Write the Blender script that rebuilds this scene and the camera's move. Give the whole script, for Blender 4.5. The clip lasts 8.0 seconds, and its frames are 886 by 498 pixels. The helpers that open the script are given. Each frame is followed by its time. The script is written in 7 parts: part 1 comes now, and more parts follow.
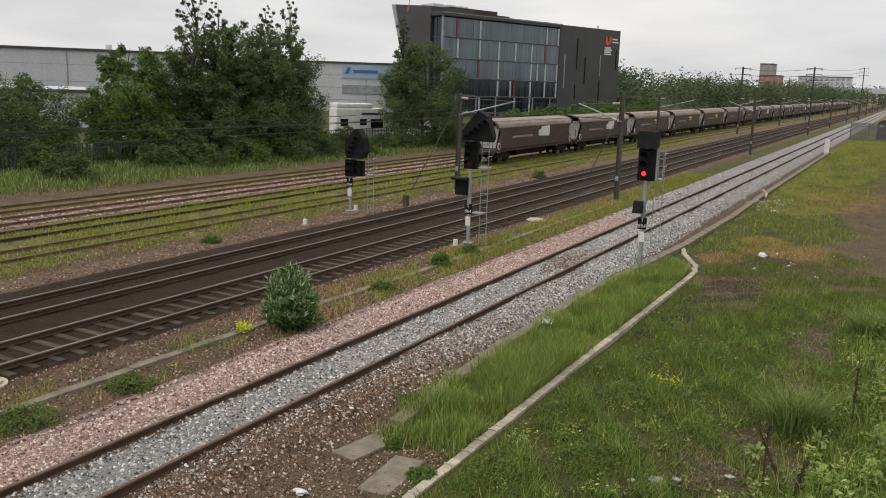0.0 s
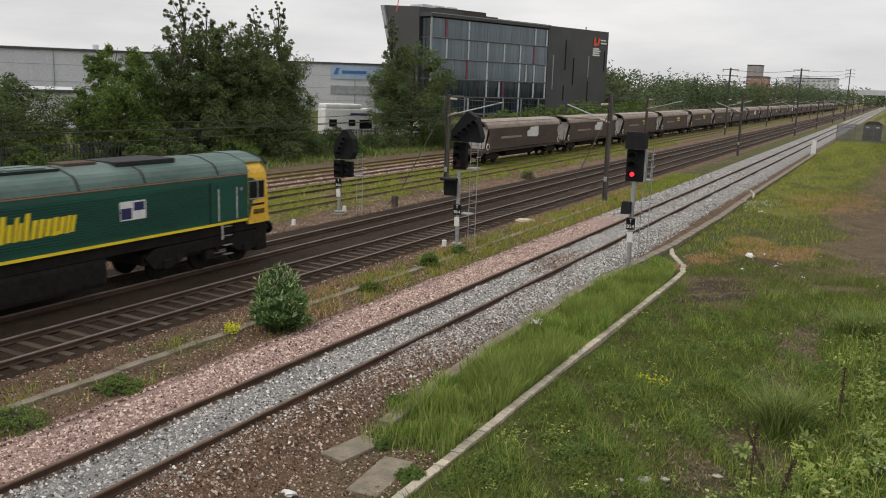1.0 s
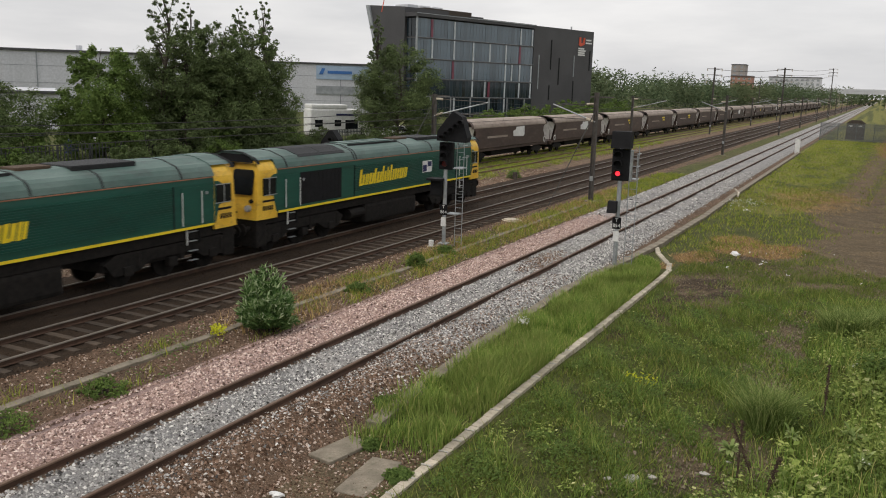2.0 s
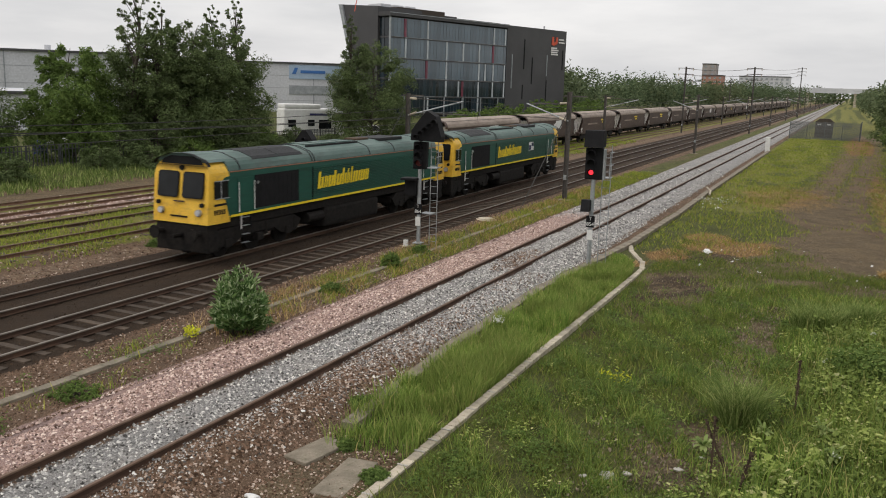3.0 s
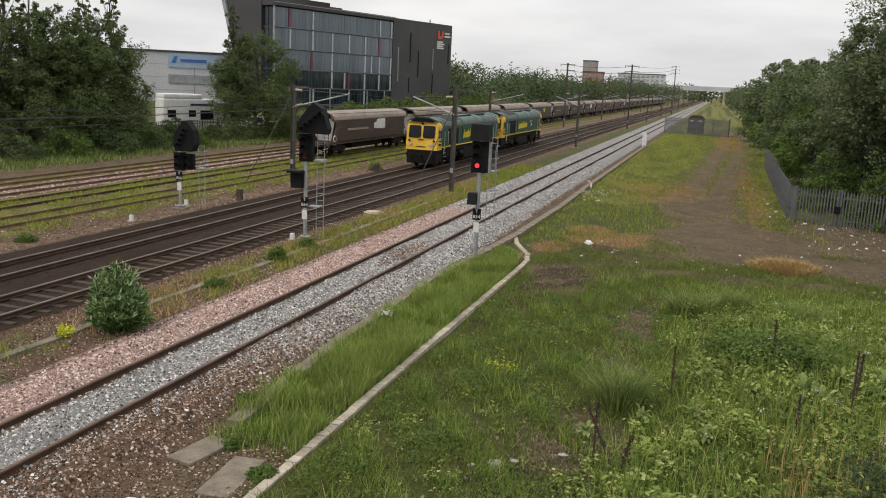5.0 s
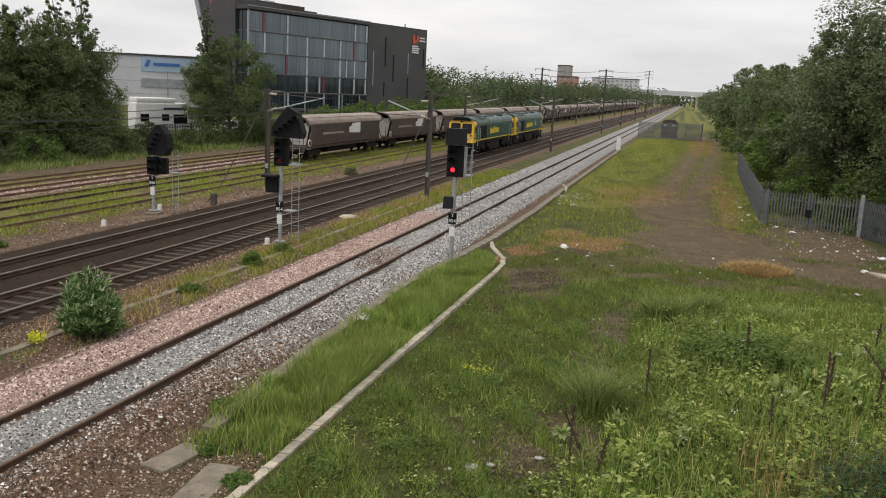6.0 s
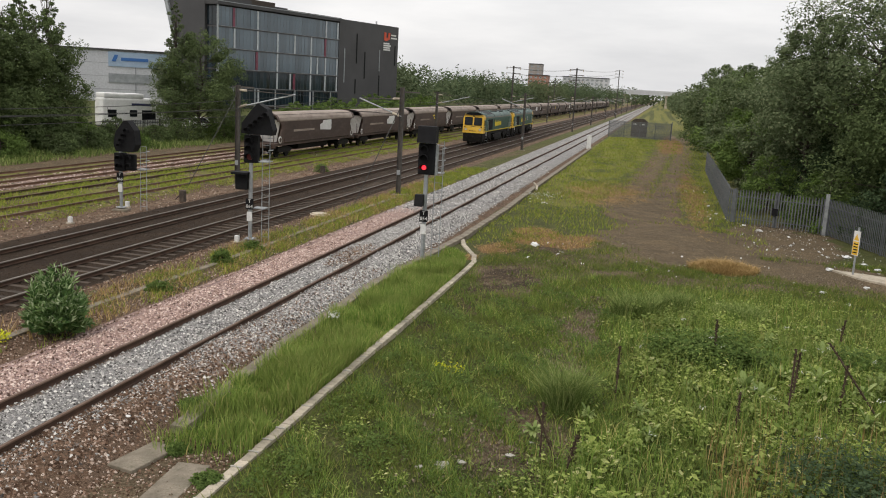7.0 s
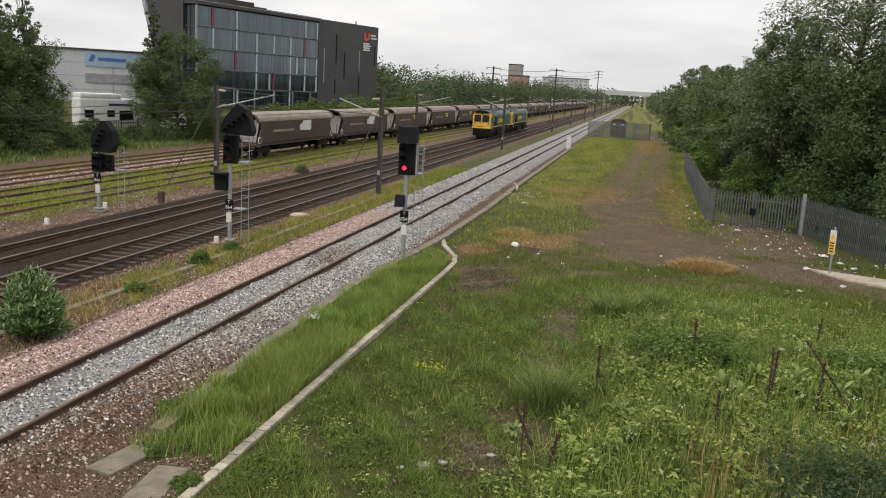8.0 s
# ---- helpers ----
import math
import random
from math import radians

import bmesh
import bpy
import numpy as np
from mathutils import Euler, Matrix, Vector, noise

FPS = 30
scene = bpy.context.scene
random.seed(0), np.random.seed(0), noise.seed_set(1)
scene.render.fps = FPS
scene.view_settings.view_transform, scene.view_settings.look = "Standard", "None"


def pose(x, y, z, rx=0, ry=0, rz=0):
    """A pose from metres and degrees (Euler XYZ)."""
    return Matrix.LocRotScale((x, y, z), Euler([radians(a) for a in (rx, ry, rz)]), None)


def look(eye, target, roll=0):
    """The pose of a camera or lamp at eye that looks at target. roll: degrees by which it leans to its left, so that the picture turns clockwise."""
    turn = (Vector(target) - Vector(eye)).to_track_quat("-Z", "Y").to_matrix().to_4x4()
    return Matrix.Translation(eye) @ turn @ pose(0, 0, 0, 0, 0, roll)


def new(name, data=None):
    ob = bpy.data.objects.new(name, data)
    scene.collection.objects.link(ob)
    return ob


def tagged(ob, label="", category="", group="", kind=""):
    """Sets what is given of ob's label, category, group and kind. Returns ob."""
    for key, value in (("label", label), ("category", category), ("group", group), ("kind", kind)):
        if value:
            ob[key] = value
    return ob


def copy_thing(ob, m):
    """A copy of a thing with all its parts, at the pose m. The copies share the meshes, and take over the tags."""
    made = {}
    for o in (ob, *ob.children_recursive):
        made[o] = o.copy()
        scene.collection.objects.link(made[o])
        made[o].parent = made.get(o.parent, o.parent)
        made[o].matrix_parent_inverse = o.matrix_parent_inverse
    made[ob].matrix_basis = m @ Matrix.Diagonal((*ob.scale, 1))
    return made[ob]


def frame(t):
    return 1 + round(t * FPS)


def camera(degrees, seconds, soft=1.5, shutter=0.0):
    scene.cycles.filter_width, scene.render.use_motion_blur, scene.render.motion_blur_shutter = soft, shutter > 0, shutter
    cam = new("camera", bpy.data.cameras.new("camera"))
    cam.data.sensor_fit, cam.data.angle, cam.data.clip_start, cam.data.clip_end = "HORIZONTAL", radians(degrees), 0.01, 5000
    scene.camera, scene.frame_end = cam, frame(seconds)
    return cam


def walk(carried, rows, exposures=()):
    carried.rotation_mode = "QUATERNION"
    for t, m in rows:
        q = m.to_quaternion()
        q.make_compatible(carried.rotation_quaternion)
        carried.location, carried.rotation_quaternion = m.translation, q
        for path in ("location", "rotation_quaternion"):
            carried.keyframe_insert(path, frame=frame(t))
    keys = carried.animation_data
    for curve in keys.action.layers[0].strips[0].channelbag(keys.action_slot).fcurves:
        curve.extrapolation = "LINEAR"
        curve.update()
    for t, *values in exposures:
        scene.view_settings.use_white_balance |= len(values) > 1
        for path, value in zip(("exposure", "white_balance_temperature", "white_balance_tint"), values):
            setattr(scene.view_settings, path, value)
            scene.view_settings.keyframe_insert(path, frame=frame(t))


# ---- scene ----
cam = camera(54.52, 8.0, soft=1.0, shutter=0.2)
EYE = 6.586
# seconds, yaw, pitch, roll in degrees: a camera held by hand on a bridge, turning to the right
TURNS = [
    (0.0, 28.094, -10.853, 1.782),
    (0.5, 27.726, -10.832, 1.907),
    (1.0, 27.345, -10.785, 1.869),
    (1.5, 27.005, -10.756, 1.765),
    (3.0, 24.735, -10.737, 1.654),
    (3.5, 23.514, -10.775, 1.567),
    (4.0, 21.306, -11.058, 1.747),
    (4.5, 18.783, -11.047, 2.286),
    (6.0, 15.500, -10.576, 2.712),
    (6.5, 14.651, -10.238, 2.836),
    (7.0, 13.545, -10.625, 3.146),
    (7.5, 12.700, -10.817, 3.255),
    (8.0, 12.233, -10.531, 3.194),
]
walk(cam, [(t, pose(0, 0, EYE, 90 + pitch, 0, yaw) @ pose(0, 0, 0, 0, 0, roll)) for t, yaw, pitch, roll in TURNS],
     exposures=((0.0, -0.02, 6780, 12), (4.5, 0.04, 6780, 12), (8.0, 0.13, 6780, 12)))

# ---- light: an overcast summer day ----
SUN_EL, SUN_AZ = radians(50), radians(215)
world = bpy.data.worlds.new("overcast")
scene.world = world
world.use_nodes = True
wn, wl = world.node_tree.nodes, world.node_tree.links
wn.clear()
sky = wn.new("ShaderNodeTexSky")
sky.sky_type, sky.sun_disc, sky.sun_elevation, sky.sun_rotation = "NISHITA", False, SUN_EL, SUN_AZ
sky.air_density, sky.dust_density = 1.0, 4.0
tc = wn.new("ShaderNodeTexCoord")
mp = wn.new("ShaderNodeMapping")
mp.inputs["Scale"].default_value = (1.0, 1.0, 5.0)
wl.new(tc.outputs["Generated"], mp.inputs["Vector"])
cloud = wn.new("ShaderNodeTexNoise")
cloud.inputs["Scale"].default_value, cloud.inputs["Detail"].default_value, cloud.inputs["Roughness"].default_value = 2.2, 6, 0.55
wl.new(mp.outputs[0], cloud.inputs["Vector"])
ramp = wn.new("ShaderNodeValToRGB")
ramp.color_ramp.elements[0].position, ramp.color_ramp.elements[0].color = 0.34, (0.665, 0.692, 0.725, 1)
ramp.color_ramp.elements[1].position, ramp.color_ramp.elements[1].color = 0.62, (0.915, 0.935, 0.952, 1)
wl.new(cloud.outputs["Fac"], ramp.inputs[0])
sep = wn.new("ShaderNodeSeparateXYZ")
wl.new(tc.outputs["Generated"], sep.inputs[0])
zen = wn.new("ShaderNodeMapRange")
zen.inputs["From Min"].default_value, zen.inputs["From Max"].default_value = 0.15, 0.9
zen.inputs["To Min"].default_value, zen.inputs["To Max"].default_value = 1.0, 1.5
wl.new(sep.outputs["Z"], zen.inputs[0])
up = wn.new("ShaderNodeVectorMath")
up.operation = "SCALE"
wl.new(ramp.outputs[0], up.inputs[0])
wl.new(zen.outputs[0], up.inputs["Scale"])
b1, b2, add, wout = wn.new("ShaderNodeBackground"), wn.new("ShaderNodeBackground"), wn.new("ShaderNodeAddShader"), wn.new("ShaderNodeOutputWorld")
b1.inputs["Strength"].default_value = 0.012   # what the clouds let through of the blue
b2.inputs["Strength"].default_value = 0.92
wl.new(sky.outputs[0], b1.inputs[0])
wl.new(up.outputs[0], b2.inputs[0])
wl.new(b1.outputs[0], add.inputs[0])
wl.new(b2.outputs[0], add.inputs[1])
wl.new(add.outputs[0], wout.inputs[0])
sun = new("sun", bpy.data.lights.new("sun", "SUN"))
sun.data.energy, sun.data.angle, sun.data.color = 0.9, radians(25), (1.0, 0.96, 0.9)
sun.matrix_world = look((0, 0, 0), (-math.sin(SUN_AZ) * math.cos(SUN_EL), -math.cos(SUN_AZ) * math.cos(SUN_EL), -math.sin(SUN_EL)))


# ---- materials ----
def nodes_of(name):
    m = bpy.data.materials.new(name)
    m.use_nodes = True
    n, l = m.node_tree.nodes, m.node_tree.links
    return m, n, l, n["Principled BSDF"]


def noise_node(n, l, scale, detail=4, rough=0.6, stretch=None, coord="Object"):
    t = n.new("ShaderNodeTexCoord")
    x = n.new("ShaderNodeTexNoise")
    x.inputs["Scale"].default_value, x.inputs["Detail"].default_value, x.inputs["Roughness"].default_value = scale, detail, rough
    if stretch:
        mpn = n.new("ShaderNodeMapping")
        mpn.inputs["Scale"].default_value = stretch
        l.new(t.outputs[coord], mpn.inputs[0])
        l.new(mpn.outputs[0], x.inputs["Vector"])
    else:
        l.new(t.outputs[coord], x.inputs["Vector"])
    return x.outputs["Fac"]


def ramp_node(n, l, fac, stops):
    r = n.new("ShaderNodeValToRGB")
    e = r.color_ramp.elements
    while len(e) < len(stops):
        e.new(0.5)
    for el, (pos, c) in zip(e, stops):
        el.position, el.color = pos, (*c, 1)
    l.new(fac, r.inputs[0])
    return r.outputs[0]


def mix_node(n, l, fac, a, b, how="MIX"):
    m = n.new("ShaderNodeMix")
    m.data_type, m.blend_type = "RGBA", how
    for sock, v in ((m.inputs["Factor"], fac), (m.inputs["A"], a), (m.inputs["B"], b)):
        if hasattr(v, "is_linked"):
            l.new(v, sock)
        elif isinstance(v, (int, float)):
            sock.default_value = v
        else:
            sock.default_value = (*v, 1)
    return m.outputs["Result"]


def surf(name, c1, c2, scale=3.0, rough=0.7, metal=0.0, bump=0.1, fine=60.0, dirt=None, dirt_amount=0.35, stretch=None, vary=0.0, spec=0.4):
    """A surface of two tones at a large scale, fine grain and relief, and patches of dirt."""
    m, n, l, p = nodes_of(name)
    c = ramp_node(n, l, noise_node(n, l, scale, stretch=stretch), ((0.35, c1), (0.65, c2)))
    f = noise_node(n, l, fine, 3)
    c = mix_node(n, l, 0.35, c, ramp_node(n, l, f, ((0.3, (0.55, 0.55, 0.55)), (0.7, (1.25, 1.25, 1.25)))), "MULTIPLY")
    if dirt:
        d = ramp_node(n, l, noise_node(n, l, scale * 2.3, 8, 0.7, stretch), ((0.5, (0, 0, 0)), (0.72, (dirt_amount,) * 3)))
        c = mix_node(n, l, d, c, dirt)
    if vary:
        o = n.new("ShaderNodeObjectInfo")
        c = mix_node(n, l, vary, c, ramp_node(n, l, o.outputs["Random"], ((0.0, (0.4, 0.4, 0.4)), (1.0, (1.6, 1.6, 1.6)))), "MULTIPLY")
    l.new(c, p.inputs["Base Color"])
    p.inputs["Roughness"].default_value, p.inputs["Metallic"].default_value = rough, metal
    p.inputs["Specular IOR Level"].default_value = spec
    if bump:
        b = n.new("ShaderNodeBump")
        b.inputs["Strength"].default_value, b.inputs["Distance"].default_value = bump, 0.02
        l.new(f, b.inputs["Height"])
        l.new(b.outputs[0], p.inputs["Normal"])
    return m


def islands(name, stops, rough=0.8, translucent=0.0, spec=0.1, patch=None, patch_scale=0.25):
    """Small pieces, each of its own tone; larger patches drift in tone too."""
    m, n, l, p = nodes_of(name)
    g = n.new("ShaderNodeNewGeometry")
    c = ramp_node(n, l, g.outputs["Random Per Island"], stops)
    if patch:
        f = noise_node(n, l, patch_scale, 4)
        c = mix_node(n, l, ramp_node(n, l, f, ((0.4, (0, 0, 0)), (0.62, (0.7, 0.7, 0.7)))), c, patch)
    l.new(c, p.inputs["Base Color"])
    p.inputs["Roughness"].default_value = rough
    p.inputs["Specular IOR Level"].default_value = spec
    if translucent:
        t, mx = n.new("ShaderNodeBsdfTranslucent"), n.new("ShaderNodeMixShader")
        l.new(c, t.inputs["Color"])
        mx.inputs[0].default_value = translucent
        l.new(p.outputs[0], mx.inputs[1])
        l.new(t.outputs[0], mx.inputs[2])
        l.new(mx.outputs[0], n["Material Output"].inputs[0])
    return m


def glow(name, c, strength):
    m, n, l, p = nodes_of(name)
    p.inputs["Base Color"].default_value = (*c, 1)
    p.inputs["Emission Color"].default_value, p.inputs["Emission Strength"].default_value = (*c, 1), strength
    return m


RAIL_STEEL = surf("rail_side_rust", (0.050, 0.028, 0.018), (0.085, 0.046, 0.028), 2, 0.85, 0.2, 0.3)
RAIL_HEAD = surf("rail_head", (0.17, 0.145, 0.12), (0.23, 0.20, 0.17), 1, 0.5, 0.35, 0.05)
RAIL_RUST = surf("siding_rail_rust", (0.135, 0.072, 0.044), (0.20, 0.115, 0.075), 2, 0.85, 0.1, 0.3)
RAIL_DULL = surf("rail_head_rusty", (0.13, 0.08, 0.055), (0.19, 0.125, 0.09), 2, 0.7, 0.3, 0.2)
CONCRETE = surf("concrete", (0.38, 0.33, 0.255), (0.54, 0.475, 0.37), 1.5, 0.9, 0, 0.4, 40, (0.12, 0.11, 0.08), 0.6, vary=0.25)
OLD_CONCRETE = surf("old_concrete", (0.16, 0.135, 0.10), (0.27, 0.23, 0.175), 2.5, 0.95, 0, 0.5, 30, (0.07, 0.07, 0.04), 0.7)
SLEEPER = surf("sleeper_concrete", (0.046, 0.033, 0.023), (0.086, 0.062, 0.043), 2.5, 0.9, 0, 0.4, 40, (0.05, 0.036, 0.027), 0.8, vary=0.5)
OLD_WOOD = surf("old_timber", (0.05, 0.04, 0.03), (0.09, 0.07, 0.055), 4, 0.9, 0, 0.4, 50, vary=0.3)
GALV = surf("galvanised_steel", (0.30, 0.32, 0.33), (0.42, 0.44, 0.45), 3, 0.5, 0.5, 0.1, 50, (0.14, 0.12, 0.1), 0.4)
MAST_STEEL = surf("mast_steel", (0.07, 0.065, 0.06), (0.11, 0.10, 0.09), 3, 0.7, 0.3, 0.2, 40, (0.09, 0.05, 0.03), 0.6)
FENCE_STEEL = surf("weathered_fence_steel", (0.10, 0.11, 0.115), (0.155, 0.165, 0.17), 2, 0.65, 0.3, 0.1, 30, (0.09, 0.08, 0.07), 0.5)
# darker copy of the fence steel, its shade put into the colour
FENCE_SHADED = surf("shaded_fence_steel", (0.035, 0.038, 0.038), (0.06, 0.062, 0.06), 2, 0.7, 0.2, 0.1)
BLACK = surf("black_paint", (0.006, 0.006, 0.007), (0.011, 0.011, 0.012), 4, 0.75, 0, 0.05, spec=0.2)
UNDER = surf("oily_underframe", (0.006, 0.0055, 0.005), (0.017, 0.0145, 0.0125), 5, 0.85, 0.0, 0.3, 40, (0.024, 0.019, 0.015), 0.5, spec=0.2)
WHITE = surf("white_paint", (0.62, 0.62, 0.60), (0.74, 0.74, 0.72), 2, 0.5, 0, 0.05, 60, (0.32, 0.28, 0.22), 0.25)
RED_GLOW = glow("red_aspect", (1.0, 0.03, 0.05), 1.6)
GREEN = surf("green_livery", (0.006, 0.066, 0.047), (0.009, 0.082, 0.058), 1.2, 0.42, 0, 0.03, 30, (0.012, 0.022, 0.018), 0.5, (1, 0.3, 2))
ROOF_GREEN = surf("dusty_roof", (0.046, 0.098, 0.082), (0.105, 0.160, 0.140), 0.9, 0.55, 0, 0.06, 30, (0.045, 0.05, 0.047), 0.8, (1, 0.35, 1))
YELLOW = surf("warning_yellow", (0.72, 0.42, 0.035), (0.82, 0.51, 0.06), 1.6, 0.5, 0, 0.03, 40, (0.30, 0.16, 0.05), 0.65)
LETTER_YELLOW = surf("lettering_yellow", (0.75, 0.56, 0.02), (0.82, 0.62, 0.03), 2, 0.5, 0, 0.0)
NAVY = surf("navy_vinyl", (0.015, 0.02, 0.08), (0.02, 0.025, 0.1), 2, 0.5, 0, 0)
ORANGE_LINE = surf("orange_line", (0.28, 0.13, 0.08), (0.36, 0.17, 0.10), 2, 0.5, 0, 0)
CAB_GLASS = surf("cab_glass", (0.008, 0.009, 0.010), (0.016, 0.018, 0.020), 1, 0.12, 0, 0, spec=0.18)
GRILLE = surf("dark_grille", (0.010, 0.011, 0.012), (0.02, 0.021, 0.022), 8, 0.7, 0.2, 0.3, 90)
HOPPER = surf("hopper_maroon", (0.047, 0.029, 0.022), (0.074, 0.045, 0.034), 0.8, 0.65, 0, 0.15, 25, (0.14, 0.10, 0.08), 0.55, (0.4, 0.4, 1.5), vary=0.25)
HOPPER_TOP = surf("hopper_dusty_top", (0.25, 0.20, 0.165), (0.36, 0.30, 0.25), 1.0, 0.8, 0, 0.1, 25, (0.12, 0.08, 0.065), 0.6, (1, 0.3, 1))
HOPPER_END = surf("hopper_pale_end", (0.62, 0.60, 0.57), (0.78, 0.76, 0.73), 1.2, 0.75, 0, 0.1, 25, (0.16, 0.11, 0.09), 0.6)
CLAD_DARK = surf("anthracite_cladding", (0.050, 0.049, 0.051), (0.066, 0.065, 0.067), 0.15, 0.55, 0.1, 0.02, 4, vary=0.1)
CLAD_GREY = surf("pale_grey_cladding", (0.47, 0.48, 0.50), (0.55, 0.56, 0.58), 0.08, 0.5, 0, 0.05, 3, (0.30, 0.31, 0.32), 0.4, (1, 1, 0.2))
# sky reflection is put into this pane colour; the next is its shaded copy
OFFICE_GLASS_SKY = surf("sky_toned_office_glass", (0.048, 0.076, 0.096), (0.105, 0.150, 0.182), 0.22, 0.05, 0.0, 0, spec=0.75, vary=0.45)
OFFICE_GLASS_SHADED = surf("shaded_office_glass", (0.010, 0.018, 0.024), (0.026, 0.040, 0.050), 0.35, 0.05, 0.0, 0, spec=0.45, vary=0.8)
PALE_PANEL = surf("pale_facade_panel", (0.38, 0.41, 0.43), (0.52, 0.55, 0.56), 1, 0.5, 0, 0)
DARK_MULLION = surf("dark_mullion", (0.05, 0.065, 0.075), (0.075, 0.09, 0.10), 1, 0.5, 0.2, 0)
RED_GLASS = surf("red_glass", (0.13, 0.025, 0.045), (0.19, 0.04, 0.065), 1, 0.2, 0, 0)
# distance haze is lightened into this wall colour
TOWER_HAZED = surf("hazed_tower_render", (0.27, 0.24, 0.22), (0.34, 0.31, 0.29), 0.3, 0.85, 0, 0.1)
MULLION = surf("aluminium_mullion", (0.24, 0.26, 0.27), (0.34, 0.36, 0.37), 1, 0.5, 0.3, 0)
SIGN_BLUE = surf("blue_sign", (0.03, 0.12, 0.35), (0.04, 0.15, 0.40), 1, 0.5, 0, 0)
PALE_BLUE = surf("pale_blue_panel", (0.30, 0.40, 0.52), (0.34, 0.44, 0.56), 1, 0.5, 0, 0)
LOGO_RED = surf("logo_red", (0.55, 0.07, 0.03), (0.6, 0.09, 0.04), 1, 0.5, 0, 0)
# red brick paled in its colour for distance haze
BRICK_HAZED = surf("hazed_brick_red", (0.32, 0.16, 0.12), (0.38, 0.21, 0.16), 0.3, 0.85, 0, 0.1)
WIRE = surf("copper_wire", (0.03, 0.03, 0.028), (0.05, 0.048, 0.044), 1, 0.6, 0.3, 0)
BARK = surf("bark", (0.045, 0.035, 0.026), (0.085, 0.07, 0.055), 6, 0.95, 0, 0.6, 30)
STALK = surf("dead_stalk", (0.055, 0.035, 0.022), (0.10, 0.068, 0.045), 6, 0.95, 0, 0.5, 40)
STRAW = surf("straw_and_rubble", (0.16, 0.12, 0.08), (0.34, 0.28, 0.21), 9, 0.95, 0, 0.4, 30)
STONE = surf("pale_stone", (0.34, 0.32, 0.28), (0.48, 0.46, 0.42), 4, 0.9, 0, 0.5, 30, (0.14, 0.11, 0.08), 0.5)
PLASTIC_BLUE = surf("blue_plastic", (0.02, 0.03, 0.16), (0.03, 0.045, 0.2), 2, 0.5, 0, 0)
TYRE = surf("tyre_rubber", (0.012, 0.012, 0.012), (0.02, 0.02, 0.02), 3, 0.9, 0, 0.2)
LEAF = islands("leaf_mid", ((0.0, (0.066, 0.112, 0.027)), (0.5, (0.13, 0.20, 0.050)), (1.0, (0.215, 0.292, 0.082))), 0.85, 0.35, patch=(0.09, 0.135, 0.038), patch_scale=0.5)
LEAF_DARK = islands("leaf_dark", ((0.0, (0.066, 0.098, 0.038)), (0.6, (0.122, 0.168, 0.064)), (1.0, (0.20, 0.252, 0.104))), 0.85, 0.35, patch=(0.088, 0.115, 0.05), patch_scale=0.4)
# darkest leaves: bramble's own tone, and canopy shade coloured into shrubs behind the fence
LEAF_DARK_SHADE = islands("leaf_dark_shade", ((0.0, (0.030, 0.052, 0.024)), (0.6, (0.050, 0.080, 0.036)), (1.0, (0.075, 0.110, 0.052))), 0.85, 0.2)
LEAF_WOODS = islands("leaf_woods", ((0.0, (0.045, 0.070, 0.034)), (0.6, (0.082, 0.118, 0.058)), (1.0, (0.125, 0.160, 0.085))), 0.85, 0.2, patch=(0.10, 0.115, 0.055), patch_scale=0.03)
LEAF_GREY = islands("leaf_grey_green", ((0.0, (0.070, 0.100, 0.048)), (0.5, (0.155, 0.198, 0.098)), (1.0, (0.28, 0.315, 0.18))), 0.85, 0.35, patch=(0.105, 0.142, 0.064), patch_scale=0.35)
LEAF_BUSH = islands("leaf_bush", ((0.0, (0.046, 0.095, 0.030)), (0.5, (0.098, 0.180, 0.055)), (1.0, (0.20, 0.30, 0.105))), 0.85, 0.2)
LEAF_FELT = islands("felted_leaf", ((0.0, (0.17, 0.24, 0.075)), (0.6, (0.30, 0.37, 0.135)), (1.0, (0.42, 0.48, 0.21))), 0.9, 0.3)
LEAF_TIP = islands("leaf_tip", ((0.0, (0.20, 0.30, 0.12)), (0.6, (0.34, 0.44, 0.22)), (1.0, (0.50, 0.56, 0.36))), 0.85, 0.2)
WEED = islands("weed_leaf", ((0.0, (0.135, 0.195, 0.045)), (0.5, (0.285, 0.362, 0.090)), (0.9, (0.47, 0.52, 0.165)), (1.0, (0.66, 0.62, 0.33))), 0.85, 0.35, patch=(0.125, 0.170, 0.050), patch_scale=0.6)
GRASS_TALL = islands("tall_grass", ((0.0, (0.078, 0.148, 0.028)), (0.5, (0.21, 0.325, 0.064)), (0.88, (0.38, 0.45, 0.12)), (1.0, (0.62, 0.50, 0.22))), 0.85, 0.35, patch=(0.20, 0.24, 0.066), patch_scale=0.35)
GRASS_BLUE = islands("tussock_grass", ((0.0, (0.085, 0.13, 0.032)), (0.6, (0.185, 0.255, 0.070)), (1.0, (0.40, 0.43, 0.17))), 0.85, 0.3)
GRASS_LAWN = islands("short_grass", ((0.0, (0.055, 0.090, 0.018)), (0.45, (0.125, 0.185, 0.034)), (0.85, (0.235, 0.290, 0.062)), (1.0, (0.42, 0.33, 0.12))), 0.85, 0.35, patch=(0.135, 0.165, 0.040), patch_scale=0.45)
GRASS_DRY = islands("dry_grass", ((0.0, (0.20, 0.14, 0.05)), (0.5, (0.38, 0.255, 0.105)), (1.0, (0.60, 0.43, 0.21))), 0.8, 0.2)
GRASS_YELLOW = islands("siding_grass", ((0.0, (0.135, 0.200, 0.028)), (0.6, (0.270, 0.320, 0.052)), (1.0, (0.40, 0.37, 0.09))), 0.85, 0.3)
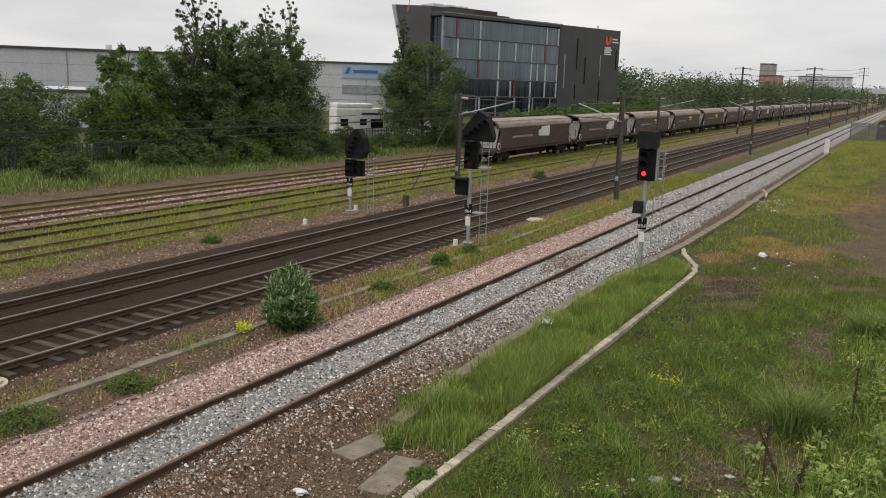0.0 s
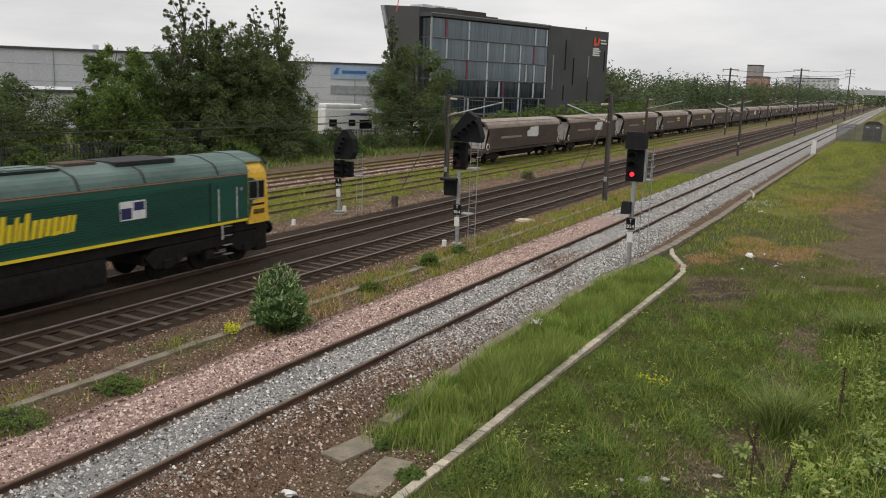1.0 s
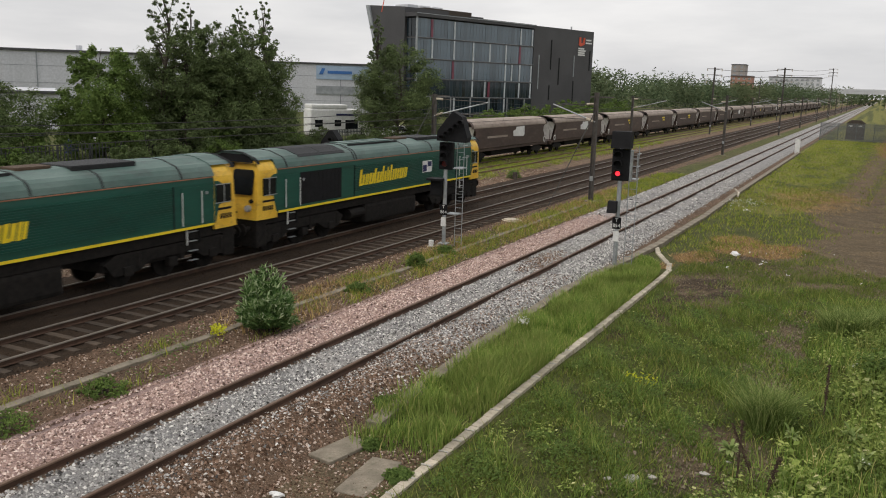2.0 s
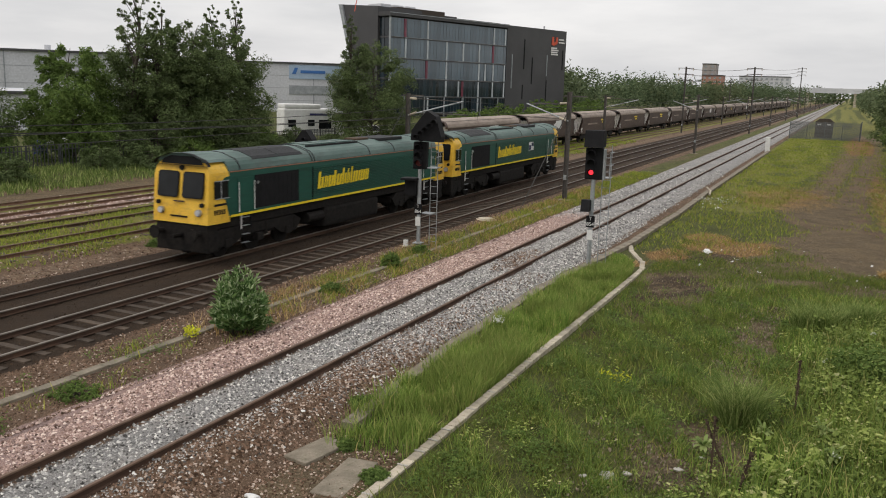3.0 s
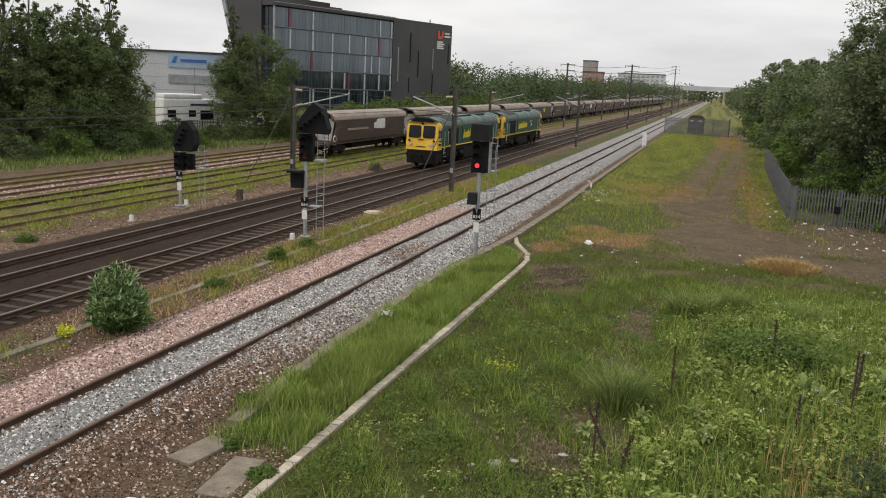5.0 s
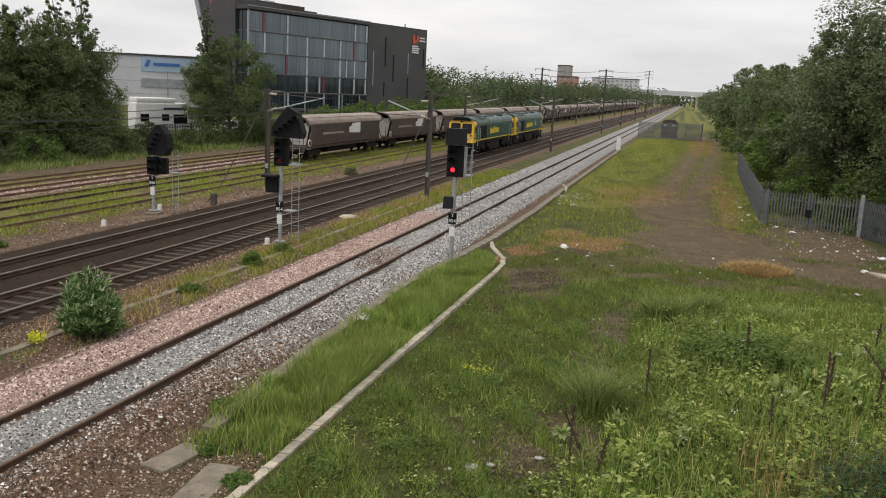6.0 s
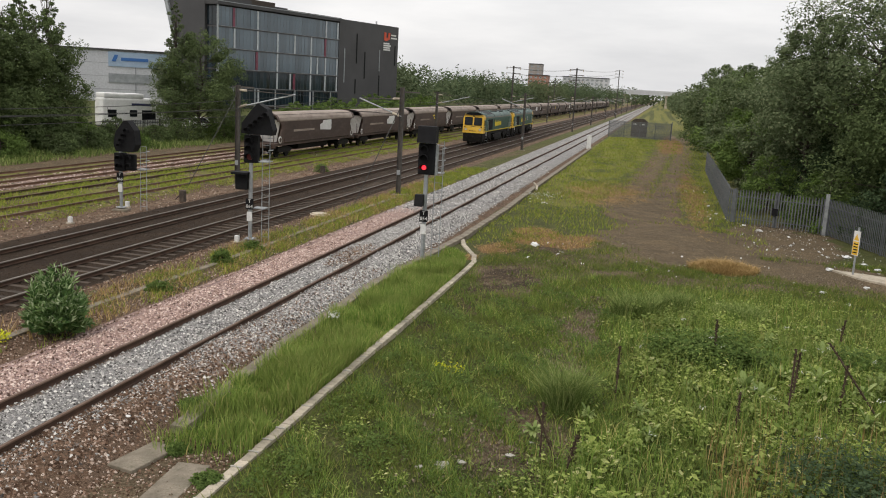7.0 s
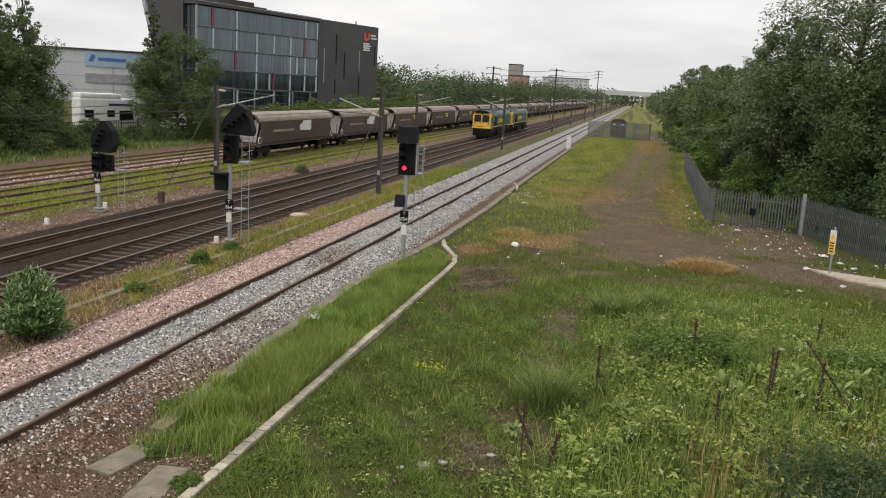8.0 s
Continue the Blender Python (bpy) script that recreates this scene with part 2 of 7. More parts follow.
FLOWER_YELLOW = islands("yellow_flower", ((0.0, (0.45, 0.48, 0.03)), (1.0, (0.72, 0.70, 0.06))), 0.85, 0.2)
FLOWER_WHITE = islands("white_flower", ((0.0, (0.50, 0.52, 0.42)), (1.0, (0.75, 0.75, 0.68))), 0.85, 0.2)
B_PINK = islands("ballast_pink", ((0.0, (0.075, 0.046, 0.036)), (0.30, (0.31, 0.21, 0.175)), (0.75, (0.56, 0.415, 0.36)), (1.0, (0.82, 0.70, 0.62))), 0.9)
B_GREY = islands("ballast_grey", ((0.0, (0.035, 0.032, 0.030)), (0.30, (0.19, 0.185, 0.175)), (0.75, (0.48, 0.465, 0.44)), (1.0, (0.80, 0.78, 0.73))), 0.9)
B_BROWN = islands("ballast_brown", ((0.0, (0.040, 0.024, 0.015)), (0.40, (0.122, 0.075, 0.049)), (0.8, (0.262, 0.172, 0.122)), (1.0, (0.56, 0.47, 0.40))), 0.9)
B_SOOT = islands("ballast_soot", ((0.0, (0.015, 0.01, 0.006)), (0.6, (0.034, 0.022, 0.014)), (1.0, (0.078, 0.053, 0.035))), 0.9)


# ---- building blocks ----
RNG = np.random.default_rng(7)


def mesh_of(name, bm, material):
    me = bpy.data.meshes.new(name)
    bm.to_mesh(me)
    bm.free()
    me.materials.append(material)
    return me


def part(name, bm, material, parent=None, label=""):
    """One bmesh as ONE mesh object, under a thing or a part."""
    ob = new(name, mesh_of(name, bm, material))
    ob.parent = parent
    return tagged(ob, label)


def raw(name, verts, faces, material, parent=None, smooth=False):
    me = bpy.data.meshes.new(name)
    me.from_pydata(np.asarray(verts, dtype=float).tolist(), [], faces if isinstance(faces, list) else faces.tolist())
    me.materials.append(material)
    if smooth:
        me.shade_smooth()
    ob = new(name, me)
    ob.parent = parent
    return ob


def share(name, me, parent, m):
    ob = new(name, me)
    ob.parent = parent
    ob.matrix_basis = m
    return ob


def thing(name, m, label, category, group="", kind=""):
    ob = new(name)
    ob.empty_display_size = 0.2
    ob.matrix_basis = m
    return tagged(ob, label, category, group, kind)


def box(x0, x1, y0, y1, z0, z1, bevel=0.0, bm=None):
    bm = bm or bmesh.new()
    r = bmesh.ops.create_cube(bm, size=1)
    for v in r["verts"]:
        v.co = Vector(((x0 + x1) / 2 + v.co.x * (x1 - x0), (y0 + y1) / 2 + v.co.y * (y1 - y0), (z0 + z1) / 2 + v.co.z * (z1 - z0)))
    if bevel:
        es = {e for v in r["verts"] for e in v.link_edges}
        bmesh.ops.bevel(bm, geom=list(es), offset=bevel, segments=2, affect="EDGES", profile=0.6)
    return bm


def rod(a, b, r, seg=8, bm=None, r2=None):
    bm = bm or bmesh.new()
    a, b = Vector(a), Vector(b)
    d = b - a
    m = Matrix.Translation((a + b) / 2) @ d.to_track_quat("Z", "Y").to_matrix().to_4x4()
    bmesh.ops.create_cone(bm, cap_ends=True, segments=seg, radius1=r, radius2=r if r2 is None else r2, depth=d.length, matrix=m)
    return bm


def prism(points, axis, lo, hi, bm=None):
    """A flat outline pushed along an axis: axis 'x' takes (y, z) points, 'y' takes (x, z), 'z' takes (x, y)."""
    bm = bm or bmesh.new()
    put = {"x": lambda a, b, c: (c, a, b), "y": lambda a, b, c: (a, c, b), "z": lambda a, b, c: (a, b, c)}[axis]
    lo_v = [bm.verts.new(put(a, b, lo)) for a, b in points]
    hi_v = [bm.verts.new(put(a, b, hi)) for a, b in points]
    n = len(points)
    fs = [bm.faces.new(lo_v), bm.faces.new(hi_v[::-1])]
    fs += [bm.faces.new((lo_v[i], lo_v[(i + 1) % n], hi_v[(i + 1) % n], hi_v[i])) for i in range(n)]
    bmesh.ops.recalc_face_normals(bm, faces=fs)
    return bm


# ---- ground: one sheet to the horizon ----
NEAR_X, MAIN_NEAR_X, MAIN_FAR_X = -11.40, -18.60, -22.01
SIDINGS = (-28.30, -31.90, -35.10, -38.20)


def ease(x, a, b):
    t = np.clip((x - a) / (b - a), 0, 1)
    return t * t * (3 - 2 * t)


def bed(x, lo, hi, slope):
    return ease(x, lo, lo + slope) * (1 - ease(x, hi - slope, hi))


def ground_z(x, y):
    z = -0.40 + 0.03 * np.sin(x * 1.3 + 0.7 * np.sin(y * 0.6)) * np.sin(y * 0.9)
    right = x > -9
    z = np.where(right & (y < 60), z + 0.05 * np.sin(x * 0.5 + 1) * np.sin(y * 0.31), z)
    z = np.where(x < -14, -0.31 + 0.012 * np.sin(x * 5 + y * 3), z)
    z = z + 0.25 * bed(x, -14.3, -8.9, 0.9)
    z = z + 0.055 * bed(x, -24.9, -16.6, 0.8)
    z = z + 0.19 * bed(x, -41.0, -26.0, 1.2)
    z = z + 0.5 * ease(-x, 41, 50)
    # a low bank of rubble and weeds
    z = z + 0.22 * np.exp(-((x - 3.2) / 3.6) ** 2 - ((y - 25) / 6.5) ** 2)
    return z


def wobble(x, y, s, k=0.0):
    return (np.sin(x * s + k) * np.sin(y * s * 0.83 + 1.7 * k) + 0.6 * np.sin(x * s * 2.3 + y * s * 1.7 + k) + 0.4 * np.sin(y * s * 3.1 - x * s * 2.7 + 2 * k)) / 2.0


def blob(x, y, cx, cy, rx, ry):
    return np.clip(1.35 - ((x - cx) / rx) ** 2 - ((y - cy) / ry) ** 2 + 0.55 * wobble(x, y, 1.4, cx), 0, 1)


DIRT_LINE = ((11.0, 36.0), (5.5, 38.5), (2.3, 39.6), (1.1, 45.5), (-0.2, 54.0), (-0.3, 63.0), (1.0, 91.0), (2.8, 138.0), (4.1, 184.0))


def to_line(x, y, line):
    d = np.full(np.shape(x), 1e9)
    for (ax, ay), (bx, by) in zip(line, line[1:]):
        t = np.clip(((x - ax) * (bx - ax) + (y - ay) * (by - ay)) / ((bx - ax) ** 2 + (by - ay) ** 2), 0, 1)
        d = np.minimum(d, np.hypot(x - ax - t * (bx - ax), y - ay - t * (by - ay)))
    return d


def zones(x, y):
    """Cover of the ground: grass, dark dirt, dead orange growth; pink stones, grey stones, soot; pale earth, yellow grass, black soil."""
    w = wobble(x, y, 0.9)
    right = ease(x, -9.0, -8.6)
    off = to_line(x, y, DIRT_LINE)
    path = np.clip(1.3 - off / (2.6 + 0.006 * y) + 0.3 * w, 0, 1) * right
    path = path * (1 - 0.45 * np.exp(-(off / 0.5) ** 2) * ease(y, 52, 70))
    dirt = np.clip(0.5 * blob(x, y, -4.2, 36.0, 3.6, 6.5) + 0.75 * blob(x, y, -0.2, 40.5, 4.5, 3.6) + 0.5 * blob(x, y, -5.2, 29.5, 1.4, 4.0) + 0.8 * blob(x, y, -2.2, 16.5, 1.3, 2.0) + blob(x, y, -1.7, 24.5, 0.6, 4.6) + blob(x, y, 7.5, 39.0, 4.5, 2.6) + blob(x, y, 6.9, 47.5, 3.0, 6.5) + 0.9 * blob(x, y, 1.5, 43.5, 4.5, 5.0) + 0.8 * blob(x, y, -1.3, 58.0, 2.2, 6.0) + blob(x, y, -8.2, 12.0, 1.3, 2.2) + 0.8 * blob(x, y, 2.0, 34.5, 4.0, 1.2), 0, 1) * right
    dirt = dirt * np.clip(0.85 + 0.35 * wobble(x, y, 2.2, 5), 0.35, 1)
    dead = np.clip(blob(x, y, -6.4, 37.6, 0.9, 1.6) + 1.2 * blob(x, y, -4.5, 41.2, 2.2, 2.2) + 0.8 * blob(x, y, -5.7, 43.6, 1.1, 1.4) + blob(x, y, -7.2, 35.0, 0.35, 0.8) + blob(x, y, 3.2, 37.7, 1.3, 1.1) + 0.5 * blob(x, y, 2.9, 70.0, 1.0, 22.0) + 0.9 * blob(x, y, 1.8, 140.0, 2.4, 26.0) + 0.4 * blob(x, y, -3.5, 64.0, 3.2, 8.0), 0, 1) * right
    soil = np.clip(blob(x, y, -5.0, 31.6, 1.4, 3.0) + blob(x, y, -5.7, 27.6, 0.7, 2.8) + blob(x, y, -6.2, 24.8, 0.35, 1.6) + 0.8 * blob(x, y, -4.6, 37.6, 1.6, 2.4) + blob(x, y, -1.2, 29.6, 0.5, 1.2) + 0.9 * blob(x, y, -2.2, 15.2, 0.8, 0.9) + 0.7 * blob(x, y, 6.2, 53.0, 1.6, 0.7) + 0.5 * blob(x, y, -4.5, 58.0, 3.5, 1.6), 0, 1) * right
    soil = soil * np.clip(0.60 + 0.55 * wobble(x, y, 3.1, 2) + 0.35 * wobble(x, y, 1.3, 4), 0.1, 0.95)
    far_yellow = right * ease(y, 44, 62) * np.clip(0.55 + 0.9 * wobble(x, y, 0.7, 2), 0, 1)
    grass = right * np.clip(1.0 - 0.85 * dirt - 0.6 * soil - 0.9 * path + 0.4 * w, 0, 1)
    far_yellow = far_yellow * np.clip(1.0 - 1.3 * path, 0, 1)
    dirt = np.clip(dirt + 0.72 * path * np.clip(0.85 + 0.5 * w, 0, 1), 0, 1)
    mid = bed(x, -16.6, -14.0, 0.5) * np.clip(ease(y, 16, 30) + 0.5 * w - 0.1, 0, 1)
    sid = bed(x, -40.5, -26.3, 0.6)
    yard = sid * np.clip(0.72 + 0.75 * w - 0.55 * bed(x, -37, -33.4, 0.6), 0, 1)
    left = ease(-x, 42.5, 45.5)
    grass = np.clip(grass + 0.75 * mid + left, 0, 1)
    dirt = np.clip(dirt + bed(x, -43.5, -39.5, 0.8) * np.clip(0.8 + 0.5 * w, 0, 1), 0, 1)
    pink = np.clip(bed(x, -14.25, -12.1, 0.12) * (1 - 0.75 * ease(y, 34, 60)) + 0.6 * bed(x, -37.2, -33.6, 0.5), 0, 1)
    grey = np.clip(bed(x, -12.2, -9.2, 0.3) * (0.25 + 0.75 * ease(y + 6.5 * bed(x, -12.2, -10.7, 0.3) * 2, 14, 26)) + bed(x, -14.25, -12.1, 0.2) * ease(y, 34, 60), 0, 1)
    soot = bed(x, -24.6, -16.9, 0.5)
    pale = np.clip(path * (0.35 + 0.35 * wobble(x, y, 0.5, 3)) + 0.8 * blob(x, y, -1.6, 26.5, 0.45, 5.5) * right + 0.4 * sid * (1 - yard) + 0.35 * bed(x, -26.4, -24.4, 0.4), 0, 1)
    yellow = np.clip(far_yellow + yard + 0.3 * mid, 0, 1)
    return grass, dirt, dead, pink, grey, soot, pale, yellow, soil


def spread(fine_lo, fine_hi, step, lo, hi):
    mid = np.arange(fine_lo, fine_hi + 1e-6, step)
    def out(start, end):
        vals, s, x = [], step, start
        while abs(x) < abs(end):
            s *= 1.28
            x += s if end > start else -s
            vals.append(x)
        return vals
    return np.array(out(fine_lo, lo)[::-1] + mid.tolist() + out(fine_hi, hi))


gx = spread(-46, 16, 0.29, -3000, 3000)
gy = spread(6, 66, 0.33, -3000, 4500)
GX, GY = np.meshgrid(gx, gy)
GZ = ground_z(GX, GY)
nx, ny = len(gx), len(gy)
idx = np.arange(nx * ny).reshape(ny, nx)
quads = np.stack([idx[:-1, :-1], idx[:-1, 1:], idx[1:, 1:], idx[1:, :-1]], -1).reshape(-1, 4)

gm, n, l, p = nodes_of("mixed_ground")
za, zb = n.new("ShaderNodeVertexColor"), n.new("ShaderNodeVertexColor")
za.layer_name, zb.layer_name = "cover_a", "cover_b"
zas, zbs = n.new("ShaderNodeSeparateColor"), n.new("ShaderNodeSeparateColor")
l.new(za.outputs["Color"], zas.inputs[0])
l.new(zb.outputs["Color"], zbs.inputs[0])
zc = n.new("ShaderNodeVertexColor")
zc.layer_name = "cover_c"
zcs = n.new("ShaderNodeSeparateColor")
l.new(zc.outputs["Color"], zcs.inputs[0])
fine1, fine2, fine3 = noise_node(n, l, 14, 6, 0.75), noise_node(n, l, 3.0, 5, 0.7), noise_node(n, l, 38, 4, 0.7)
col = ramp_node(n, l, fine3, ((0.30, (0.062, 0.040, 0.026)), (0.5, (0.135, 0.089, 0.060)), (0.70, (0.25, 0.18, 0.13))))
def cover(mask, stops, src, edge, base):
    m1 = n.new("ShaderNodeMath")
    m1.operation = "ADD"
    l.new(mask, m1.inputs[0])
    l.new(edge, m1.inputs[1])
    f = n.new("ShaderNodeMapRange")
    f.inputs["From Min"].default_value, f.inputs["From Max"].default_value = 0.80, 1.08
    l.new(m1.outputs[0], f.inputs[0])
    return mix_node(n, l, f.outputs[0], base, ramp_node(n, l, src, stops))
col = cover(zbs.outputs[2], ((0.3, (0.018, 0.012, 0.008)), (0.7, (0.066, 0.045, 0.030))), fine3, fine2, col)
col = cover(zas.outputs[2], ((0.3, (0.10, 0.06, 0.03)), (0.7, (0.26, 0.15, 0.07))), fine1, fine1, col)
col = cover(zbs.outputs[0], ((0.3, (0.15, 0.10, 0.085)), (0.5, (0.33, 0.23, 0.205)), (0.7, (0.47, 0.36, 0.33))), fine3, fine2, col)
col = cover(zbs.outputs[1], ((0.3, (0.13, 0.125, 0.12)), (0.5, (0.27, 0.26, 0.25)), (0.7, (0.44, 0.43, 0.41))), fine3, fine2, col)
col = cover(zcs.outputs[0], ((0.3, (0.19, 0.14, 0.09)), (0.7, (0.33, 0.26, 0.18))), fine1, fine2, col)
col = cover(zas.outputs[0], ((0.3, (0.032, 0.036, 0.014)), (0.5, (0.078, 0.088, 0.028)), (0.72, (0.15, 0.140, 0.055))), fine1, fine2, col)
col = cover(zcs.outputs[1], ((0.3, (0.095, 0.105, 0.026)), (0.5, (0.155, 0.155, 0.042)), (0.72, (0.25, 0.205, 0.075))), fine1, fine2, col)
broad = noise_node(n, l, 0.9, 5, 0.7)
col = cover(zas.outputs[1], ((0.30, (0.042, 0.030, 0.017)), (0.45, (0.105, 0.078, 0.046)), (0.56, (0.165, 0.125, 0.080)), (0.70, (0.29, 0.23, 0.155))), fine1, fine2, col)
col = cover(zcs.outputs[2], ((0.30, (0.020, 0.014, 0.009)), (0.48, (0.050, 0.036, 0.023)), (0.58, (0.10, 0.072, 0.045)), (0.70, (0.20, 0.15, 0.10))), fine1, fine2, col)
col = cover(zas.outputs[2], ((0.3, (0.075, 0.042, 0.019)), (0.5, (0.19, 0.108, 0.048)), (0.7, (0.32, 0.20, 0.10))), fine1, broad, col)
grit = ramp_node(n, l, fine3, ((0.3, (0.55, 0.55, 0.55)), (0.7, (1.35, 1.35, 1.35))))
col = mix_node(n, l, 0.55, col, grit, "MULTIPLY")
drift = ramp_node(n, l, broad, ((0.32, (0.62, 0.64, 0.66)), (0.5, (1.0, 1.0, 1.0)), (0.68, (1.32, 1.27, 1.2))))
col = mix_node(n, l, 0.75, col, drift, "MULTIPLY")
l.new(col, p.inputs["Base Color"])
p.inputs["Roughness"].default_value, p.inputs["Specular IOR Level"].default_value = 0.95, 0.15
bp = n.new("ShaderNodeBump")
bp.inputs["Strength"].default_value, bp.inputs["Distance"].default_value = 0.8, 0.07
l.new(fine3, bp.inputs["Height"])
l.new(bp.outputs[0], p.inputs["Normal"])
ground = raw("ground", np.stack([GX.ravel(), GY.ravel(), GZ.ravel()], -1), quads, gm, smooth=True)
tagged(ground, "trackside ground of ballast, worn grass and bare earth", "ground", kind="structure")
Z = [np.clip(z, 0, 1) for z in zones(GX.ravel(), GY.ravel())]
one = np.ones(nx * ny)
for nm, chans in (("cover_a", (Z[0], Z[1], Z[2], one)), ("cover_b", (Z[3], Z[4], Z[5], one)), ("cover_c", (Z[6], Z[7], Z[8], one))):
    at = ground.data.color_attributes.new(nm, "FLOAT_COLOR", "POINT")
    at.data.foreach_set("color", np.stack(chans, -1).astype(np.float32).ravel())

# ---- the tracks ----
RAIL_FOOT = [(-0.07, -0.159), (0.07, -0.159), (0.07, -0.148), (0.012, -0.125), (0.010, -0.045), (0.034, -0.036), (-0.034, -0.036), (-0.010, -0.045), (-0.012, -0.125), (-0.07, -0.148)]
RAIL_TOP = [(-0.036, -0.036), (0.036, -0.036), (0.036, -0.008), (0.026, 0.0), (-0.026, 0.0), (-0.036, -0.008)]


def track(name, x, z, y0, y1, head, label, side=RAIL_STEEL):
    t = thing(name, pose(x, 0, z), label, "railway track", kind="structure")
    for s in (-0.7525, 0.7525):
        r = part("rail", prism([(s + a, b) for a, b in RAIL_FOOT], "y", y0, y1), side, t)
        part("rail_head", prism([(s + a, b) for a, b in RAIL_TOP], "y", y0, y1), head, r, "worn rail head")
    return t


track_near = track("track_near", NEAR_X, 0.0, -60, 900, RAIL_DULL, "single track on fresh pink and grey ballast")
track_main = track("track_main_near", MAIN_NEAR_X, -0.065, -60, 1500, RAIL_HEAD, "main line track with concrete sleepers and polished rails")
track_far = track("track_main_far", MAIN_FAR_X, -0.065, -60, 1500, RAIL_HEAD, "main line track in sooty ballast")
for k, sx in enumerate(SIDINGS):
    track("track_siding_%d" % (k + 1), sx, 0.03, -80, 900, RAIL_DULL, "rusty siding track overgrown with yellow grass", RAIL_RUST if k != 1 else RAIL_STEEL)


# ---- locomotives ----
def section(w, z0, zs, zr, ztop):
    """Half-round locomotive section: sides up to zs, shoulders to zr, crown at ztop."""
    turn = [math.radians(d) for d in (18, 36, 54, 72, 88)]
    half = [(w, z0), (w, zs)] + [(w * (0.66 + 0.34 * math.cos(t)), zs + (zr - zs) * math.sin(t)) for t in turn] + [(w * 0.34, ztop - 0.03), (0, ztop)]
    return half + [(-a, b) for a, b in half[-2::-1]]


def loft(rings):
    bm = bmesh.new()
    vs = [[bm.verts.new(c) for c in r] for r in rings]
    n = len(vs[0])
    for a, b in zip(vs, vs[1:]):
        for i in range(n):
            bm.faces.new((a[i], a[(i + 1) % n], b[(i + 1) % n], b[i]))
    bm.faces.new(vs[0][::-1])
    bm.faces.new(vs[-1])
    bmesh.ops.recalc_face_normals(bm, faces=bm.faces)
    return bm


def both(make, material, name, parent, label=""):
    for s in (1, -1):
        part(name, make(s), material, parent, label)


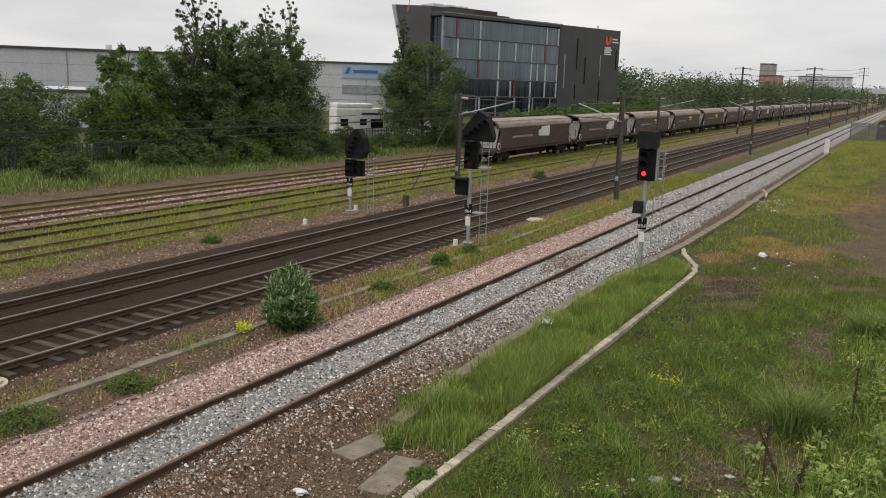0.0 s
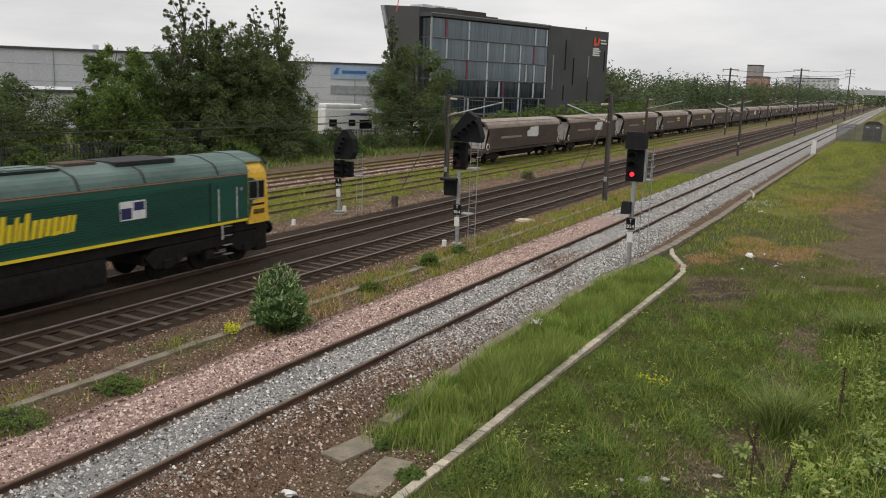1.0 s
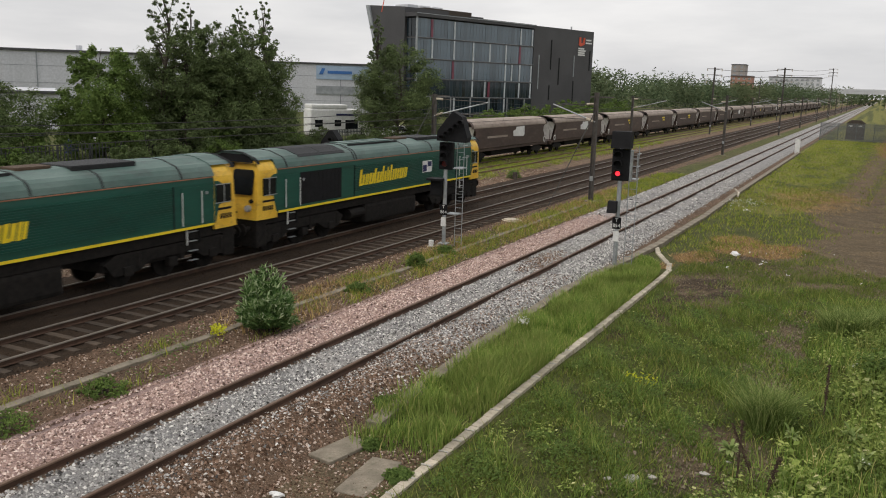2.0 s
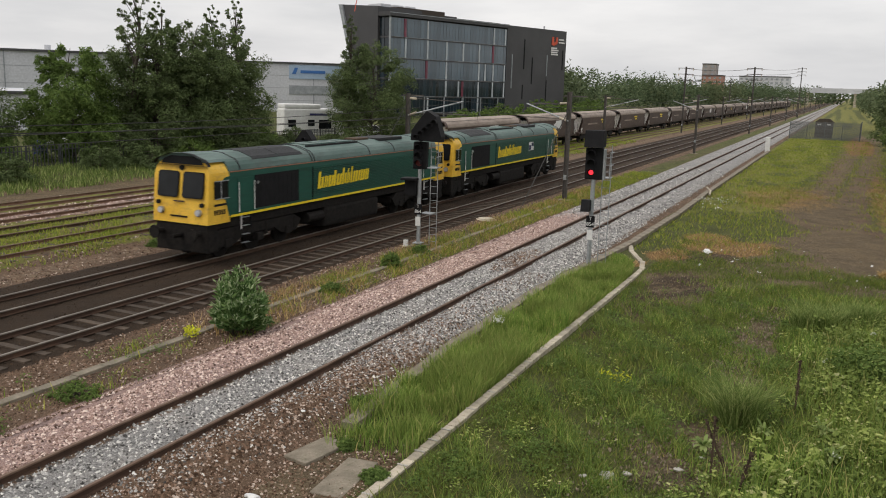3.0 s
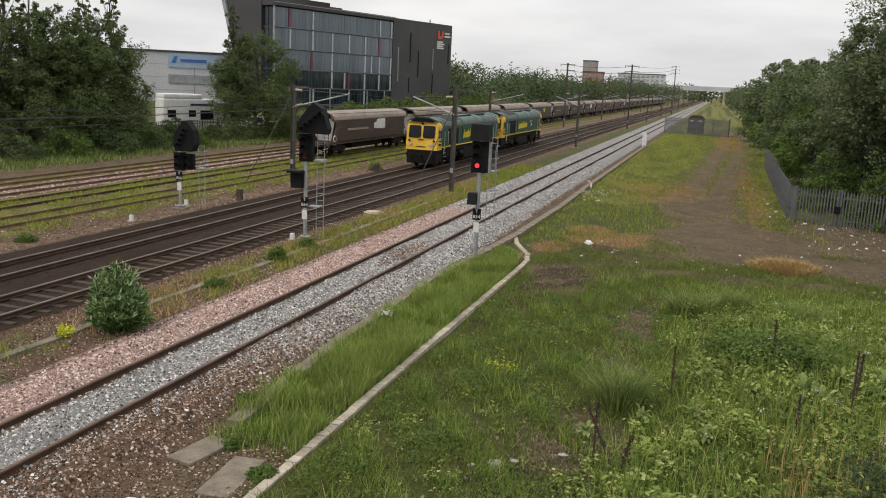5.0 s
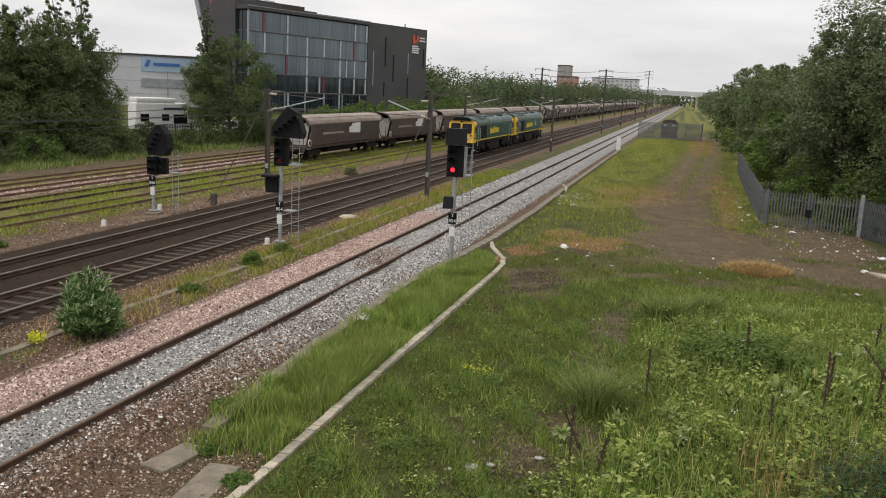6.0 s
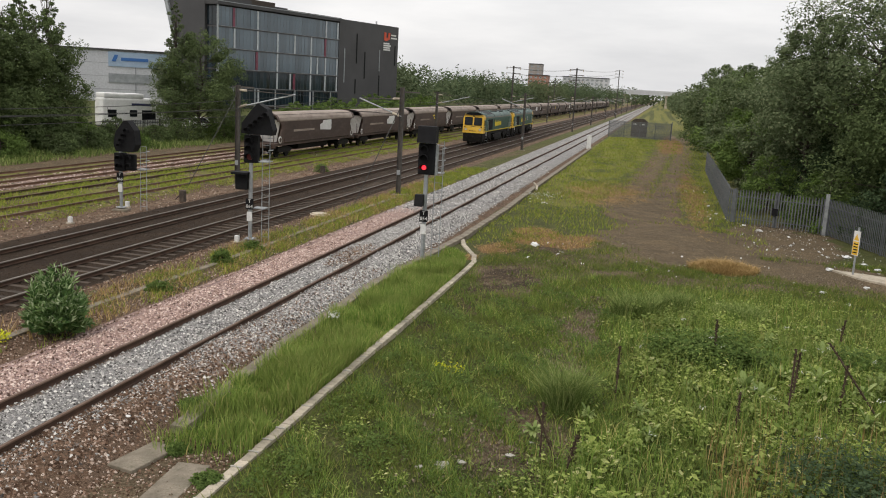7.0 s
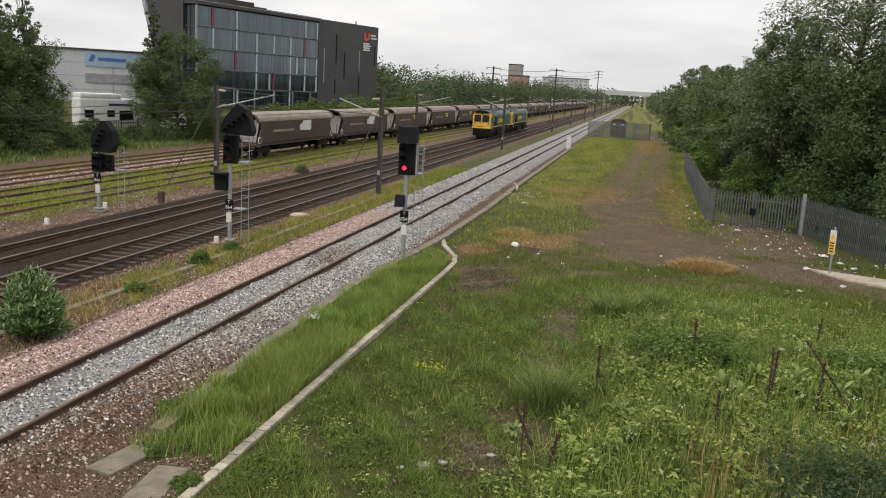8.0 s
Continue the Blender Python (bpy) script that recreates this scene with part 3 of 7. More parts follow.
def locomotive(has_logo):
    loco = thing("locomotive", pose(0, 0, 0), "green and yellow diesel freight locomotive running on the main line", "locomotive", "pair of locomotives")
    W, Z0, ZS, ZR, ZT = 1.32, 1.55, 3.08, 3.74, 3.92
    core = part("body", loft([[(x, y, z) for x, z in section(W, Z0, ZS, ZR, ZT - 0.03)] for y in (-8.95, 8.95)]), GREEN, loco, "dark green ribbed body side")
    # ribs along the engine room side
    for s in (1, -1):
        for k in range(16):
            z = 1.84 + k * 0.076
            bm = bmesh.new()
            box(s * (W + 0.001), s * (W + 0.03), -3.35, 6.9, z, z + 0.032, bm=bm)
            part("rib", bm, GREEN, core)
    roof_pts = [(a * 1.012, b + 0.02) for a, b in section(W, Z0, ZS, ZR, ZT)[1:-1] if b > ZS + 0.1]
    roof = part("roof", loft([[(x, y, z) for x, z in roof_pts] for y in (-9.0, 9.0)]), ROOF_GREEN, loco, "dusty pale green roof")
    for y in (-8.3, -3.4, -3.2, 1.6, 4.1, 7.4):
        bm = loft([[(x * 1.006, yy, z + 0.015) for x, z in roof_pts] for yy in (y - 0.035, y + 0.035)])
        part("roof_seam", bm, GRILLE, roof)
    crown = [(a, b + 0.018) for a, b in roof_pts if b > ZR - 0.22]
    crown = crown + [(a * 0.99, b - 0.09) for a, b in crown[::-1]]
    for y0, y1 in ((-7.3, -5.62), (-5.58, -3.9)):
        part("radiator_grille", loft([[(x, y, z) for x, z in crown] for y in (y0, y1)]), GRILLE, roof, "dark rooftop radiator grille")
    for s in (1, -1):
        part("roof_rail", box(s * 0.60, s * 0.66, -2.9, 1.5, ZT - 0.10, ZT + 0.005), GRILLE, roof)
        for k in range(3):
            part("roof_hatch", box(s * 0.06, s * 0.46, -2.7 + 1.35 * k, -1.5 + 1.35 * k, ZT - 0.05, ZT + 0.04, 0.015), ROOF_GREEN, roof)
    part("exhaust_hood", box(-0.72, 0.72, 3.5, 6.0, ZT - 0.12, ZT + 0.06, 0.04), GRILLE, roof, "sooty exhaust hood")
    part("silencer", box(-0.35, 0.35, 1.9, 3.1, ZT - 0.05, ZT + 0.09, 0.04), STALK, roof, "rusty silencer")
    both(lambda s: box(s * (W - 0.02), s * (W + 0.012), -8.9, 8.9, ZS + 0.17, ZS + 0.205), ORANGE_LINE, "cant_line", roof, "thin orange cantrail line")
    both(lambda s: box(s * (W + 0.002), s * (W + 0.03), -8.9, 8.9, 1.56, 1.645), LETTER_YELLOW, "sole_stripe", core, "yellow stripe along the sole")
    both(lambda s: box(s * (W + 0.002), s * (W + 0.02), -7.45, -4.45, 1.74, 3.04), BLACK, "side_grille", core, "black radiator intake")
    for s in (1, -1):
        for k in range(10):
            y = -7.38 + k * 0.3
            part("grille_bar", box(s * (W + 0.02), s * (W + 0.026), y, y + 0.03, 1.80, 2.98), BLACK, core)
        for yy in (-3.42, 6.95):
            part("body_joint", box(s * (W + 0.001), s * (W + 0.012), yy, yy + 0.06, 1.66, 3.08), BLACK, core)
        for yd in (-8.45, 7.35):
            part("cab_door", box(s * (W + 0.001), s * (W + 0.016), yd, yd + 0.9, 1.70, 3.0, 0.006), GREEN, core)
            for yy in (yd - 0.02, yd + 0.92):
                part("handrail", rod((s * (W + 0.07), yy, 1.72), (s * (W + 0.07), yy, 2.85), 0.018, 6), WHITE, core, "white handrail")
            part("door_light", rod((s * (W + 0.005), yd + 1.2, 2.75), (s * (W + 0.05), yd + 1.2, 2.75), 0.06, 10), GALV, core)
        # painted name along the side as plain slanted strokes
        strokes = [(0.00, 0.36, 0.66), (0.42, 0.22, 0.46), (0.70, 0.32, 0.46), (1.06, 0.14, 0.62), (1.26, 0.34, 0.46), (1.66, 0.30, 0.66), (2.02, 0.20, 0.60), (2.28, 0.12, 0.66), (2.46, 0.12, 0.46), (2.64, 0.32, 0.46), (3.02, 0.32, 0.46), (3.40, 0.24, 0.46)]
        for i, (a, wd, h) in enumerate(strokes):
            a, wd, h = a * 1.2, wd * 1.2, h * 1.12
            y0 = -3.05 + a if s > 0 else 1.35 - a
            y1 = y0 + wd * 1.04 if s > 0 else y0 - wd * 1.04
            z0 = 2.08 + 0.006 * i
            k = 0.12 if s > 0 else -0.12
            xs = sorted((s * (W + 0.031), s * (W + 0.037)))
            # plain slanted blocks: an upright, and a shorter block closed to it
            dw = (y1 - y0) * (0.42 if wd > 0.2 else 1.0)
            bm = prism([(y0, z0), (y0 + dw, z0), (y0 + dw + k, z0 + h), (y0 + k, z0 + h)], "x", *xs)
            if wd > 0.2:
                h2 = min(h, 0.5)
                kk = k * h2 / h
                prism([(y1 - dw, z0 + 0.02), (y1, z0 + 0.02), (y1 + kk, z0 + h2), (y1 - dw + kk, z0 + h2)], "x", *xs, bm=bm)
                for lo, hi in ((0.0, 0.11), (h2 - 0.13, h2 - 0.002)) if i in (0, 2, 4, 10) else ((h2 - 0.13, h2 - 0.002),):
                    prism([(y0 + dw * 0.9, z0 + lo), (y1 - dw * 0.9, z0 + lo), (y1 - dw * 0.9, z0 + hi), (y0 + dw * 0.9, z0 + hi)], "x", xs[0] + 0.001, xs[1] - 0.001, bm=bm)
            part("lettering_stroke", bm, LETTER_YELLOW, core, "yellow painted name")
        if has_logo:
            part("logo_panel", box(s * (W + 0.031), s * (W + 0.037), 3.02, 4.05, 2.24, 2.83), WHITE, core, "white square logo panel")
            part("logo_block", box(s * (W + 0.037), s * (W + 0.041), 3.05, 3.48, 2.28, 2.62), NAVY, core)
            part("logo_bar", box(s * (W + 0.037), s * (W + 0.041), 3.56, 4.0, 2.52, 2.78), NAVY, core)
    # the two cabs
    for e in (1, -1):
        sec = section(W + 0.006, Z0 - 0.15, 3.10, 3.66, 3.80)
        def end_y(z, base):
            return base - max(0.0, z - 2.25) * 0.16
        rings = [[(x, e * 8.96, z) for x, z in sec], [(x, e * 9.75, z) for x, z in sec], [(x * 0.965, e * end_y(z, 10.18), z) for x, z in sec]]
        if e < 0:
            rings = rings[::-1]
        cab = part("cab", loft(rings), YELLOW, loco, "yellow cab end")
        # green upper sides behind the cab window
        part("visor", loft([[(x * 1.02, e * y, z + 0.03) for x, z in roof_pts if z > ZS + 0.45] for y in sorted((8.95, 9.96), reverse=e < 0)]), ROOF_GREEN, cab, "dark roof visor")
        arch = loft([[(x * 1.03, e * y, z + 0.045) for x, z in roof_pts if z > ZS + 0.3] for y in sorted((9.93, 10.10), reverse=e < 0)])
        bmesh.ops.delete(arch, geom=[f for f in arch.faces if len(f.verts) > 4], context="FACES_ONLY")
        part("visor_shade", arch, BLACK, cab, "black visor rim over the windscreens")
        part("brow_panel", prism([(-1.0, 3.56), (1.0, 3.56), (0.86, 3.74), (0.5, 3.86), (-0.5, 3.86), (-0.86, 3.74)], "y", *sorted((e * 9.85, e * 9.99))), BLACK, cab)
        for s in (1, -1):
            # windscreens lie on the raked upper face
            sx0, sx1 = sorted((s * 0.13, s * 1.04))
            pts = []
            for (cx, cz), t0 in (((sx0 + 0.1, 2.48), 180), ((sx1 - 0.1, 2.48), 270), ((sx1 - 0.1, 3.16), 0), ((sx0 + 0.1, 3.16), 90)):
                pts += [(cx + 0.1 * math.cos(math.radians(t0 + d)), cz + 0.1 * math.sin(math.radians(t0 + d))) for d in (0, 30, 60, 90)]
            for off, material, nm, grow in ((0.012, BLACK, "screen_surround", 0.035), (0.024, CAB_GLASS, "windscreen", 0.0)):
                bm = bmesh.new()
                mx = (sx0 + sx1) / 2
                pts2 = [(mx + (xx - mx) * (1 + 2.2 * grow), 2.82 + (zz - 2.82) * (1 + 2.4 * grow)) for xx, zz in pts]
                lo = [bm.verts.new((xx, e * (end_y(zz, 10.18) + off), zz)) for xx, zz in pts2]
                hi = [bm.verts.new((v.co.x, v.co.y - e * 0.03, v.co.z)) for v in lo]
                bm.faces.new(lo), bm.faces.new(hi[::-1])
                for i in range(16):
                    bm.faces.new((lo[i], lo[(i + 1) % 16], hi[(i + 1) % 16], hi[i]))
                bmesh.ops.recalc_face_normals(bm, faces=bm.faces)
                part(nm, bm, material, cab)
            part("side_window", box(s * (W + 0.006), s * (W + 0.026), *sorted((e * 9.04, e * 9.84)), 2.32, 2.98, 0.01), CAB_GLASS, cab, "cab side window")
            part("window_bar", box(s * (W + 0.02), s * (W + 0.036), *sorted((e * 9.44, e * 9.48)), 2.32, 2.98), GALV, cab)
            for zz in (2.31, 2.96):
                part("window_rail", box(s * (W + 0.018), s * (W + 0.032), *sorted((e * 8.99, e * 9.78)), zz, zz + 0.035), GALV, cab)
            part("green_side_panel", prism([(e * 8.97, 1.64), (e * 9.02, 1.64), (e * 9.20, 2.26), (e * 9.36, 2.30), (e * 9.36, 3.0), (e * 9.2, 3.10), (e * 8.97, 3.12)], "x", *sorted((s * (W + 0.008), s * (W + 0.016)))), GREEN, cab)
            part("name_bar", box(s * (W + 0.012), s * (W + 0.018), *sorted((e * 9.15, e * 9.85)), 2.06, 2.14), BLACK, cab)
            for k in range(5):
                yy = 9.24 + k * 0.13
                part("number_bar", box(s * (W + 0.012), s * (W + 0.018), *sorted((e * yy, e * (yy + 0.09))), 1.74, 1.92), BLACK, cab, "running number as dark bars")
            part("headlight", rod((s * 0.88, e * 10.12, 1.83), (s * 0.88, e * 10.25, 1.83), 0.13, 14), GALV, cab)
            part("headlight_lens", rod((s * 0.88, e * 10.25, 1.83), (s * 0.88, e * 10.27, 1.83), 0.10, 14), CLAD_GREY, cab)
            part("marker_light", rod((s * 1.02, e * 10.12, 2.12), (s * 1.02, e * 10.22, 2.12), 0.08, 12), BLACK, cab)
            part("buffer", rod((s * 0.87, e * 10.0, 1.05), (s * 0.87, e * 10.55, 1.05), 0.10, 12), UNDER, loco, "oily buffer")
            part("buffer_head", rod((s * 0.87, e * 10.55, 1.05), (s * 0.87, e * 10.62, 1.05), 0.24, 16), UNDER, loco)
        part("horn_light", rod((0, e * 9.88, 3.44), (0, e * 10.04, 3.44), 0.10, 12), BLACK, cab)
        part("stain_plate", box(-0.28, 0.22, *sorted((e * 10.17, e * 10.196)), 2.18, 2.24), STALK, cab, "faded nose lettering bar")
        part("grime_bar", box(-0.45, 0.35, *sorted((e * 10.17, e * 10.20)), 1.62, 1.68), UNDER, cab)
        part("nose_apron", box(-1.22, 1.22, *sorted((e * 9.5, e * 10.12)), 0.32, 1.42, 0.06), UNDER, loco, "black snow plough and coupling beam")
        part("coupler", rod((0, e * 10.0, 0.95), (0, e * 10.62, 0.95), 0.09, 8), UNDER, loco)
        # steps below the doors
        for s in (1, -1):
            yd = 7.9 if e > 0 else -7.95
            for zz in (0.45, 0.78, 1.12, 1.45):
                part("step", box(s * 1.18, s * 1.32, yd - 0.2, yd + 0.2, zz, zz + 0.025), GALV, loco, "worn cab step")
            for yy in (yd - 0.3, yd + 0.3):
                part("step_side", box(s * 1.26, s * 1.32, yy - 0.015, yy + 0.015, 1.02, 1.55), WHITE if yy < yd else BLACK, loco)
    # underframe
    part("underframe", box(-1.22, 1.22, -9.6, 9.6, 1.18, 1.56, 0.03), UNDER, loco)
    part("fuel_tank", box(-1.25, 1.25, -2.3, 2.6, 0.28, 1.2, 0.16), UNDER, loco, "dirty black fuel tank")
    both(lambda s: rod((s * 1.1, -3.6, 0.85), (s * 1.1, -2.4, 0.85), 0.22, 10), UNDER, "air_tank", loco)
    for yb in (-7.0, 7.0):
        bog = part("bogie", box(-1.08, 1.08, yb - 2.9, yb + 2.9, 0.62, 0.98, 0.05), UNDER, loco, "three-axle bogie")
        for s in (1, -1):
            part("bogie_frame", prism([(yb - 2.9, 0.9), (yb - 2.5, 0.45), (yb - 1.5, 0.5), (yb - 1.0, 0.78), (yb + 1.0, 0.78), (yb + 1.5, 0.5), (yb + 2.5, 0.45), (yb + 2.9, 0.9), (yb + 2.4, 1.15), (yb - 2.4, 1.15)], "x", *sorted((s * 1.02, s * 1.2))), UNDER, bog)
            for ya in (-1.95, 0.0, 1.95):
                part("axle_box", box(s * 1.0, s * 1.26, yb + ya - 0.2, yb + ya + 0.2, 0.4, 0.72, 0.03), UNDER, bog)
                part("spring", rod((s * 1.14, yb + ya + 0.45, 0.6), (s * 1.14, yb + ya + 0.45, 1.1), 0.10, 10), UNDER, bog)
        for ya in (-1.95, 0.0, 1.95):
            bm = bmesh.new()
            for s in (1, -1):
                rod((s * 0.68, 0, 0), (s * 0.82, 0, 0), 0.53, 24, bm)
                for k in range(4):
                    a = k * math.pi / 2
                    rod((s * 0.83, 0.28 * math.cos(a), 0.28 * math.sin(a)), (s * 0.84, 0.28 * math.cos(a), 0.28 * math.sin(a)), 0.07, 8, bm)
            rod((-0.9, 0, 0), (0.9, 0, 0), 0.09, 8, bm)
            wset = part("wheelset", bm, UNDER, loco)
            wset.location = (0, yb + ya, 0.53)
    return loco


lead_loco = locomotive(True)
trail_loco = locomotive(False)
tagged(lead_loco, "leading green and yellow diesel locomotive with a square logo panel")
tagged(trail_loco, "trailing green and yellow diesel locomotive, soot-stained yellow cab")


# ---- the standing coal train ----
def hopper_wagon():
    L, W = 19.3, 1.35
    w = thing("hopper_wagon", pose(0, 0, 0), "dusty maroon coal hopper wagon standing on a siding", "wagon", "train of hopper wagons")
    h = L / 2
    bm = bmesh.new()
    # hopper: a long flared trough
    low = [(-1.2, -h + 2.2, 1.15), (1.2, -h + 2.2, 1.15), (1.2, h - 2.2, 1.15), (-1.2, h - 2.2, 1.15)]
    mid = [(-W, -h + 2.0, 1.30), (W, -h + 2.0, 1.30), (W, h - 2.0, 1.30), (-W, h - 2.0, 1.30)]
    top = [(-W, -h + 1.6, 3.10), (W, -h + 1.6, 3.10), (W, h - 1.6, 3.10), (-W, h - 1.6, 3.10)]
    vs = [[bm.verts.new(c) for c in r] for r in (low, mid, top)]
    for a, b in zip(vs, vs[1:]):
        for i in range(4):
            bm.faces.new((a[i], a[(i + 1) % 4], b[(i + 1) % 4], b[i]))
    bm.faces.new(vs[0][::-1]), bm.faces.new(vs[-1])
    bmesh.ops.recalc_face_normals(bm, faces=bm.faces)
    body = part("hopper_body", bm, HOPPER, w)
    arc = [(W + 0.02, 3.06), (W + 0.02, 3.16), (W * 0.97, 3.36), (W * 0.84, 3.55), (W * 0.58, 3.69), (W * 0.28, 3.745), (0, 3.76)]
    arc = arc + [(-a, b) for a, b in arc[-2::-1]]
    shell = arc + [(a * 0.96, b - 0.06) for a, b in arc[::-1]]
    part("hood", loft([[(x, y, z) for x, z in shell] for y in (-h + 0.55, h - 0.55)]), HOPPER_TOP, w, "pale dust-covered curved hood")
    for e in (1, -1):
        # the hood's dark rim, the side sheets' notched ends and the pale funnel sheet between them
        part("hood_rim", loft([[(x * 1.015, e * y, z + 0.012) for x, z in shell] for y in sorted((h - 0.85, h - 0.48), reverse=e < 0)]), HOPPER, w)
        for s in (1, -1):
            part("side_end", prism([(e * (h - 1.9), 1.2), (e * (h - 0.75), 1.2), (e * (h - 0.82), 1.5), (e * (h - 1.42), 2.45), (e * (h - 1.35), 2.8), (e * (h - 0.95), 3.02), (e * (h - 0.6), 3.09), (e * (h - 1.9), 3.09)], "x", *sorted((s * (W - 0.07), s * (W + 0.004)))), HOPPER, w, "notched end of the side sheet")
        bm = bmesh.new()
        q = [bm.verts.new(c) for c in ((-W + 0.10, e * (h - 1.25), 3.10), (W - 0.10, e * (h - 1.25), 3.10), (0.62, e * (h - 1.95), 1.25), (-0.62, e * (h - 1.95), 1.25))]
        q2 = [bm.verts.new(v.co + Vector((0, -e * 0.10, 0.06))) for v in q]
        bm.faces.new(q), bm.faces.new(q2[::-1])
        for i in range(4):
            bm.faces.new((q[i], q[(i + 1) % 4], q2[(i + 1) % 4], q2[i]))
        bmesh.ops.recalc_face_normals(bm, faces=bm.faces)
        part("end_sheet", bm, HOPPER_END, w, "pale sloping end sheet")
        for s in (1, -1):
            part("end_stanchion", rod((s * 1.0, e * (h - 0.55), 1.2), (s * 0.8, e * (h - 1.1), 2.3), 0.04, 6), HOPPER, w)
            part("buffer", rod((s * 0.87, e * (h - 0.1), 1.05), (s * 0.87, e * (h + 0.42), 1.05), 0.16, 10), UNDER, w)
            part("brake_wheel", rod((s * 1.36, e * (h - 1.05), 1.52), (s * 1.40, e * (h - 1.05), 1.52), 0.29, 16), WHITE, w, "white brake wheel")
            part("brake_hub", rod((s * 1.395, e * (h - 1.05), 1.52), (s * 1.41, e * (h - 1.05), 1.52), 0.21, 14), HOPPER, w)
        part("headstock", box(-1.3, 1.3, *sorted((e * (h - 0.35), e * (h - 0.05))), 0.85, 1.22, 0.02), HOPPER, w)
    part("sole_bar", box(-1.28, 1.28, -h + 0.1, h - 0.1, 1.0, 1.2, 0.02), HOPPER, w)
    for s in (1, -1):
        part("side_rail", box(s * (W + 0.001), s * (W + 0.03), -h + 1.9, h - 1.9, 1.28, 1.36), HOPPER, w)
        part("name_bar", box(s * (W + 0.003), s * (W + 0.012), -5.8, -1.2, 2.12, 2.30), HOPPER_TOP, w, "faded lettering bar")
    for yb in (-h + 2.6, h - 2.6):
        bog = part("bogie", box(-1.05, 1.05, yb - 1.5, yb + 1.5, 0.5, 0.72, 0.04), UNDER, w)
        for s in (1, -1):
            part("bogie_side", prism([(yb - 1.5, 0.7), (yb - 1.1, 0.4), (yb - 0.5, 0.42), (yb + 0.5, 0.42), (yb + 1.1, 0.4), (yb + 1.5, 0.7), (yb + 0.8, 0.92), (yb - 0.8, 0.92)], "x", *sorted((s * 0.98, s * 1.12))), UNDER, bog)
            for ya in (-1.0, 1.0):
                part("wheel", rod((s * 0.69, yb + ya, 0.46), (s * 0.82, yb + ya, 0.46), 0.46, 18), UNDER, bog)
    part("discharge_gear", box(-0.8, 0.8, -3.6, 3.6, 0.45, 1.15, 0.15), UNDER, w)
    return w


WAGON_PITCH, WAGON_Y = 20.35, 75.3
first = hopper_wagon()
wagons = [first] + [copy_thing(first, pose(SIDINGS[1], WAGON_Y + k * WAGON_PITCH, 0.03)) for k in range(1, 23)]
first.matrix_basis = pose(SIDINGS[1], WAGON_Y, 0.03)
for k, w in enumerate(wagons):
    if k in (0, 1, 7, 11):
        part("patch_panel", prism([(0.2, 2.12), (2.75, 2.02), (3.0, 2.2), (2.95, 3.0), (0.9, 2.95), (0.8, 2.72), (0.15, 2.6)], "x", 1.352, 1.362), WHITE, w, "torn white patch panel on the side")
        tagged(w, "dusty maroon coal hopper wagon with a white side panel")
    elif k in (2, 3, 4, 6, 9):
        part("yellow_bar", box(1.352, 1.372, 0.6, 2.5, 2.55, 2.75), LETTER_YELLOW, w, "yellow painted name as a bar")
        part("yellow_bar", box(1.352, 1.372, 1.2, 2.4, 2.2, 2.42), LETTER_YELLOW, w)


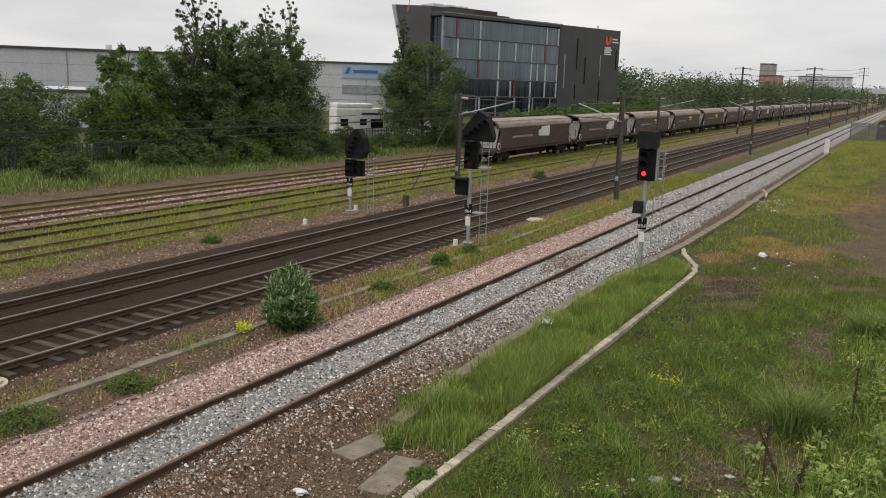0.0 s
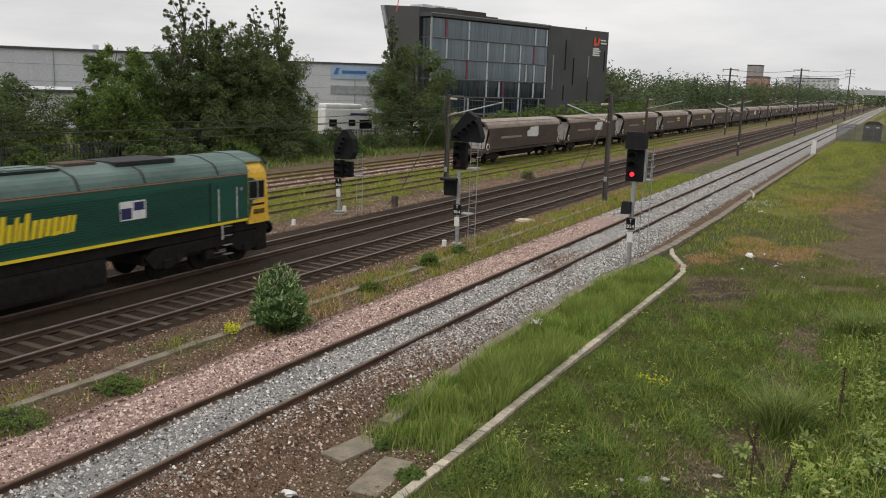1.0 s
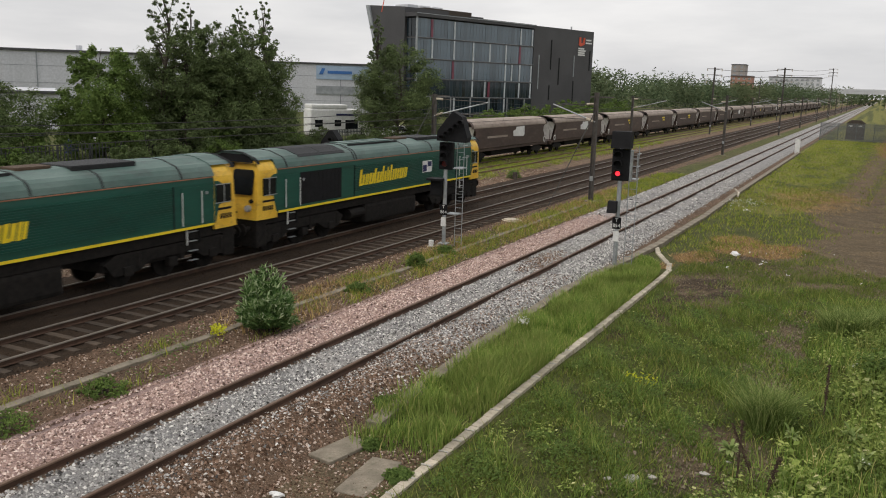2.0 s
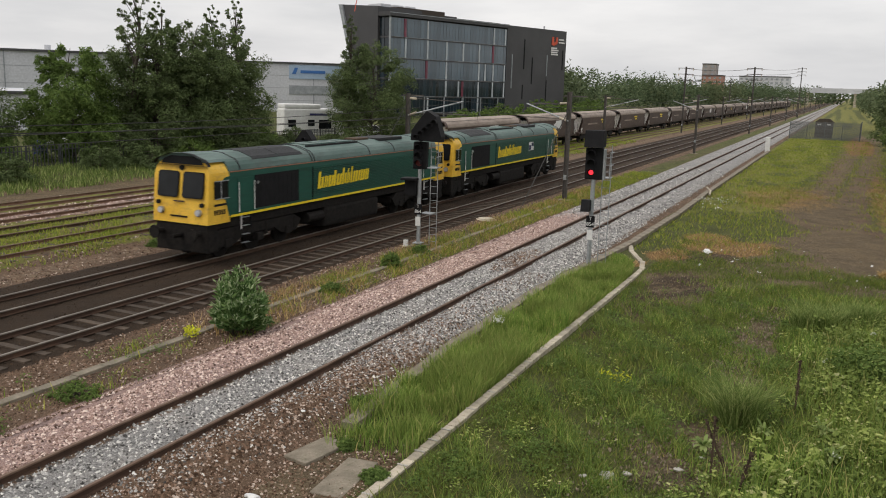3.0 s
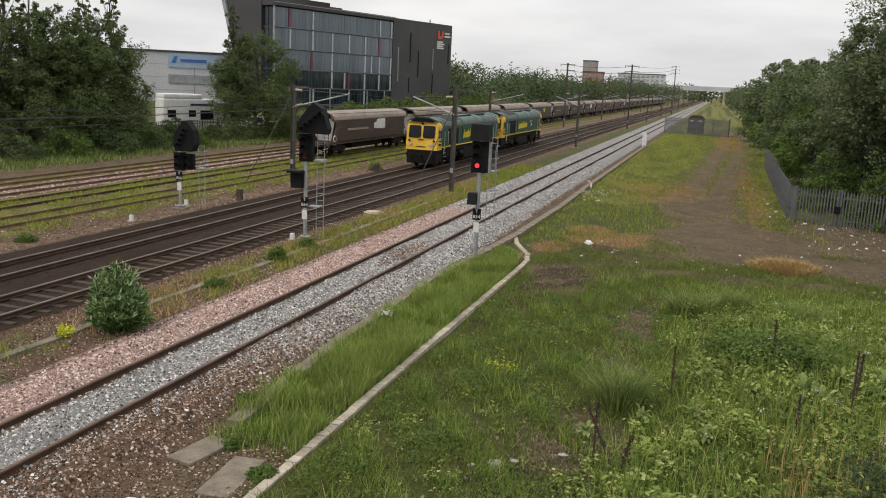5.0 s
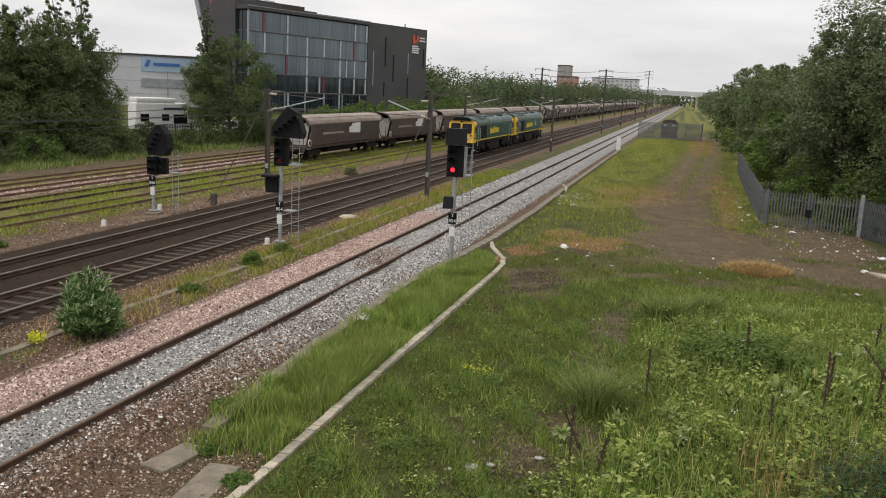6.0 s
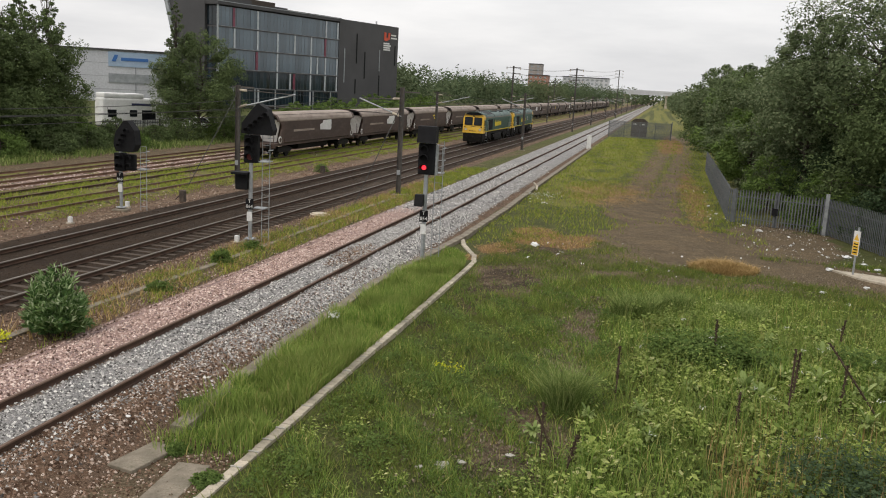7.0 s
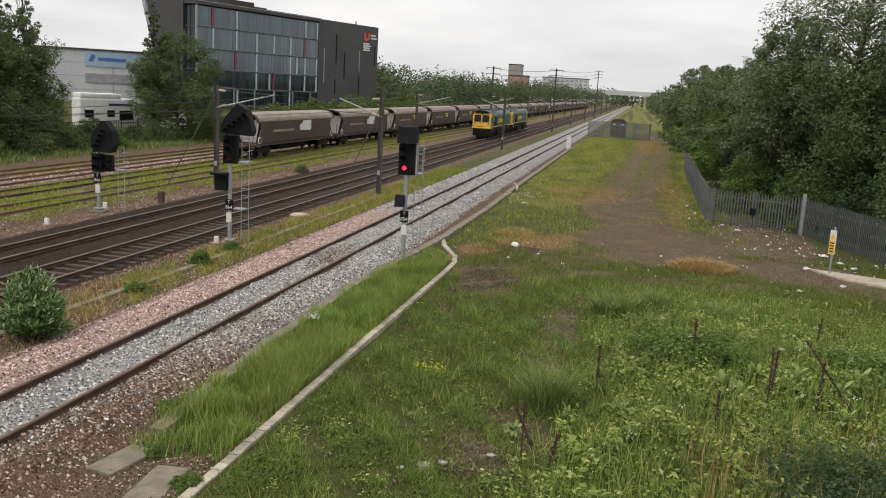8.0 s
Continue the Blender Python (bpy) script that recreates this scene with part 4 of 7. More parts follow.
# ---- office building ----
def office():
    b = thing("office_building", pose(-83.7, 153.7, 0, 0, 0, -18), "dark grey five-storey office building with a glass front", "building")
    TOP = 20.6
    part("wall_right", box(-14, -0.02, 36.8, 60, -0.5, TOP), CLAD_DARK, b, "anthracite clad end wall")
    for y, z0, z1 in ((38.7, 6.5, 14.2), (43.2, 11.0, 17.8), (43.0, 4.0, 7.4), (46.4, 7.6, 13.8), (52.2, 9.6, 14.6), (52.3, 3.0, 8.6), (58.6, 11.2, 16.0)):
        part("slot_window", box(-0.05, 0.06, y, y + 0.32, z0, z1), MULLION if y in (38.7, 52.2) else BLACK, b, "narrow slot window")
    part("wall_left", prism([(-6.4, -0.5), (-3.0, -0.5), (-3.0, TOP + 1.2), (-13.6, TOP + 1.9)], "y", -0.5, 12), CLAD_DARK, b, "leaning anthracite clad flank")
    part("edge_fin", prism([(-7.2, -0.5), (-6.4, -0.5), (-13.6, TOP + 1.9), (-14.6, TOP + 1.9)], "y", -0.9, 0.4), MULLION, b, "pale leaning edge fin")
    part("wall_back", box(-9, -3.0, 12, 36.8, -0.5, TOP + 0.5), CLAD_DARK, b)
    part("roof_slab", box(-3.0, 0.4, -0.4, 37.0, 19.9, TOP + 0.1), CLAD_DARK, b)
    part("roof_edge", box(0.4, 0.44, -0.4, 37.0, TOP - 0.12, TOP + 0.02), MULLION, b, "thin pale roof edge")
    # interior shade as one solid block in the dark grille colour
    part("glass_core", box(-2.98, -0.35, 0.3, 36.75, -0.5, 19.9), GRILLE, b, "solid dark block standing for the unlit interior")
    levels = (0.9, 4.25, 7.85, 11.8, 15.9, 19.75)
    cols = 38
    dy = 36.5 / cols
    # storey, share of the front's length
    pale = ((4, 0.29), (4, 0.875), (4, 0.985), (3, 0.115), (3, 0.29), (3, 0.45), (3, 0.595), (3, 0.74), (2, 0.45), (2, 0.74), (2, 0.80), (2, 0.875), (2, 0.985), (1, 0.45), (1, 0.56), (1, 0.74), (1, 0.875), (1, 0.985), (0, 0.30), (0, 0.60), (0, 0.74))
    red = ((4, 0.108), (3, 0.868), (2, 0.282), (1, 0.592))
    for j, (z0, z1) in enumerate(zip(levels, levels[1:])):
        # upper storeys take the sky-toned glass, lower storeys and flank the shaded one
        glass = OFFICE_GLASS_SKY if j > 1 else OFFICE_GLASS_SHADED
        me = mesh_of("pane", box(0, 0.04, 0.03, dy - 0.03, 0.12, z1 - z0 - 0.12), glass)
        ms = mesh_of("pane_side", box(0.05, 1.25, -0.04, 0, 0.16, z1 - z0 - 0.16), OFFICE_GLASS_SHADED)
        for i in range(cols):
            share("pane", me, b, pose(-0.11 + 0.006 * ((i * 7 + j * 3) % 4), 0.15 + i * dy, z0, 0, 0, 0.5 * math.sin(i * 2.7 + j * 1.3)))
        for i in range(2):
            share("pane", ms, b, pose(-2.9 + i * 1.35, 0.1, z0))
        part("floor_band", box(-2.95, 0.10, 0.0, 36.75, z0 - 0.16, z0 + 0.12), CLAD_DARK, b)
        part("floor_edge", box(0.10, 0.14, 0.0, 36.75, z0 + 0.04, z0 + 0.10), MULLION, b, "thin pale floor edge")
        for i in range(cols + 1):
            part("mullion", box(-0.1, -0.05, 0.15 + i * dy - 0.022, 0.15 + i * dy + 0.022, z0 + 0.12, z1 - 0.16), DARK_MULLION, b)
        for jj, u in pale:
            if jj == j:
                part("pale_panel", box(-0.08, 0.06, u * 36.5, u * 36.5 + 0.42, z0 + 0.14, z1 - 0.18), PALE_PANEL, b, "pale opaque facade panel")
        for jj, u in red:
            if jj == j:
                part("red_panel", box(-0.08, 0.04, u * 36.5, u * 36.5 + 0.62, z0 + 0.14, z1 - 0.18), RED_GLASS, b, "red glass panel")
    part("corner_post", box(-0.2, 0.15, -0.05, 0.2, -0.5, 19.9), MULLION, b, "pale corner post")
    part("plinth", box(-2.9, -0.1, 0.2, 36.7, -0.5, 0.7), GRILLE, b)
    for k in range(6):
        part("column", rod((0.2, 4 + k * 6.0, -0.4), (0.2, 4 + k * 6.0, 4.2), 0.16, 10), MULLION, b)
    # sign on the end wall as plain shapes
    part("logo_mark", prism([(53.9, 17.2), (54.7, 16.9), (56.2, 17.4), (56.4, 19.0), (55.7, 19.0), (55.5, 17.8), (54.8, 17.7), (54.7, 19.0), (54.0, 19.0)], "x", 0.0, 0.12), LOGO_RED, b, "orange-red logo mark")
    for z, y1 in ((18.3, 58.9), (17.6, 59.2), (16.2, 56.2), (15.7, 56.8), (15.2, 56.4), (14.7, 56.6)):
        part("logo_bar", box(0, 0.1, 56.8 if z > 17 else 53.8, y1, z, z + 0.34), WHITE, b, "white lettering bar")
    part("plant_room", box(-12, -4, 6.0, 20.0, TOP, TOP + 1.6, 0.05), OLD_WOOD, b, "brown louvred rooftop plant screen")
    part("plant_room", box(-12, -5, 20.4, 25.0, TOP, TOP + 1.0, 0.05), CLAD_DARK, b)
    for k in range(3):
        part("roof_unit", box(-11, -7, 4.0 + k * 3.6, 7.0 + k * 3.6, TOP + 1.2, TOP + 2.3, 0.25), CLAD_GREY, b, "pale rooftop air unit")
    part("roof_mast", rod((-6, -4.0, TOP), (-6, -3.2, TOP + 3.2), 0.09, 6), LOGO_RED, b)
    part("roof_stub", rod((-1, 52, TOP), (-1, 52, TOP + 0.8), 0.2, 8), CLAD_GREY, b)


office()


# ---- warehouses, yard, far flats and bridge ----
def shed(name, a, c, depth, top, label, bays):
    """A clad shed whose long face runs from a to c."""
    a, c = Vector(a), Vector(c)
    d = (c - a)
    ln = d.length
    t = thing(name, pose(a.x, a.y, 0, 0, 0, math.degrees(math.atan2(d.y, d.x))), label, "building")
    part("wall", box(0, ln, 0, depth, -1, top), CLAD_GREY, t)
    part("gutter", box(-0.3, ln + 0.3, -0.35, depth + 0.3, top, top + 0.35), CLAD_DARK, t, "dark eaves gutter")
    part("roof", prism([(0, top + 0.35), (depth, top + 0.35), (depth / 2, top + 0.6)], "x", 0, ln), CLAD_GREY, t)
    for k in range(1, bays):
        part("downpipe", box(ln * k / bays - 0.09, ln * k / bays + 0.09, -0.16, 0, 0, top), MULLION, t)
    for z in (2.6, 5.2, 7.8):
        if z < top - 1:
            part("cladding_joint", box(0, ln, -0.03, 0, z, z + 0.07), MULLION, t)
    return t, ln


w1, ln1 = shed("warehouse", (-150.0, 52.0), (-104.0, 109.2), 40, 10.0, "long pale grey metal-clad warehouse", 7)
part("louvre", box(ln1 * 0.37, ln1 * 0.37 + 6.0, -0.12, 0, 4.9, 7.0), MULLION, w1, "grey louvre panel")
part("roof_vent", rod((ln1 * 0.80, 4, 10.3), (ln1 * 0.80, 4, 11.2), 0.5, 10), CLAD_GREY, w1)
w2, ln2 = shed("warehouse", (-124.0, 145.0), (-95.0, 165.2), 40, 10.3, "pale grey warehouse with a blue sign", 3)
part("sign_panel", box(ln2 * 0.52, ln2 * 0.52 + 15, -0.2, 0, 7.2, 10.1), PALE_BLUE, w2, "pale blue sign panel")
part("sign_mark", prism([(ln2 * 0.52 + 0.6, 8.2), (ln2 * 0.52 + 1.4, 8.2), (ln2 * 0.52 + 1.9, 9.5), (ln2 * 0.52 + 1.2, 9.5)], "y", -0.3, -0.2), SIGN_BLUE, w2, "blue sign mark")
part("sign_bar", box(ln2 * 0.52 + 2.4, ln2 * 0.52 + 7.6, -0.3, -0.2, 8.4, 9.0), SIGN_BLUE, w2, "blue lettering bar")
part("sign_band", box(ln2 * 0.52, ln2 * 0.52 + 15, -0.2, 0, 4.0, 5.8), MULLION, w2)
shed("annexe", (-96.0, 55.5), (-85.0, 70.0), 14, 4.3, "low grey annexe beside the warehouse", 3)
yard = raw("yard_pavement", [(-150, 20, 0.16), (-52, 20, 0.16), (-52, 140, 0.16), (-150, 140, 0.16), (-150, 20, -0.5), (-52, 20, -0.5), (-52, 140, -0.5), (-150, 140, -0.5)], [[0, 1, 2, 3], [0, 4, 5, 1], [1, 5, 6, 2], [2, 6, 7, 3], [3, 7, 4, 0]], CONCRETE)
tagged(yard, "pale concrete yard beyond the fence", "pavement", kind="structure")

mobile = thing("motorhome", pose(-55.2, 82.6, 0.16, 0, 0, 55), "white twin-deck motorhome parked in the yard", "vehicle")
part("body", box(-3.4, 2.6, -1.25, 1.25, 0.55, 3.5, 0.18), WHITE, mobile)
part("upper_pod", box(-3.3, 1.0, -1.2, 1.2, 3.5, 4.0, 0.15), WHITE, mobile)
part("cab", prism([(2.6, 0.55), (3.9, 0.55), (3.85, 1.4), (3.2, 2.6), (2.6, 2.7)], "y", -1.15, 1.15), WHITE, mobile)
part("windscreen", prism([(3.80, 1.5), (3.88, 1.5), (3.28, 2.55), (3.2, 2.55)], "y", -1.0, 1.0), CAB_GLASS, mobile)
for x0, x1, z0, z1 in ((-2.9, -2.0, 1.5, 2.3), (-0.6, 0.2, 1.6, 2.3), (0.7, 2.2, 1.3, 2.3)):
    part("side_window", box(x0, x1, -1.28, -1.245, z0, z1, 0.01), CAB_GLASS, mobile)
part("side_stripe", box(-3.3, 2.5, -1.27, -1.25, 1.0, 1.12), MULLION, mobile)
part("name_bar", box(-0.4, 2.2, -1.27, -1.25, 2.75, 3.0), NAVY, mobile, "dark lettering bar")
for x in (-2.2, 2.9):
    for s in (-1.1, 1.1):
        part("wheel", rod((x, s - 0.12, 0.38), (x, s + 0.12, 0.38), 0.38, 14), TYRE, mobile)


def car(x, y, turn, label):
    c = thing("car", pose(x, y, 0.16, 0, 0, turn), label, "car", "cars in the yard")
    part("body", box(-2.1, 2.1, -0.88, 0.88, 0.3, 0.95, 0.12), WHITE, c)
    part("cabin", prism([(-1.6, 0.9), (1.1, 0.9), (0.5, 1.48), (-1.2, 1.48)], "y", -0.78, 0.78), WHITE, c)
    for s in (-1, 1):
        part("side_window", prism([(-1.4, 0.98), (0.85, 0.98), (0.42, 1.40), (-1.12, 1.40)], "y", *sorted((s * 0.78, s * 0.80))), CAB_GLASS, c)
        for wx in (-1.3, 1.3):
            part("wheel", rod((wx, s * 0.72, 0.32), (wx, s * 0.92, 0.32), 0.32, 14), TYRE, c)


car(-62.5, 56.2, 40, "white saloon car behind the shrubs")
car(-60.5, 58.0, 40, "white saloon car behind the shrubs")
car(-52.5, 92.0, 60, "white car parked by the yard fence")
bin_ = thing("wheeled_bin", pose(-59.5, 50.0, 0.06), "dark blue plastic wheeled bin in the yard", "bin")
part("tub", prism([(-0.36, 0.1), (0.36, 0.1), (0.44, 1.15), (-0.44, 1.15)], "y", -0.35, 0.35), PLASTIC_BLUE, bin_)
part("lid", box(-0.47, 0.47, -0.4, 0.42, 1.15, 1.27, 0.04), PLASTIC_BLUE, bin_)


def flats(name, x0, x1, y, z1, floors, material, label):
    t = thing(name, pose((x0 + x1) / 2, y, 0), label, "building")
    hw = (x1 - x0) / 2
    part("wall", box(-hw, hw, 0, 14, -2, z1), material, t)
    part("roof", box(-hw - 0.3, hw + 0.3, -0.3, 14.3, z1, z1 + 0.6), CLAD_DARK, t)
    # windows in pale mullion grey, their contrast softened in colour for haze
    me = mesh_of("window", box(-0.9, 0.9, -0.1, 0.05, 0, 1.5), MULLION)
    nw = max(2, int(hw * 2 / 3.4))
    for f in range(floors):
        for k in range(nw):
            share("window", me, t, pose(-hw + (k + 0.5) * 2 * hw / nw, 0, z1 - 2.4 - f * 2.9))


flats("flats", -78, -42, 696, 20.0, 5, CLAD_GREY, "far pale block of flats above the trees")
flats("flats", -105, -95, 692, 28.5, 3, TOWER_HAZED, "far brick tower above the trees")
flats("flats", -104, -89, 688, 20, 2, BRICK_HAZED, "far red brick block above the trees")
br = thing("road_bridge", pose(0, 700, 0), "far grey road bridge over the railway", "bridge")
part("deck", box(-45, 25, -4, 4, 9.4, 11.4), CLAD_GREY, br)
part("parapet", box(-45, 25, -4.2, -3.9, 11.4, 12.9), CLAD_GREY, br)
for x in (-44, -29, 3, 24):
    part("pier", box(x - 0.9, x + 0.9, -3, 3, -1, 9.4), CONCRETE, br)


# ---- signals ----
def text(name, s, size, m, material, parent):
    cu = bpy.data.curves.new(name, "FONT")
    cu.body, cu.size, cu.extrude, cu.align_x, cu.align_y = s, size, 0.002, "CENTER", "CENTER"
    cu.materials.append(material)
    ob = new(name, cu)
    ob.parent, ob.matrix_basis = parent, m
    return ob


def ladder(sig, x, y, z0, z1):
    for s in (-0.16, 0.16):
        part("ladder_rail", rod((x + s, y, z0), (x + s, y, z1), 0.018, 6), GALV, sig)
    k = z0 + 0.2
    while k < z1:
        part("ladder_rung", rod((x - 0.16, y, k), (x + 0.16, y, k), 0.011, 5), GALV, sig)
        k += 0.3


def hood(x, y, z, r, ln, bm=None):
    """A lamp hood: the upper part of a tube."""
    bm = bm or bmesh.new()
    a = [math.radians(d) for d in range(-20, 201, 20)]
    rows = [[bm.verts.new((x + rr * math.cos(t), y - yy, z + rr * math.sin(t))) for t in a] for rr, yy in ((r, 0), (r, ln), (r - 0.012, ln), (r - 0.012, 0))]
    for p0, p1 in zip(rows, rows[1:] + rows[:1]):
        for i in range(len(a) - 1):
            bm.faces.new((p0[i], p0[i + 1], p1[i + 1], p1[i]))
    return bm


def plates(sig, z, number):
    part("number_plate", box(-0.17, 0.17, -0.125, -0.10, z, z + 0.46, 0.005), BLACK, sig, "black signal number plate")
    text("plate_letter", "T", 0.2, pose(0, -0.128, z + 0.35, 90), WHITE, sig)
    text("plate_number", number, 0.2, pose(0, -0.128, z + 0.13, 90), WHITE, sig)
    part("white_plate", box(-0.11, 0.11, -0.125, -0.10, z - 0.50, z - 0.10, 0.005), WHITE, sig, "white plate")


def base(sig, h):
    part("foundation", box(-0.35, 0.35, -0.35, 0.35, -0.15, 0.06, 0.03), OLD_CONCRETE, sig)
    part("base_flange", box(-0.2, 0.2, -0.2, 0.2, 0.12, 0.16), GALV, sig)
    part("post", rod((0, 0, 0.1), (0, 0, h), 0.085, 14), GALV, sig, "galvanised post")
    part("post_band", rod((0, 0, 0.9), (0, 0, 1.0), 0.10, 14), GALV, sig)


right_sig = thing("colour_light_signal", pose(-8.82, 33.07, -0.40, 0, 0, 4), "colour light signal showing red on a galvanised post", "signal", "signals")
base(right_sig, 4.9)
part("head", box(-0.34, 0.34, -0.12, 0.22, 3.55, 4.78, 0.04), BLACK, right_sig, "black signal head")
part("head_side", box(0.34, 0.42, -0.05, 0.25, 3.55, 4.75, 0.01), GALV, right_sig)
part("upper_box", prism([(-0.42, 4.82), (0.22, 4.82), (0.22, 5.46), (-0.28, 5.46)], "x", -0.36, 0.38), BLACK, right_sig, "black hooded upper box")
for z in (3.83, 4.2, 4.55):
    part("lens_hood", hood(-0.08, -0.12, z, 0.16, 0.30), BLACK, right_sig)
part("red_lens", rod((-0.08, -0.17, 3.83), (-0.08, -0.12, 3.83), 0.09, 18), RED_GLOW, right_sig, "lit red lens")
part("shunt_box", prism([(-0.45, 2.30), (0.0, 2.30), (0.0, 2.75), (-0.30, 2.75)], "x", -0.36, -0.02), BLACK, right_sig, "small black subsidiary signal")
part("shunt_bracket", rod((-0.2, 0, 2.4), (0, 0, 2.3), 0.03, 6), GALV, right_sig)
plates(right_sig, 1.65, "854")
ladder(right_sig, 0.44, 0.40, 0.0, 4.9)
part("platform", box(0.34, 0.62, 0.1, 0.7, 3.58, 3.62), GALV, right_sig)
for z in (4.1, 4.6):
    part("guard_rail", rod((0.62, 0.0, z), (0.62, 0.7, z), 0.02, 6), GALV, right_sig)
part("guard_post", rod((0.62, 0.0, 3.6), (0.62, 0.0, 4.65), 0.02, 6), GALV, right_sig)

mid_sig = thing("colour_light_signal", pose(-16.42, 33.04, -0.30, 0, 0, 6), "colour light signal with a large black junction hood", "signal", "signals")
base(mid_sig, 4.6)
part("head", box(-0.28, 0.32, -0.12, 0.2, 3.36, 4.52, 0.04), BLACK, mid_sig, "black signal head")
DIM_RED = surf("dim_red_lens", (0.10, 0.012, 0.012), (0.14, 0.016, 0.014), 8, 0.3, 0, 0)
part("red_lens", rod((0.0, -0.16, 3.62), (0.0, -0.12, 3.62), 0.13, 18), DIM_RED, mid_sig)
for z in (3.62, 3.95, 4.27):
    part("lens_hood", hood(0.0, -0.12, z, 0.16, 0.28), BLACK, mid_sig)
part("junction_hood", prism([(-0.28, 4.60), (1.02, 4.56), (1.08, 4.78), (0.82, 5.62), (0.42, 5.85), (0.12, 5.52), (-0.26, 5.0)], "y", -0.45, 0.1), BLACK, mid_sig, "black junction indicator hood")
for k in range(5):
    part("junction_lamp", hood(0.0 + k * 0.2, -0.45, 4.75 + k * 0.16, 0.11, 0.22), BLACK, mid_sig)
part("lower_box", box(-0.62, -0.1, -0.18, 0.2, 2.22, 2.86, 0.03), BLACK, mid_sig, "black lower signal box")
part("lower_hood", box(-0.72, -0.02, -0.45, 0.2, 2.88, 2.98, 0.02), BLACK, mid_sig)
plates(mid_sig, 1.40, "864")
ladder(mid_sig, 0.55, 0.3, 0.0, 4.7)
part("platform", box(0.1, 0.6, 0.0, 0.5, 1.42, 1.46), GALV, mid_sig)
part("head_platform", box(0.3, 0.75, 0.0, 0.6, 3.4, 3.44), GALV, mid_sig)
for z in (3.9, 4.4):
    part("guard_rail", rod((0.75, 0.0, z), (0.75, 0.6, z), 0.02, 6), GALV, mid_sig)

left_sig = thing("colour_light_signal", pose(-25.64, 37.47, -0.28, 0, 0, 8), "low colour light signal with a black hooded indicator", "signal", "signals")
base(left_sig, 3.0)
part("head", box(-0.28, 0.25, -0.15, 0.2, 1.95, 2.85, 0.04), BLACK, left_sig)
part("second_head", box(0.3, 0.75, -0.1, 0.2, 2.0, 2.8, 0.04), BLACK, left_sig)
for x, z in ((0.0, 2.2), (0.0, 2.6), (0.5, 2.25), (0.5, 2.6)):
    part("lens_hood", hood(x, -0.15, z, 0.14, 0.26), BLACK, left_sig)
part("indicator_hood", prism([(0.0, 2.95), (0.85, 2.95), (1.02, 3.3), (0.95, 4.0), (0.6, 4.46), (0.42, 4.46), (0.0, 3.9), (-0.12, 3.3)], "y", -0.5, 0.1), BLACK, left_sig, "black hooded route indicator")
for k in range(4):
    part("indicator_lamp", hood(0.2 + 0.12 * k, -0.5, 3.25 + k * 0.24, 0.11, 0.2), BLACK, left_sig)
plates(left_sig, 1.42, "866")
ladder(left_sig, 1.05, 0.25, 0.0, 3.2)
part("cage", box(0.85, 1.25, 0.0, 0.5, 2.05, 2.09), GALV, left_sig)
for z in (2.5, 2.95):
    part("guard_rail", rod((1.25, 0.0, z), (1.25, 0.5, z), 0.02, 6), GALV, left_sig)


# ---- overhead line ----
def mast(x, y, h, arm, label="weathered steel overhead line mast with an insulated arm"):
    m = thing("line_mast", pose(x, y, -0.3), label, "mast", "overhead line masts")
    part("footing", box(-0.35, 0.35, -0.35, 0.35, -0.2, 0.05, 0.03), OLD_CONCRETE, m)
    bm = box(-0.12, 0.12, -0.012, 0.012, 0, h)
    for s in (-0.12, 0.12):
        box(s - 0.012, s + 0.012, -0.11, 0.11, 0, h, bm=bm)
    part("column", bm, MAST_STEEL, m, "H-section steel column")
    if h > 9:
        for z in (h - 0.3, h - 1.3, h - 2.3):
            part("crossarm", box(-1.3, 1.3, -0.05, 0.05, z, z + 0.09), MAST_STEEL, m)
            for s in (-1.2, 1.2):
                part("insulator", rod((s, 0, z - 0.35), (s, 0, z), 0.07, 8), CONCRETE, m)
    s = 1 if arm > 0 else -1
    part("cap_arm", box(*sorted((-0.4, 1.1)), -0.04, 0.04, min(h, 6.6) - 0.16, min(h, 6.6) - 0.08), MAST_STEEL, m)
    part("arm_tube", rod((0, 0, 4.95), (arm, 0, 5.95), 0.045, 8), GALV, m)
    part("stay_tube", rod((0, 0, 6.05), (arm * 0.95, 0, 5.93), 0.025, 8), MAST_STEEL, m)
    part("registration_arm", rod((s * 0.4, 0, 5.1), (arm * 1.1, 0, 5.12), 0.025, 8), MAST_STEEL, m)
    part("insulator", rod((s * 0.12, 0, 4.98), (s * 0.6, 0, 5.15), 0.075, 10), CONCRETE, m)
    part("insulator", rod((s * 0.12, 0, 6.05), (s * 0.6, 0, 6.02), 0.075, 10), CONCRETE, m)
    part("danger_plate", box(-0.10, 0.10, -0.14, -0.115, 1.3, 1.6), GALV, m)
    return m


for y in (51.5, 102.0, 155.0, 207.0, 260.0, 312.0, 365.0, 420.0, 480.0, 550.0):
    tall = y in (155.0,)
    mast(-26.0, y - 1.2 if y > 60 else 50.4, 11.3 if tall else 6.35, 3.9)
    mast(-15.75, y + (0.8 if y < 130 else 8 if tall else 0), 11.7 if tall else 6.75, -2.8)
mast(-14.4, 292, 15.6, -4.0, "tall steel mast carrying feeder wires")
mast(-38.5, 320, 12.0, 3.0, "tall steel mast carrying feeder wires")


